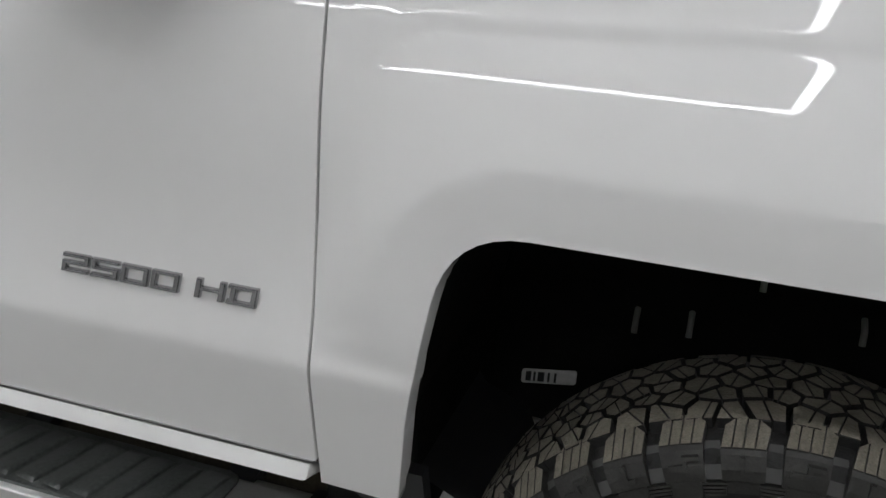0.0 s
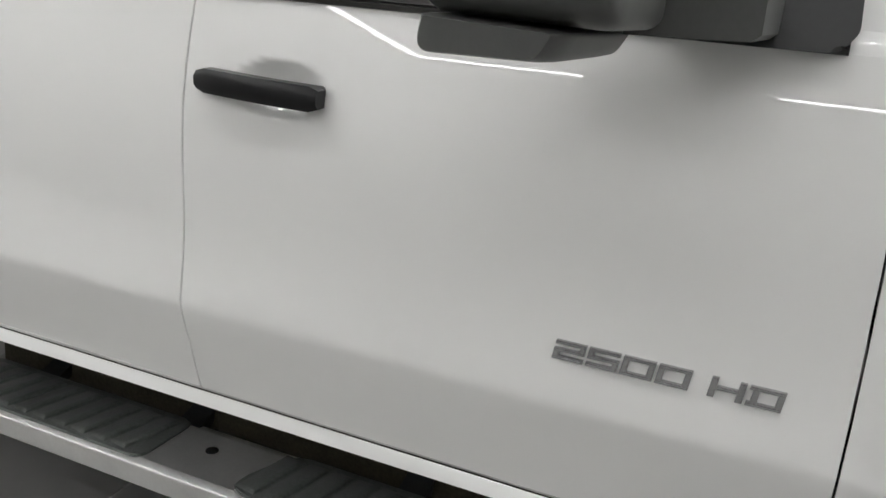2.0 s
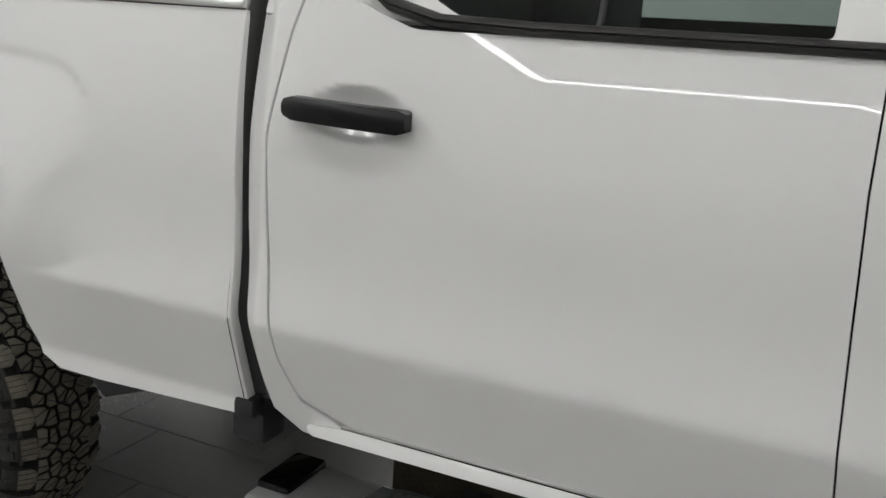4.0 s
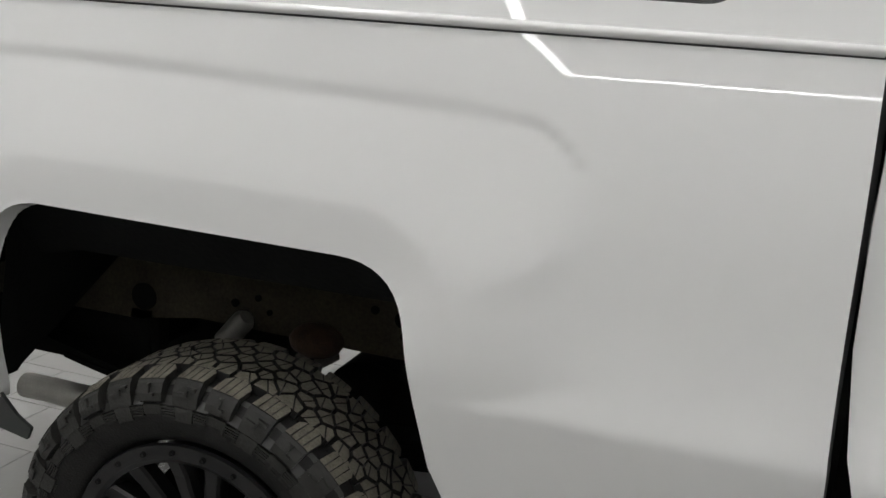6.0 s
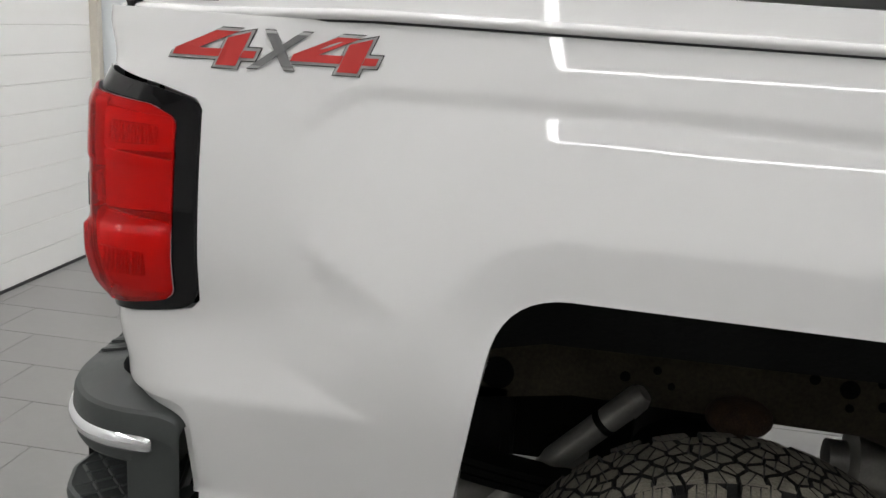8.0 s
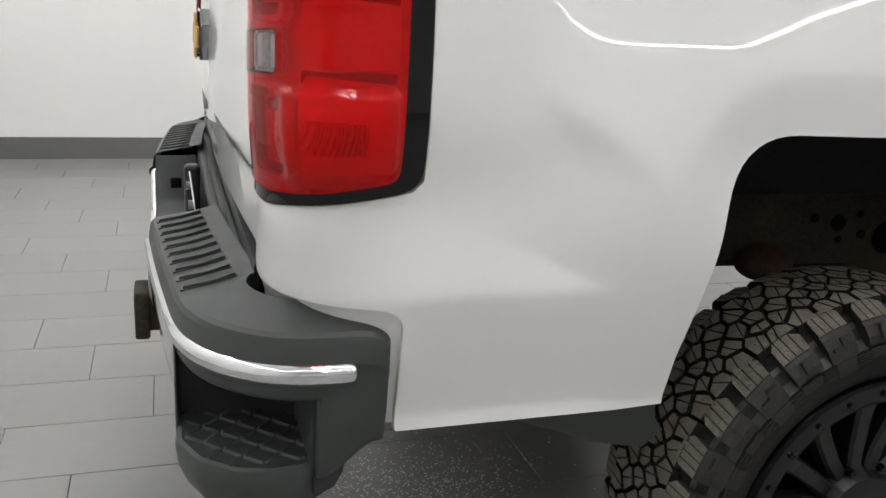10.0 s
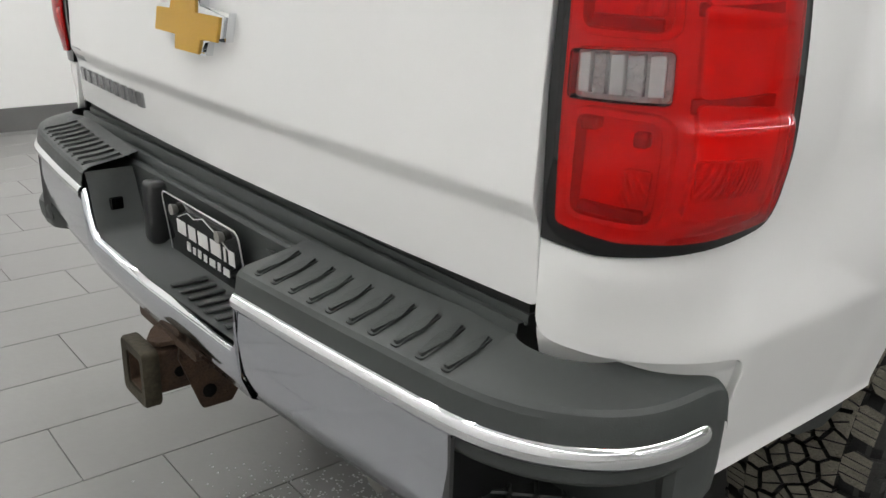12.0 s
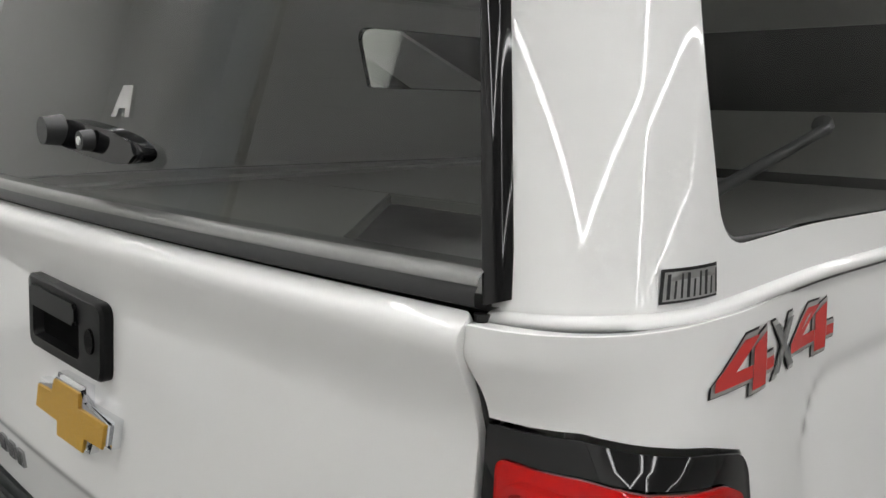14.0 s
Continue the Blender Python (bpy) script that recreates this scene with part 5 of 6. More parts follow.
    rbp("bracket", bm, BLACK_PLASTIC, "black steel bracket", 40)
    bm = bmesh.new()
    box(bm, (x - 0.11, 0.30, 0.545), (x - 0.05, 0.304, 0.575))
    rbp("sticker", bm, mat("grey_sticker", (0.32, 0.33, 0.33), 0.5, var=0.2, scale=50), "small grey sticker")

# ---- tailgate ----
tg = new("tailgate")
tg.parent = truck
tg.matrix_parent_inverse = TL
tg["label"] = "white tailgate with a black handle"
TGP = lean([(0.5, -3), (0.995, -3), (1.002, -26), (1.020, -26), (1.027, 3), (1.2, 1.5), (1.33, 2), (1.355, -12), (1.385, -22), (1.42, -20), (1.436, 0), (1.448, 35), (1.458, 62), (1.50, 70)], 1.2, 0.0)


def tg_place(y, z):
    y, z = np.asarray(y, float), np.asarray(z, float)
    bow = 0.026 * (1 - ((y - YC) / 0.85) ** 2)
    band = sstep(0.25, 0.40, y) * 0 + 1
    return np.stack([-4.207 - bow + TGP(z) * band, y, z], -1)


gapR, gapL = 0.1695, 2 * YC - 0.1695
# rear view runs from the far side to the near side, so u grows with -y
tg_u = lambda u, z: tg_place(-np.asarray(u, float), z)
tgl = rounded([(-gapL, 0.895), (-gapR, 0.895), (-gapR, 1.15), (-gapR + 0.003, 1.25), (-gapR + 0.0095, 1.35), (-gapR + 0.0095, 1.38), (-gapR + 0.008, 1.40), (-gapR + 0.006, 1.425), (-gapR + 0.008, 1.462), (-gapL, 1.462)], [0.012, 0.012, 0.1, 0.1, 0.03, 0.02, 0.02, 0.02, 0.01, 0.02])
tskin("tailgate_skin", tgl, tg_u, PAINT, parent=tg, label="white pressed tailgate skin", du=0.03, dz=0.004, hem=0.04)
bm = bmesh.new()
box(bm, (-4.17, gapR + 0.01, 0.90), (-4.13, gapL - 0.01, 1.45))
tp("tailgate_inner", bm, DARK)
# Black tubes added behind the tailgate gaps to give them their shade.
for yy in (gapR, gapL):
    s = -1 if yy == gapR else 1
    bm = bmesh.new()
    tube(bm, [(x, yy + s * q, z) for x, z, q in ((-4.188, 0.87, 0.003), (-4.188, 1.15, 0.003), (-4.188, 1.25, 0.006), (-4.188, 1.35, 0.0125), (-4.197, 1.385, 0.0125), (-4.208, 1.42, 0.009), (-4.204, 1.46, 0.011))], 0.008, 8)
    tp("gap_seal", bm, BLACK_DECAL, "black seal in the tailgate gap", True)


def tg_patch(name, poly, off, depth, material, parent, label="", bevel=0.0, smooth=False):
    """A raised shape on the tailgate; outline in (y, z)."""
    bm = bmesh.new()
    prism(bm, poly, lambda a, b, d: Vector((float(tg_place(np.array([a]), np.array([b]))[0][0]) - off - d, a, b)), depth, bevel)
    return part(name, bm, material, parent, label, smooth, True)


def tg_shift(name, poly, *a, **k):
    return tg_patch(name, [(p + 0.020, q - 0.005) for p, q in poly], *a, **k)


outer = rounded([(0.858, 1.232), (1.150, 1.236), (1.146, 1.362), (0.852, 1.352)], 0.022)
cavity = rounded([(0.938, 1.252), (1.132, 1.255), (1.128, 1.322), (0.936, 1.316)], 0.012)
bm = bmesh.new()
edge = lambda poly, off: [bm.verts.new(Vector((float(tg_place(np.array([a + 0.02]), np.array([b - 0.005]))[0][0]) - off, a + 0.02, b - 0.005))) for a, b in poly]
big = resample(outer, 0.01)
ring = [edge(big, -0.004), edge(big, 0.014), edge([(1.001 + (a - 1.001) * 0.97, 1.296 + (b - 1.296) * 0.94) for a, b in big], 0.019)]
for r0, r1 in zip(ring, ring[1:]):
    for k in range(len(r0)):
        bm.faces.new((r0[k - 1], r0[k], r1[k], r1[k - 1]))
rim_in = edge(resample(cavity, 0.008), 0.018)
rim_deep = edge([(1.033 + (a - 1.033) * 0.93, 1.287 + (b - 1.287) * 0.9) for a, b in resample(cavity, 0.008)], 0.0022)
for k in range(len(rim_in)):
    bm.faces.new((rim_in[k - 1], rim_in[k], rim_deep[k], rim_deep[k - 1]))
es = []
for loop in (ring[-1], rim_in):
    es += [e for k in range(len(loop)) for e in [next((e for e in loop[k].link_edges if loop[k - 1] in e.verts), None)] if e]
bmesh.ops.triangle_fill(bm, edges=es, use_beauty=True)
th = part("tailgate_handle", bm, LATCH_BLACK, tg, "black plastic handle with a deep finger scoop", 40, True)
# Shallow floor; its near-black colour gives the hollow its deep shade.
tg_shift("scoop", resample([(1.033 + (a - 1.033) * 0.99, 1.287 + (b - 1.287) * 0.99) for a, b in cavity], 0.02), 0.0012, 0.0012, SCOOP_SHADE, th, "deep black finger scoop")
tg_shift("pull", rounded([(0.940, 1.306), (1.126, 1.311), (1.122, 1.346), (0.938, 1.340)], 0.008), 0.010, 0.014, LATCH_BLACK, th, "", 0.004, 40)
tg_shift("lock", [(0.893 + 0.016 * math.cos(t), 1.292 + 0.02 * math.sin(t)) for t in np.linspace(0, 2 * math.pi, 20, endpoint=False)], 0.018, 0.004, GLOSS_BLACK, th, "round black lock", 0.001)

em = new("emblem")
em.parent = truck
em.matrix_parent_inverse = TL
em["label"] = "gold cross-shaped emblem with a chrome edge"
cross = [(1.126, 1.137), (1.112, 1.184), (1.044, 1.184), (1.033, 1.213), (0.924, 1.213), (0.928, 1.184), (0.826, 1.184), (0.840, 1.137), (0.908, 1.137), (0.918, 1.107), (1.028, 1.107), (1.022, 1.137)]
tg_shift("chrome_edge", cross, 0.0, 0.020, CHROME, em, "", 0.006, 40)
cc = (0.976, 1.158)
tg_shift("gold_face", [(cc[0] + 0.004 + (a - cc[0]) * 0.92, cc[1] - 0.004 + (b - cc[1]) * 0.88) for a, b in cross], 0.019, 0.004, GOLD, em, "", 0.001)
nb = new("name_badge")
nb.parent = truck
nb.matrix_parent_inverse = TL
nb["label"] = "row of nine raised dark chrome bars"
for k in range(9):
    y = 1.765 - k * 0.052
    z = 0.951
    w = 0.032
    tg_patch("bar", [(y, z), (y + 0.003, z + 0.031), (y - w + 0.003, z + 0.031), (y - w, z)], 0.0, 0.007, BADGE, nb, "", 0.0015)
tg_patch("dealer_sticker", rounded([(1.80, 1.000), (1.80, 1.030), (1.72, 1.030), (1.72, 1.0)], 0.002, 2), 0.0005, 0.0006, mat("sticker_grey", (0.22, 0.22, 0.22), 0.5, var=0.5, scale=120, fleck=0.5), tg, "small grey sticker in plain bars")

# ---- tail lamps ----
def lamp(mirror):
    lp = new("tail_lamp")
    lp.parent = truck
    lp.matrix_parent_inverse = TL
    lp["label"] = "red wrap-round tail lamp in a gloss black surround"

    def lift(h, ridge=0.0, ledge=1.0):
        def f(u, z):
            u, z = np.asarray(u, float), np.asarray(z, float)
            p = bed_place(u, z)
            a = np.clip((CX - u) / CR, 0, math.pi / 2)
            n = np.stack([-np.sin(a), -np.cos(a), 0 * a], -1)
            k = np.clip(1 - np.abs(u + 4.150) / 0.13, 0, 1)
            e = sstep(0.955, 1.10, z) * sstep(1.38, 1.31, z) * (1 + 0.10 * sstep(1.228, 1.238, z))
            s = np.clip((z - 0.985) / 0.03, 0, 1)
            step = ledge * ridge * 0.42 * sstep(-4.046, -4.062, u) * sstep(-4.175, -4.150, u) * sstep(1.146, 1.134, z) * sstep(1.0, 1.05, z)
            return p + n * (h + ridge * k * e + step)[:, None]
        return f

    red = rounded([(-4.049, 1.033), (-4.043, 1.301), (-4.075, 1.320), (-4.19, 1.340), (-4.260, 1.338), (-4.266, 1.15), (-4.266, 1.012), (-4.20, 1.006), (-4.12, 1.016)], [0.02, 0.02, 0.03, 0.08, 0.01, 0, 0.01, 0.06, 0.06])
    clear = rounded([(-4.172, 1.156), (-4.260, 1.150), (-4.259, 1.200), (-4.172, 1.207)], 0.006, 3)
    skin("surround", LAMP, lift(0.004, 0.024, 0.0), GLOSS_BLACK, lp, "gloss black lamp surround", 0.012, 0.012, 0.02, holes=[[(a, b) for a, b in red]], mirror=mirror)
    lens = skin("red_lens", red, lift(0.009, 0.031), LENS_RED, lp, "glossy red lens", 0.007, 0.005, 0.010, holes=[clear], mirror=mirror)
    def bowl_rim(u, z):
        d = np.exp(-edge_dist(np.asarray(u, float), np.asarray(z, float), red) / 0.008)[:, None]
        low, high = lift(-0.013, 0.018)(u, z), lift(0.006, 0.029)(u, z)
        return low + (high - low) * d

    skin("reflector", red, bowl_rim, REFLECTOR, lp, "bright reflector behind the lens", 0.006, 0.006, 0.0, mirror=mirror)
    # rear chambers: a raised bezel, a ribbed patch, dark lamp holders
    for z0, z1 in ((1.215, 1.318), (1.022, 1.143)):
        ring = rounded([(-4.168, z0), (-4.258, z0), (-4.256, z1), (-4.170, z1)], 0.018, 5)
        hole = rounded([(-4.174, z0 + 0.006), (-4.252, z0 + 0.006), (-4.250, z1 - 0.006), (-4.176, z1 - 0.006)], 0.014, 5)
        skin("bezel", ring, lift(0.003, 0.026), REFLECTOR, lp, "", 0.01, 0.01, 0.016, holes=[hole], mirror=mirror)
        skin("chamber_back", hole, lift(-0.022, 0.018), REFLECTOR, lp, "", 0.012, 0.012, 0.0, mirror=mirror)
        skin("facets", rounded([(-4.180, z0 + 0.022), (-4.205, z0 + 0.020), (-4.203, z0 + 0.062), (-4.180, z0 + 0.062)], 0.005, 3), lift(-0.006, 0.022), FACET, lp, "", 0.01, 0.01, 0.006, mirror=mirror)
        # dark strip in place of the shade at the chamber's foot
        skin("chamber_floor", rounded([(-4.182, z0 + 0.007), (-4.246, z0 + 0.009), (-4.244, z0 + 0.019), (-4.182, z0 + 0.018)], 0.003, 3), lift(-0.002, 0.024), CHAMBER_SHADE, lp, "", 0.01, 0.01, 0.006, mirror=mirror)
    # side chambers with steps between them
    for z0, z1 in ((1.252, 1.300), (1.165, 1.238), (1.040, 1.146)):
        skin("side_reflector", rounded([(-4.054, z0), (-4.150, z0 - 0.004), (-4.150, z1 + 0.010), (-4.054, z1)], 0.008, 4), lift(-0.004, 0.023), REFLECTOR, lp, "", 0.012, 0.012, 0.014, mirror=mirror)
    for z0, z1, u0, u1 in ((1.262, 1.288, -4.072, -4.135), (1.064, 1.100, -4.085, -4.148)):
        skin("facets", rounded([(u0, z0), (u1, z0 - 0.002), (u1, z1 + 0.003), (u0, z1)], 0.004, 3), lift(0.000, 0.024), FACET, lp, "", 0.01, 0.01, 0.006, mirror=mirror)
    # dark strips that put shade into the gaps between side chambers
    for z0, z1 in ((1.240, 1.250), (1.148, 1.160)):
        skin("chamber_gap", rounded([(-4.050, z0), (-4.155, z0 - 0.002), (-4.155, z1), (-4.050, z1)], 0.002, 2), lift(-0.008, 0.022), CHAMBER_SHADE, lp, "", 0.012, 0.006, 0.004, mirror=mirror)
    for u, z, wd, hg in ((-4.232, 1.290, 0.011, 0.009), (-4.184, 1.282, 0.005, 0.005), (-4.236, 1.128, 0.010, 0.007), (-4.190, 1.118, 0.008, 0.008)):
        bm = bmesh.new()
        c = Vector(lift(-0.004, 0.024)(np.array([u]), np.array([z]))[0])
        if mirror:
            c.y = 2 * YC - c.y
        box(bm, (-wd, -wd, -hg), (wd, wd, hg), 0.004, 3, Matrix.Translation(c) @ Matrix.Rotation(radians(20), 4, "Z"))
        part("bulb_holder", bm, BULB, lp, "", 40)
    skin("clear_lens", clear, lift(0.0102, 0.031), LENS_WATER, lens, "clear reversing lamp", 0.01, 0.008, 0.002, mirror=mirror)
    skin("reversing_reflector", clear, lift(-0.004, 0.024), FACET_CLEAR, lp, "", 0.01, 0.008, 0.004, mirror=mirror)
    # upright bright and dark facets behind the clear lens
    for k, m in enumerate((REFLECTOR, FACET_CLEAR, REFLECTOR, FACET_CLEAR, REFLECTOR)):
        u0 = -4.178 - 0.0158 * k
        skin("clear_facet", [(u0, 1.162 - 0.0009 * k), (u0 - 0.011, 1.161 - 0.0009 * k), (u0 - 0.011, 1.199 - 0.0010 * k), (u0, 1.201 - 0.0010 * k)], lift(0.001, 0.0265), m, lp, "", 0.006, 0.01, 0.008, mirror=mirror)
    return lp


lamp(False)
lamp(True)

# ---- rear bumper ----
bp = new("rear_bumper")
bp.parent = truck
bp.matrix_parent_inverse = TL
bp["label"] = "chrome rear bumper with dark grey step pads"
ends = [(-4.054, -0.012), (-4.060, -0.0145), (-4.072, -0.016), (-4.10, -0.017), (-4.17, -0.013), (-4.225, 0.008), (-4.27, 0.048), (-4.302, 0.10), (-4.322, 0.17), (-4.336, 0.30), (-4.350, 0.46), (-4.362, 0.635)]
# a smooth run through those corners
half = []
for k in range(len(ends) - 1):
    p0, p1, p2, p3 = (Vector(ends[min(max(k + q, 0), len(ends) - 1)]) for q in (-1, 0, 1, 2))
    for q in range(4):
        t = q / 4
        half.append(tuple(0.5 * (2 * p1 + (p2 - p0) * t + (2 * p0 - 5 * p1 + 4 * p2 - p3) * t * t + (3 * p1 - p0 - 3 * p2 + p3) * t ** 3)))
half.append(ends[-1])


def inner(x, y):
    """Where the top cover meets the body."""
    k = min(1.0, max(0.0, (y + 0.014) / 0.20))
    return (x + 0.02 * (1 - k) + 0.125 * k, y + 0.075 * (1 - k) ** 0.5 + 0.05 * k * (1 - k))


for sgn in (0, 1):
    fx = (lambda p: Vector(p)) if sgn == 0 else (lambda p: Vector((p[0], 2 * YC - p[1], p[2])))
    bm = bmesh.new()
    rows = []
    for x, y in half:
        ix, iy = inner(x, y)
        nx, ny = x - ix, y - iy
        e = min(1.0, max(0.0, (x + 4.098) / 0.044))
        dz = 0.026 * (1 - math.sqrt(1 - e * e))
        rows.append([fx((ix, iy, 0.80 - dz)), fx((ix, iy, 0.856 - dz)), fx((ix + nx * 0.25, iy + ny * 0.25, 0.847 - dz)), fx((ix + nx * 0.84, iy + ny * 0.84, 0.834 - dz)), fx((ix + nx * 0.92, iy + ny * 0.92, 0.829 - dz)), fx((ix + nx * 0.96, iy + ny * 0.96, 0.822 - dz)), fx((x, y, 0.793 - dz))])
    loft(bm, rows)
    cover = part("top_cover", bm, GREY_PLASTIC, bp, "dark grey moulded top cover", 20, True)
    # ribs of the step pad
    for k in range(10):
        y = 0.195 + k * 0.044
        x = float(np.interp(y, [q[1] for q in half if q[1] > 0.05], [q[0] for q in half if q[1] > 0.05]))
        bm = bmesh.new()
        pts = [(x + 0.014, y - 0.004), (x + 0.060, y + 0.002), (x + 0.096, y + 0.012), (x + 0.096, y + 0.026), (x + 0.058, y + 0.022), (x + 0.014, y + 0.012)]
        prism(bm, rounded(pts, 0.006, 3), lambda a, b, d: fx((a, b, 0.8285 + (a - x - 0.02) * 0.18 + d)), 0.0105, 0.004)
        part("pad_rib", bm, PAD_RIB, cover, "", 40, True)
    # bright bead
    bm = bmesh.new()
    rows = []
    bead = [(-4.0985, -0.017), (-4.101, -0.017), (-4.106, -0.017)] + [q for q in half if q[0] < -4.108]
    for x, y in bead:
        ix, iy = inner(x, y)
        d = Vector((x - ix, y - iy)).normalized()
        e = min(1.0, max(0.0, (x + 4.116) / 0.018))
        k = 0.55 + 0.45 * math.sqrt(1 - e * e)
        rows.append([fx((x + d.x * o, y + d.y * o, 0.7795 + (z - 0.7795) * k)) for o, z in ((-0.01, 0.796), (0.003, 0.794), (0.008 * k, 0.786), (0.008 * k, 0.776), (0.002, 0.766), (-0.01, 0.763))])
    loft(bm, rows)
    bm.faces.new([v for v in bm.verts][:6])
    part("chrome_bead", bm, CHROME, bp, "bright chrome bead", 60, True)
    # chrome face
    bm = bmesh.new()
    rows = []
    for x, y in [q for q in half if q[1] > 0.165]:
        rows.append([fx((x + 0.001, y, 0.772)), fx((x + 0.0, y, 0.72)), fx((x + 0.006, y, 0.66)), fx((x + 0.022, y, 0.615)), fx((x + 0.05, y, 0.592)), fx((x + 0.08, y, 0.585))])
    loft(bm, rows)
    part("chrome_face", bm, CHROME_FLOOR_TINT, bp, "smooth chrome rear face", 50, True)
    # plastic end with the corner step
    bm = bmesh.new()
    rows = []
    for x, y in [q for q in half if q[0] > -4.142] + [(-4.142, -0.0155), (-4.148, -0.011), (-4.150, 0.0)]:
        inx = 0.0 if x > -4.145 else 0.01
        foot = 0.668 - 0.048 * sstep(-4.062, -4.140, x)
        rows.append([fx((x, y + 0.004, 0.80)), fx((x, y + 0.004, 0.765)), fx((x - 0.001, y + 0.005 + inx, 0.72)), fx((x - 0.003, y + 0.008 + inx, foot + 0.018)), fx((x - 0.003, y + 0.014 + inx, foot + 0.005)), fx((x - 0.002, y + 0.030 + inx, foot)), fx((x, y + 0.085 + inx, foot + 0.004))])
    rows.append([p + (fx((0, 0.22, 0)) - fx((0, 0, 0))) for p in rows[-1]])
    loft(bm, rows)
    rows = []
    for x, y in [q for q in half if q[0] < -4.125 and q[1] < 0.30]:
        ix, iy = inner(x, y)
        d = Vector((ix - x, iy - y)).normalized()
        rows.append([fx((x + d.x * a, y + d.y * a, z)) for a, z in ((0.004, 0.768), (0.003, 0.750), (0.007, 0.743), (0.014, 0.741), (0.05, 0.745))])
    loft(bm, rows)
    part("end_cap", bm, GREY_PLASTIC, bp, "dark grey plastic bumper end", 50, True)
    bm = bmesh.new()
    loft(bm, [[fx(p) for p in ((-4.150, 0.0, z), (-4.150, 0.17, z), (-4.20, 0.195, z), (-4.316, 0.200, z), (-4.324, 0.168, z), (-4.3215, 0.164, z))] for z in (0.60, 0.765)])
    bm.faces.new([bm.verts.new(fx(p)) for p in ((-4.145, 0.0, 0.748), (-4.24, 0.04, 0.748), (-4.295, 0.11, 0.748), (-4.312, 0.245, 0.748), (-4.20, 0.235, 0.748), (-4.15, 0.19, 0.748))])
    part("step_recess", bm, BLACK_PLASTIC, bp, "black recess above the corner step", 40, True)
    bm = bmesh.new()
    shelf = rounded([(-4.098, 0.052), (-4.150, 0.010), (-4.20, 0.004), (-4.25, 0.016), (-4.297, 0.055), (-4.324, 0.12), (-4.320, 0.19), (-4.285, 0.24), (-4.14, 0.22), (-4.11, 0.12)], [0.008, 0.05, 0.05, 0.05, 0.05, 0.05, 0.03, 0.02, 0.02, 0.03], 5)
    rows = []
    for k, z in ((0.90, 0.636), (0.94, 0.640), (1.0, 0.638), (1.02, 0.628), (0.99, 0.60), (0.90, 0.575)):
        cx, cy = -4.21, 0.13
        rows.append([fx((cx + (a - cx) * k, cy + (b - cy) * k, z)) for a, b in shelf])
    loft(bm, rows, close=True, caps=True)
    st = part("corner_step", bm, GREY_PLASTIC, bp, "dark grey corner step with raised tread", 45, True)
    for i in range(9):
        for j in range(8):
            x, y = -4.100 - i * 0.025, 0.020 + j * 0.025
            if not inside(np.array([x]), np.array([y]), [(-4.21 + (a + 4.21) * 0.82, 0.13 + (b - 0.13) * 0.82) for a, b in shelf])[0]:
                continue
            bm = bmesh.new()
            m4 = Matrix.Translation(fx((x, y, 0.6358))) @ Matrix.Rotation(radians(47 if (i + j) % 2 else -43), 4, "Z")
            loft(bm, [[m4 @ Vector((s * 0.0165, -0.0042 * k, 0)), m4 @ Vector((s * 0.0165, -0.002 * k, 0.0040 * k)), m4 @ Vector((s * 0.0165, 0.002 * k, 0.0040 * k)), m4 @ Vector((s * 0.0165, 0.0042 * k, 0))] for s, k in ((-1, 0.25), (-0.8, 0.9), (0.8, 0.9), (1, 0.25))])
            part("tread_bar", bm, GREY_PLASTIC, st, "", False, True)
# lowered middle with the plate recess
bm = bmesh.new()
yA, yB = 0.635, 2 * YC - 0.635
rows = []
for y, top in ((yA, 0.79), (yA + 0.004, 0.72), (yA + 0.02, 0.702), (YC, 0.70), (yB - 0.07, 0.702), (yB - 0.045, 0.72), (yB - 0.012, 0.79), (yB, 0.795)):
    x = -4.362 - 0.008 * (1 - ((y - YC) / 0.36) ** 2)
    rows.append([(x, y, top - 0.006), (x - 0.003, y, top - 0.012), (x + 0.004, y, 0.65), (x + 0.02, y, 0.61), (x + 0.06, y, 0.588)])
loft(bm, rows)
part("chrome_middle", bm, CHROME_FLOOR_TINT, bp, "chrome middle face", 50, True)
bm = bmesh.new()
rows = []
for y, top in ((yA, 0.79), (yA + 0.004, 0.72), (yA + 0.02, 0.702), (YC, 0.70), (yB - 0.07, 0.702), (yB - 0.045, 0.72), (yB - 0.012, 0.79), (yB, 0.795)):
    x = -4.362 - 0.008 * (1 - ((y - YC) / 0.36) ** 2)
    rows.append([(x - 0.002, y, top - 0.009), (x + 0.004, y, top - 0.003), (x + 0.010, y, top - 0.001), (x + 0.012, y, top - 0.006)])
loft(bm, rows)
part("bright_edge", bm, CHROME, bp, "bright worn edge", 60, True)
bm = bmesh.new()
rows = []
for y, top in ((yA, 0.815), (yA + 0.006, 0.72), (yA + 0.022, 0.702), (YC, 0.70), (yB - 0.07, 0.702), (yB - 0.05, 0.72), (yB - 0.016, 0.80), (yB, 0.825)):
    x = -4.352 - 0.008 * (1 - ((y - YC) / 0.36) ** 2)
    rows.append([(x, y, top), (-4.262, y, top), (-4.252, y, max(top, 0.71))])
loft(bm, rows)
part("lower_step", bm, GREY_PLASTIC, bp, "dark grey lowered step", 50, True)
bm = bmesh.new()
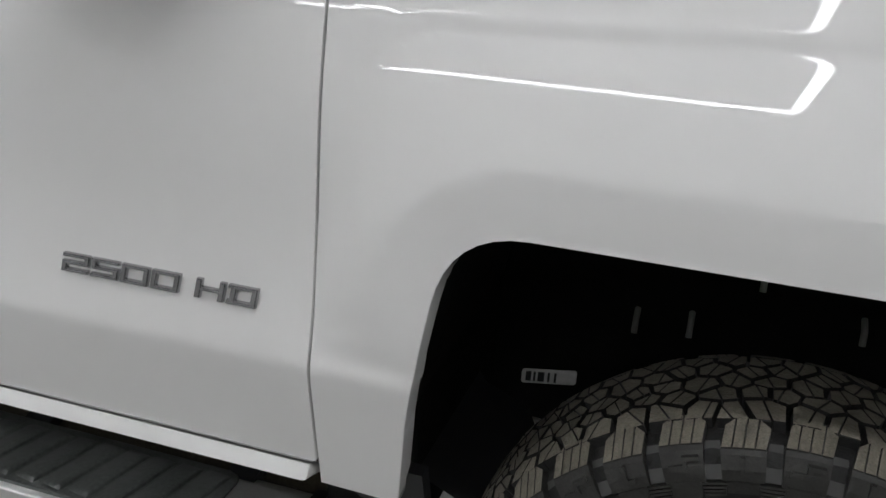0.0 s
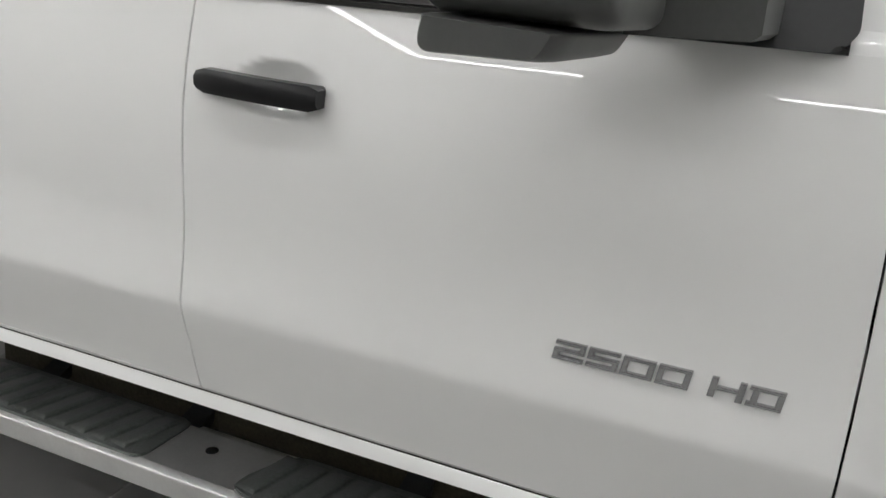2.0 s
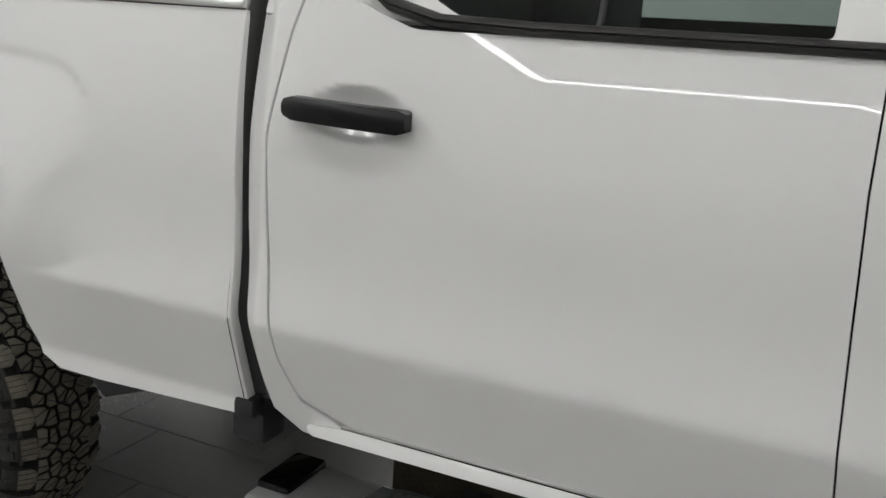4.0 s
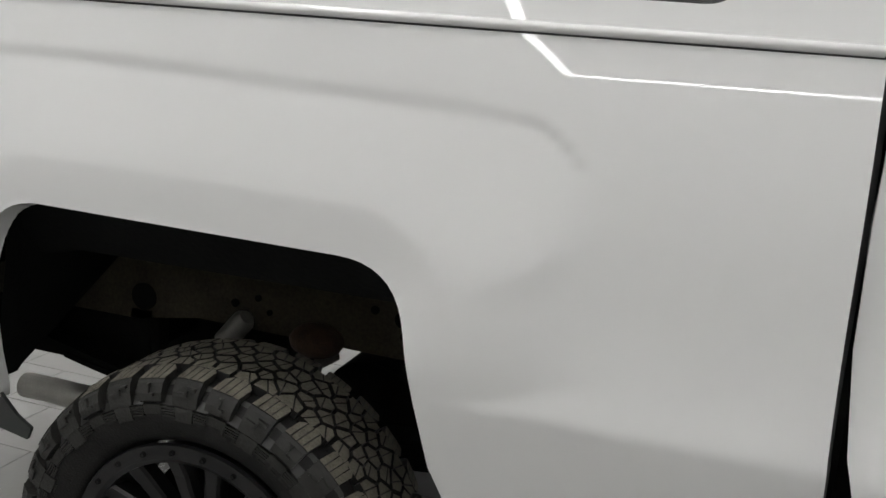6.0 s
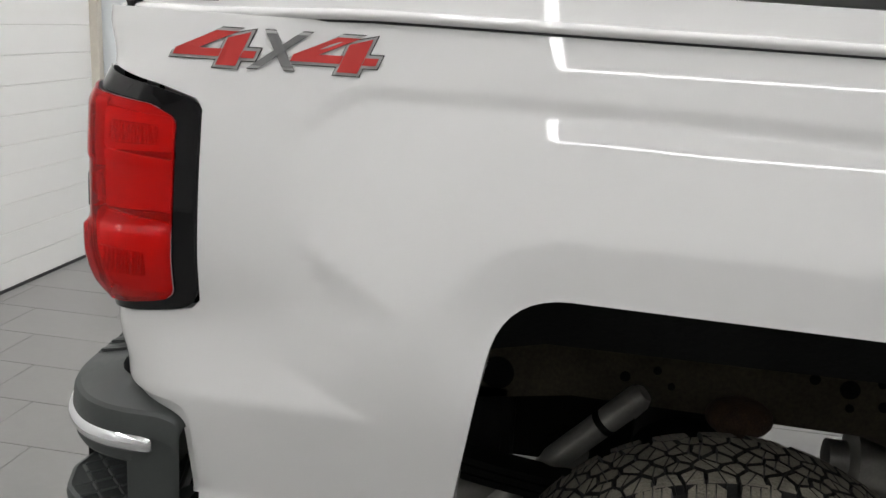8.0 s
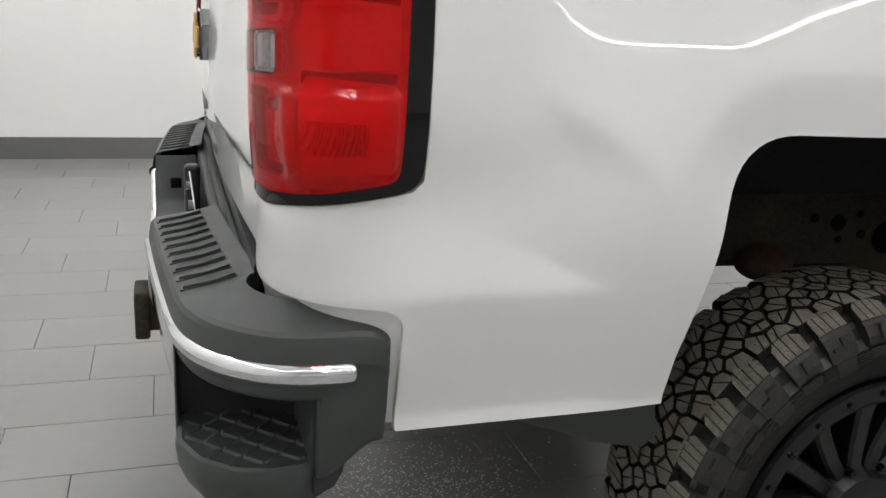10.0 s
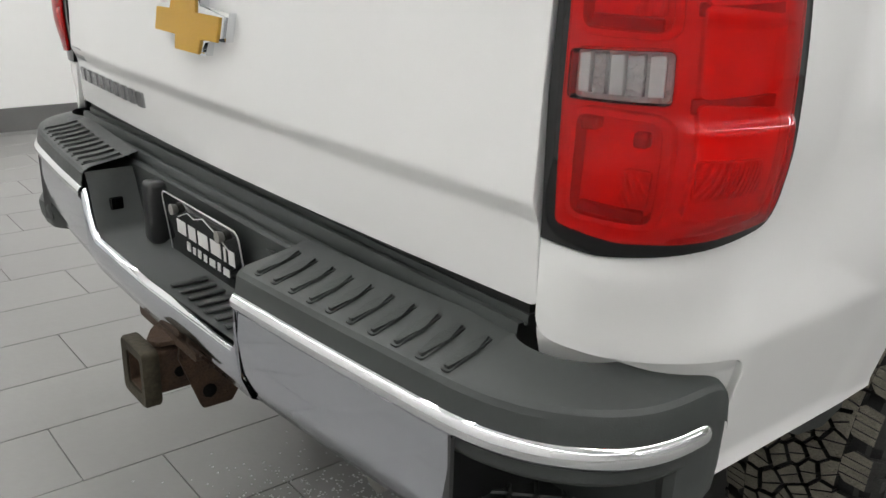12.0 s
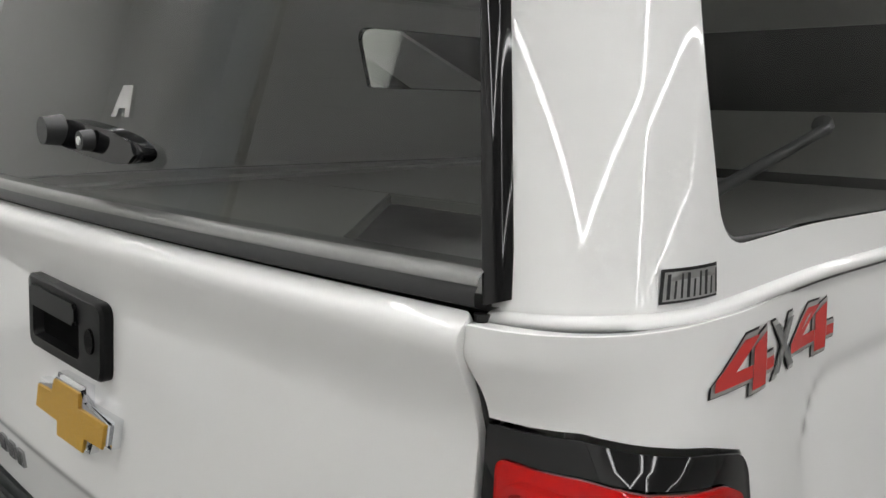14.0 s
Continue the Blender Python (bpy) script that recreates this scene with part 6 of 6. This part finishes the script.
loft(bm, [[(-4.250, y, 0.69), (-4.246, y, 0.828), (-4.242, y, 0.834), (-4.234, y, 0.834), (-4.232, y, 0.829), (-4.228, y, 0.829), (-4.226, y, 0.842), (-4.222, y, 0.848), (-4.214, y, 0.848), (-4.212, y, 0.842), (-4.210, y, 0.842), (-4.209, y, 0.864), (-4.207, y, 0.869), (-4.199, y, 0.869), (-4.197, y, 0.864), (-4.193, y, 0.864), (-4.191, y, 0.876), (-4.15, y, 0.877), (-4.15, y, 0.70)] for y in (0.188, YC, 2 * YC - 0.188)])
part("upper_trim", bm, GREY_PLASTIC, bp, "dark grey ribbed trim below the tailgate", 30, True)
# Black strip put where the slot below the tailgate lies in shade.
bm = bmesh.new()
box(bm, (-4.188, 0.19, 0.874), (-4.15, 2 * YC - 0.19, 0.893))
part("seal_strip", bm, BLACK_DECAL, bp, "black seal under the tailgate")
for k in range(8):
    y = yA + 0.045 + k * 0.036
    bm = bmesh.new()
    box(bm, (-0.034, -0.008, 0), (0.034, 0.008, 0.006), 0.003, 2, Matrix.Translation((-4.31, y, 0.702)))
    part("pad_rib", bm, PAD_RIB, bp, "", 40, True)
# sockets beside the plate
bm = bmesh.new()
box(bm, (-4.285, 1.165, 0.70), (-4.245, 1.215, 0.83), 0.012, 3)
part("tow_socket", bm, BLACK_PLASTIC, bp, "black trailer socket cover", 40, True)
bm = bmesh.new()
box(bm, (-4.318, yB - 0.040, 0.745), (-4.290, yB - 0.03, 0.772), 0.003)
part("switch", bm, GLOSS_BLACK, bp, "small black slot")
for y in (0.72,):
    bm = bmesh.new()
    bmesh.ops.create_cone(bm, cap_ends=True, segments=20, radius1=0.028, radius2=0.024, depth=0.012, matrix=Matrix.Translation((-4.255, y, 0.79)) @ Matrix.Rotation(radians(90), 4, "Y"))
    part("round_plug", bm, GREY_PLASTIC, bp, "round grey plug", 40, True)
# plate
pl = new("dealer_plate")
pl.parent = truck
pl.matrix_parent_inverse = TL
pl["label"] = "black dealer plate with white bars"
PM = Matrix.Translation((-4.262, 0.965, 0.752)) @ Matrix.Rotation(radians(-7), 4, "Y")
pp = lambda a, b, d: PM @ Vector((-d, -a, b))
bm = bmesh.new()
prism(bm, rounded([(-0.165, -0.075), (0.165, -0.075), (0.165, 0.075), (-0.165, 0.075)], 0.02), pp, 0.003, 0.001)
part("plate", bm, GLOSS_BLACK, pl, "", 40, True)
bm = bmesh.new()
fr0 = rounded([(-0.165, -0.075), (0.165, -0.075), (0.165, 0.075), (-0.165, 0.075)], 0.02)
pts = [pp(a, b, 0.003) for a, b in fr0]
tube(bm, pts + pts[:1], 0.0016, 6, False)
part("plate_rim", bm, SATIN_CHROME, pl, "thin bright rim", True, True)
for a, b, w, h in ((-0.115, 0.000, 0.046, 0.030), (-0.063, 0.000, 0.038, 0.030), (-0.02, 0.000, 0.048, 0.030), (0.034, 0.000, 0.048, 0.030), (0.088, 0.000, 0.014, 0.030), (0.107, 0.0, 0.03, 0.03),
                   (-0.085, -0.030, 0.022, 0.020), (-0.058, -0.030, 0.018, 0.016), (-0.035, -0.030, 0.020, 0.018), (-0.010, -0.030, 0.02, 0.016), (0.015, -0.030, 0.03, 0.016), (0.050, -0.03, 0.018, 0.018), (0.073, -0.03, 0.03, 0.016)):
    bm = bmesh.new()
    prism(bm, [(a, b), (a + w - 0.006, b), (a + w, b + h), (a + 0.006, b + h)], lambda p, q, d: pp(p, q, 0.0032 + d), 0.0008)
    part("print_bar", bm, WHITE_INK, pl)
bm = bmesh.new()
tube(bm, [pp(a, b, 0.0036) for a, b in ((-0.1, 0.035), (-0.05, 0.055), (-0.02, 0.05), (0.02, 0.062), (0.08, 0.045), (0.13, 0.02))], 0.0011, 5)
part("ridge_line", bm, WHITE_INK, pl)
for a in (-0.10, 0.10):
    bm = bmesh.new()
    bmesh.ops.create_cone(bm, cap_ends=True, segments=10, radius1=0.011, radius2=0.008, depth=0.014, matrix=Matrix.Translation(pp(a, 0.052, 0.008)) @ Matrix.Rotation(radians(90), 4, "Y"))
    part("plate_bolt", bm, STEEL, pl, "", 40, True)
bm = bmesh.new()
box(bm, (-4.275, 0.90, 0.668), (-4.268, 1.10, 0.682))
part("plate_lamp", bm, WHITE_INK, pl, "white strip under the plate")

# hitch receiver
ht = new("hitch_receiver")
ht.parent = truck
ht.matrix_parent_inverse = TL
ht["label"] = "rusty square tow receiver"
HM = Matrix.Translation((-4.40, 0.996, 0.525))
bm = bmesh.new()
o = rounded([(-0.046, -0.046), (0.046, -0.046), (0.046, 0.046), (-0.046, 0.046)], 0.012, 3)
i_ = rounded([(-0.032, -0.032), (0.032, -0.032), (0.032, 0.032), (-0.032, 0.032)], 0.006, 3)
rows = [[HM @ Vector((x, a, b)) for a, b in p] for x, p in ((0.30, i_), (0.0, i_), (0.0, [(a * 0.90, b * 0.90) for a, b in o]), (0.30, [(a * 0.90, b * 0.90) for a, b in o]))]
loft(bm, rows, close=True)
part("tube", bm, RUST, ht, "", 40, True)
ring = rounded([(-0.057, -0.057), (0.057, -0.057), (0.057, 0.057), (-0.057, 0.057)], 0.016, 4)
mouth = [(a * 0.60, b * 0.60) for a, b in ring]
bm = bmesh.new()
loft(bm, [[HM @ Vector((x, a, b)) for a, b in p] for x, p in ((0.02, mouth), (-0.004, mouth), (-0.006, [(a * 0.95, b * 0.95) for a, b in ring]), (-0.002, ring), (0.022, ring), (0.026, [(a * 0.95, b * 0.95) for a, b in ring]), (0.026, [(a * 0.7, b * 0.7) for a, b in ring]))], close=True)
part("collar", bm, FRAME_METAL, ht, "dark square collar round the tube's mouth", 40, True)
bm = bmesh.new()
prism(bm, rounded([(-4.365, 0.970), (-4.375, 1.00), (-4.355, 1.03), (-4.30, 1.075), (-4.19, 1.10), (-4.19, 0.89), (-4.30, 0.92)], 0.010, 3), lambda a, b, d: Vector((a, b, 0.572 + (a + 4.375) * 0.25 + d)), 0.008, 0.002)
part("top_plate", bm, RUST, ht, "rusty bent plate over the tube", 40, True)
bm = bmesh.new()
bmesh.ops.create_cone(bm, cap_ends=True, segments=16, radius1=0.010, radius2=0.010, depth=0.004, matrix=Matrix.Translation((-4.335, 0.948, 0.525)) @ Matrix.Rotation(radians(90), 4, "X"))
part("pin_hole", bm, DARK, ht)
bm = bmesh.new()
box(bm, (-4.26, 0.97, 0.50), (-4.10, 1.02, 0.55))
part("tube_shade", bm, DARK, ht)
for y in (0.935, 1.050):
    bm = bmesh.new()
    prism(bm, rounded([(-4.34, 0.555), (-4.30, 0.44), (-4.24, 0.44), (-4.20, 0.50), (-4.18, 0.62), (-4.33, 0.62)], 0.01, 3), lambda a, b, d: Vector((a, y + d, b)), 0.010, 0.002)
    pc = part("side_plate", bm, RUST, ht, "rusty chain plate", 40, True)
    for cx, cz, r in ((-4.285, 0.475, 0.014), (-4.24, 0.53, 0.009), (-4.30, 0.56, 0.008)):
        bm = bmesh.new()
        bmesh.ops.create_cone(bm, cap_ends=True, segments=16, radius1=r, radius2=r, depth=0.014, matrix=Matrix.Translation((cx, y + 0.005, cz)) @ Matrix.Rotation(radians(90), 4, "X"))
        part("plate_hole", bm, DARK, ht)
bm = bmesh.new()
box(bm, (-4.34, 0.86, 0.575), (-4.18, 1.13, 0.625), 0.01)
part("cross_plate", bm, RUST, ht, "", 40, True)
bm = bmesh.new()
tube(bm, [(-4.18, 0.25, 0.54), (-4.20, 1.0, 0.545), (-4.18, 1.73, 0.54)], 0.05, 8)
part("cross_tube", bm, DARK, ht, "dark cross tube under the bumper", 40, True)

# ---- cap over the bed ----
cap = empty("truck_cap", "white fibreglass cap with dark glass on the pickup bed", "truck cap", (-3.1, YC, 1.445))
CI = Matrix.Translation((3.1, -YC, -1.445))
QX, QR = -4.005, 0.195


def cap_place(u, z):
    u, z = np.asarray(u, float), np.asarray(z, float)
    lean_in = 0.22 * np.clip(z - 1.46, -0.02, 1)
    y = 0.046 + 0 * z
    a = np.clip((QX - u) / QR, 0, math.pi / 2)
    over = np.clip(QX - u - QR * math.pi / 2, 0, None)
    z = z + 0.0105 * np.clip(-2.14 - u, 0, 1.6) - 0.008 * sstep(-3.75, -4.05, u)
    px = np.clip(u, QX, None) - QR * np.sin(a) + y * np.sin(a) * 0.3 + (0.20 * sstep(-3.80, -3.98, u) + 0.125 * np.sin(2 * a)) * np.clip(z - 1.46, 0, 1)
    py = QR * (1 - np.cos(a)) + y * np.cos(a) + lean_in + over
    return np.stack([px, py, z], -1)


CW = rounded([(-3.985, 1.497), (-2.32, 1.488), (-2.34, 1.86), (-4.03, 1.86)], [0.05, 0.05, 0.08, 0.06], 8)
cap_line = [(-4.276, 1.434), (-2.139, 1.4325), (-2.139, 1.95), (-4.270, 1.95)]
CW_FAR = rounded([(-2.92, 1.675), (-2.32, 1.675), (-2.34, 1.86), (-3.00, 1.86)], [0.02, 0.02, 0.06, 0.04], 8)
for mir in (False, True):
    pane = CW_FAR if mir else CW
    sk = skin("cap_shell", cap_line, cap_place, PAINT_CAP, cap, "white cap side with a moulded lower bead", 0.02, 0.006, 0.02, holes=(pane,), mirror=mir)
    sk.matrix_parent_inverse = CI
    bm = bmesh.new()
    pts = [Vector(cap_place(np.array([a]), np.array([b]))[0]) + Vector((0, 0.007, 0)) for a, b in pane]
    if mir:
        pts = [Vector((p.x, 2 * YC - p.y, p.z)) for p in pts]
    bm.faces.new([bm.verts.new(p) for p in pts])
    for f in bm.faces:
        f.normal_update()
        if (f.normal.y > 0) != mir:
            f.normal_flip()
    g = part("side_window", bm, GLASS_SIDE, cap, "dark tinted side glass")
    g.matrix_parent_inverse = CI
    g.visible_shadow = False
    if mir:
        continue
    bm = bmesh.new()
    tube(bm, pts + pts[:1], 0.006, 6, False)
    part("window_seal", bm, BLACK_PLASTIC, cap, "black window seal", True, True).matrix_parent_inverse = CI
run = np.linspace(-2.139, -4.278, 150)
for mir in (False, True):
    bm = bmesh.new()
    rows = []
    for u in run:
        a = min(max((QX - u) / QR, 0), math.pi / 2)
        out = Vector((-math.sin(a), -math.cos(a), 0))
        base = Vector(cap_place(np.array([u]), np.array([1.4425]))[0])
        ring = [base + out * (0.0118 * math.cos(t) - 0.001) + Vector((0, 0, 0.0082 * math.sin(t))) for t in np.linspace(-1.6, 1.6, 13)]
        rows.append([Vector((p.x, 2 * YC - p.y, p.z)) for p in ring] if mir else ring)
    loft(bm, rows)
    part("cap_bead", bm, PAINT_CAP, cap, "white moulded bead along the foot of the cap", True, True).matrix_parent_inverse = CI
run = np.linspace(-2.139, -4.25, 90)
bm = bmesh.new()
tube(bm, [Vector(p) + Vector((0, -0.0005, 0)) for p in cap_place(run, np.full(90, 1.4335))], 0.0022, 6)
part("rail_seal", bm, BLACK_PLASTIC, cap, "thin black seal between cap and bed rail", True, True).matrix_parent_inverse = CI
bm = bmesh.new()
loft(bm, [[(x, y, z) for y, z in ((0.150, 1.945), (0.19, 2.0), (0.29, 2.04), (YC, 2.08), (2 * YC - 0.29, 2.04), (2 * YC - 0.19, 2.0), (2 * YC - 0.150, 1.945))] for x in (-4.095, -4.05, -3.0, -2.14)])
part("cap_roof", bm, PAINT_CAP, cap, "white cap roof", True, True).matrix_parent_inverse = CI


def rear_x(y, z):
    return -4.196 - 0.034 * (1 - ((y - YC) / 0.85) ** 2) + 0.20 * (z - 1.49)


GR, GL = 0.158, 2 * YC - 0.158
bm = bmesh.new()
ys = np.linspace(GR, GL, 25)


def draw_in(y, z):
    """The glass narrows upward with the leaning sides."""
    return YC + (y - YC) * (1 - 0.22 * (z - 1.49) / (YC - GR))


loft(bm, [[(rear_x(y, z), draw_in(y, z), z) for y in ys] for z in (1.93, 1.72, 1.496)])
for f in bm.faces:
    f.normal_update()
    if f.normal.x > 0:
        f.normal_flip()
rg = part("rear_glass", bm, GLASS_CAP, cap, "large dark tinted rear glass", True)
rg.matrix_parent_inverse = CI
rg.visible_shadow = False
for yy in (GR, GL):
    s = -1 if yy == GR else 1
    bm = bmesh.new()
    loft(bm, [[(rear_x(yy, z) + dx, draw_in(yy, z) + s * dy, z) for dx, dy in ((-0.005, -0.003), (-0.007, 0.002), (0.03, 0.004))] for z in (1.47, 1.7, 1.94)])
    part("glass_edge", bm, GLOSS_BLACK, cap, "black glass edge", True, True).matrix_parent_inverse = CI
bm = bmesh.new()
loft(bm, [[(rear_x(y, 1.49) + dx, y, z) for dx, z in ((0.03, 1.500), (-0.004, 1.499), (-0.012, 1.493), (-0.015, 1.486))] for y in ys])
part("sill_moulding", bm, SILL_METAL, cap, "dull dark metal moulding below the rear glass", 50, True).matrix_parent_inverse = CI
bm = bmesh.new()
loft(bm, [[(rear_x(y, 1.49) + dx, y, z) for dx, z in ((-0.013, 1.486), (-0.018, 1.478), (-0.017, 1.468), (0.0, 1.462), (0.05, 1.462))] for y in ys])
part("sill_lip", bm, BLACK_PLASTIC, cap, "black lip below the sill moulding", 50, True).matrix_parent_inverse = CI
# lock
lk = part("lock_handle", (lambda b: (prism(b, [(0.902 + 0.150 * math.copysign(abs(math.cos(t)) ** 0.7, math.cos(t)), 1.584 + 0.022 * math.sin(t) + 0.055 * 0) for t in np.linspace(0, 2 * math.pi, 28, endpoint=False)],
          lambda p, q, d: Vector((rear_x(p, q) - d, p, q + (p - 0.902) * 0.10)), 0.028, 0.008), b)[1])(bmesh.new()), GLOSS_BLACK, cap, "black rear glass latch", 40, True)
lk.matrix_parent_inverse = CI
for (yy, r, ln, m, nm) in ((1.00, 0.024, 0.03, BLACK_PLASTIC, "knob"), (0.890, 0.016, 0.018, BLACK_PLASTIC, "key_barrel"), (0.890, 0.007, 0.020, SATIN_CHROME, "key_face")):
    bm = bmesh.new()
    zz = 1.586 + (yy - 0.902) * 0.10
    bmesh.ops.create_cone(bm, cap_ends=True, segments=24, radius1=r, radius2=r * 0.85, depth=ln, matrix=Matrix.Translation((rear_x(yy, zz) - 0.028 - ln / 2, yy, zz)) @ Matrix.Rotation(radians(-90), 4, "Y"))
    part(nm, bm, m, lk, "", 40, True)
bm = bmesh.new()
prism(bm, [(0.895, 1.618), (0.868, 1.662), (0.838, 1.662), (0.838, 1.618), (0.852, 1.618), (0.852, 1.630), (0.872, 1.630), (0.878, 1.618)], lambda p, q, d: Vector((rear_x(p, q) - d - 0.001, p, q)), 0.002)
part("maker_mark", bm, SILVER_DECAL, cap, "small silver mark on the rear glass").matrix_parent_inverse = CI
# maker badge on the corner
cb = new("cap_badge")
cb.parent = cap
cb.matrix_parent_inverse = CI
cb["label"] = "small silver badge with a black edge"


def cap_patch(name, poly, off, material, parent):
    bm = bmesh.new()
    vs = [bm.verts.new(Vector(cap_place(np.array([a]), np.array([b]))[0]) + Vector((-0.0, -off, 0))) for a, b in resample(poly, 0.01)]
    bm.faces.new(vs)
    for f in bm.faces:
        f.normal_update()
        if f.normal.y > 0:
            f.normal_flip()
    return part(name, bm, material, parent)


cap_patch("badge_edge", [(-4.092, 1.4575), (-4.006, 1.4575), (-4.003, 1.4875), (-4.089, 1.4875)], 0.002, BLACK_DECAL, cb)
cap_patch("badge_plate", [(-4.089, 1.460), (-4.009, 1.460), (-4.006, 1.485), (-4.086, 1.485)], 0.0035, SILVER_DECAL, cb)
for k in range(3):
    x = -4.086 + k * 0.0268
    for a, b, top in ((0.0, 0.0045, 0.0), (0.0095, 0.0125, 0.006), (0.0185, 0.0215, 0.0)):
        cap_patch("badge_bar", [(x + a, 1.4620), (x + b, 1.4620), (x + b + 0.002, 1.4835 - top), (x + a + 0.002, 1.4835 - top)], 0.0050, BLACK_DECAL, cb)
# strut seen through the side glass
bm = bmesh.new()
tube(bm, [(-3.94, 0.10, 1.552), (-3.92, 0.095, 1.556), (-3.68, 0.09, 1.614), (-3.66, 0.10, 1.618)], [0.012, 0.007, 0.007, 0.014], 8)
part("window_strut", bm, BLACK_PLASTIC, cap, "black window strut inside the glass", True, True).matrix_parent_inverse = CI
# lining
bm = bmesh.new()
box(bm, (-4.02, 0.2, 1.955), (-2.2, 2 * YC - 0.2, 1.975))
part("headliner", bm, GREY_LINING, cap, "grey carpeted cap headliner").matrix_parent_inverse = CI
bm = bmesh.new()
box(bm, (-2.20, 0.12, 1.44), (-2.17, 2 * YC - 0.12, 1.62))
box(bm, (-2.20, 0.19, 1.86), (-2.17, 2 * YC - 0.19, 1.96))
part("front_panel", bm, GREY_LINING, cap, "grey front panel of the cap").matrix_parent_inverse = CI
bm = bmesh.new()
box(bm, (-4.12, 0.2, 0.972), (-2.2, 2 * YC - 0.2, 0.985))
tp("bed_floor", bm, BED_BLACK, "black bed floor")
for y0, y1 in ((0.12, 0.20), (2 * YC - 0.20, 2 * YC - 0.12)):
    bm = bmesh.new()
    box(bm, (-4.13, y0, 1.125), (-2.2, y1, 1.43))
    tp("bed_wall", bm, GREY_LINING, "grey inner bed wall")
cov = empty("cargo_cover", "flat grey cargo cover with an open corner compartment", "cover", (-3.2, YC, 1.0))
CV = Matrix.Translation((3.2, -YC, -1.0))
bm = bmesh.new()
prism(bm, [(-3.36, 1.78), (-2.3, 1.78), (-2.3, 0.21), (-3.36, 0.21)], lambda a, b, d: Vector((a, b, 1.395 + d)), 0.025, 0.004)
prism(bm, [(-3.361, 1.26), (-3.361, 1.78), (-4.09, 1.78), (-4.09, 0.62), (-3.87, 0.79)], lambda a, b, d: Vector((a, b, 1.395 + d)), 0.025, 0.004)
part("lid_panel", bm, COVER_GREY, cov, "smooth grey lid", False, True).matrix_parent_inverse = CV
bm = bmesh.new()
box(bm, (-4.09, 0.21, 0.985), (-2.3, 1.78, 1.31))
part("base_box", bm, GREY_LINING, cov, "grey box below the lid", False, True).matrix_parent_inverse = CV
bm = bmesh.new()
for k in range(4):
    box(bm, (-4.0 + 0.002 * k, 0.30 + 0.085 * k, 1.31), (-3.93, 0.36 + 0.085 * k, 1.313))
part("lettering_bar", bm, BLACK_DECAL, cov, "black bars in the compartment", False, True).matrix_parent_inverse = CV

# ---- floor tiles ----
fl = bpy.data.objects["floor"]
TW, TH = 0.61, 0.305


def tile_mesh():
    bm = bmesh.new()
    w, h = TW / 2 - 0.0015, TH / 2 - 0.0015
    r = [[(-w, -h, -0.004), (w, -h, -0.004), (w, h, -0.004), (-w, h, -0.004)], [(-w, -h, -0.001), (w, -h, -0.001), (w, h, -0.001), (-w, h, -0.001)],
         [(-w + 0.001, -h + 0.001, 0), (w - 0.001, -h + 0.001, 0), (w - 0.001, h - 0.001, 0), (-w + 0.001, h - 0.001, 0)]]
    rows = loft(bm, r, close=True)
    bm.faces.new(rows[-1])
    bmesh.ops.recalc_face_normals(bm, faces=bm.faces)
    me = bpy.data.meshes.new("floor_tile")
    bm.to_mesh(me)
    bm.free()
    me.materials.append(TILE)
    return me


tm = tile_mesh()
far_v, far_f = [], []
for r in range(-34, 15):
    y = 1.51 + TH / 2 + r * TH
    off = -4.39 - 0.2033 * r
    k0 = math.floor((X0 - off) / TW)
    for k in range(k0, k0 + 28):
        x = off + (k + 0.5) * TW
        if x - TW / 2 > X1 or y - TH / 2 > Y1 or y + TH / 2 < Y0:
            continue
        if -6.6 < x < -1.3 and -0.75 < y < 5.9 and x - TW / 2 > X0 - 0.6:
            ob = new("tile", tm)
            ob.parent = fl
            ob.location = (x, y, 0)
        else:
            n = len(far_v)
            w, h = TW / 2 - 0.0015, TH / 2 - 0.0015
            far_v += [(x - w, y - h, 0), (x + w, y - h, 0), (x + w, y + h, 0), (x - w, y + h, 0), (x - w, y - h, -0.004), (x + w, y - h, -0.004), (x + w, y + h, -0.004), (x - w, y + h, -0.004)]
            far_f += [(n, n + 1, n + 2, n + 3), (n, n + 4, n + 5, n + 1), (n + 1, n + 5, n + 6, n + 2), (n + 2, n + 6, n + 7, n + 3), (n + 3, n + 7, n + 4, n)]
me = bpy.data.meshes.new("far_tiles")
me.from_pydata(far_v, [], far_f)
me.materials.append(TILE)
ft = new("far_tiles", me)
ft.parent = fl
ft["kind"] = "stuff"

# melting slush and wet grit on the tiles under the rear corner
rng = random.Random(5)
cv, cf = [], []
for k in range(2200):
    if k % 3 == 0:
        x, y = rng.gauss(-4.02, 0.09), rng.gauss(0.98, 0.16)
    else:
        x, y = rng.gauss(-3.70, 0.15), rng.gauss(0.90, 0.15)
    if x < -4.5 or y < 0.2:
        continue
    r = rng.uniform(0.0014, 0.0042)
    n = len(cv)
    for j in range(5):
        t = 2 * math.pi * j / 5 + rng.uniform(-0.3, 0.3)
        cv.append((x + r * math.cos(t) * rng.uniform(0.6, 1.2), y + r * math.sin(t), 0.0002))
    cv.append((x, y, 0.0002 + r * 0.7))
    cf += [(n + j, n + (j + 1) % 5, n + 5) for j in range(5)]
me = bpy.data.meshes.new("slush_crumbs")
me.from_pydata(cv, [], cf)
me.materials.append(mat("slush", (0.72, 0.73, 0.74), 0.12, var=0.1, scale=40))
tagged(new("slush_crumbs", me), "scattered wet slush crumbs on grey tiles under the bumper", "slush", kind="stuff")
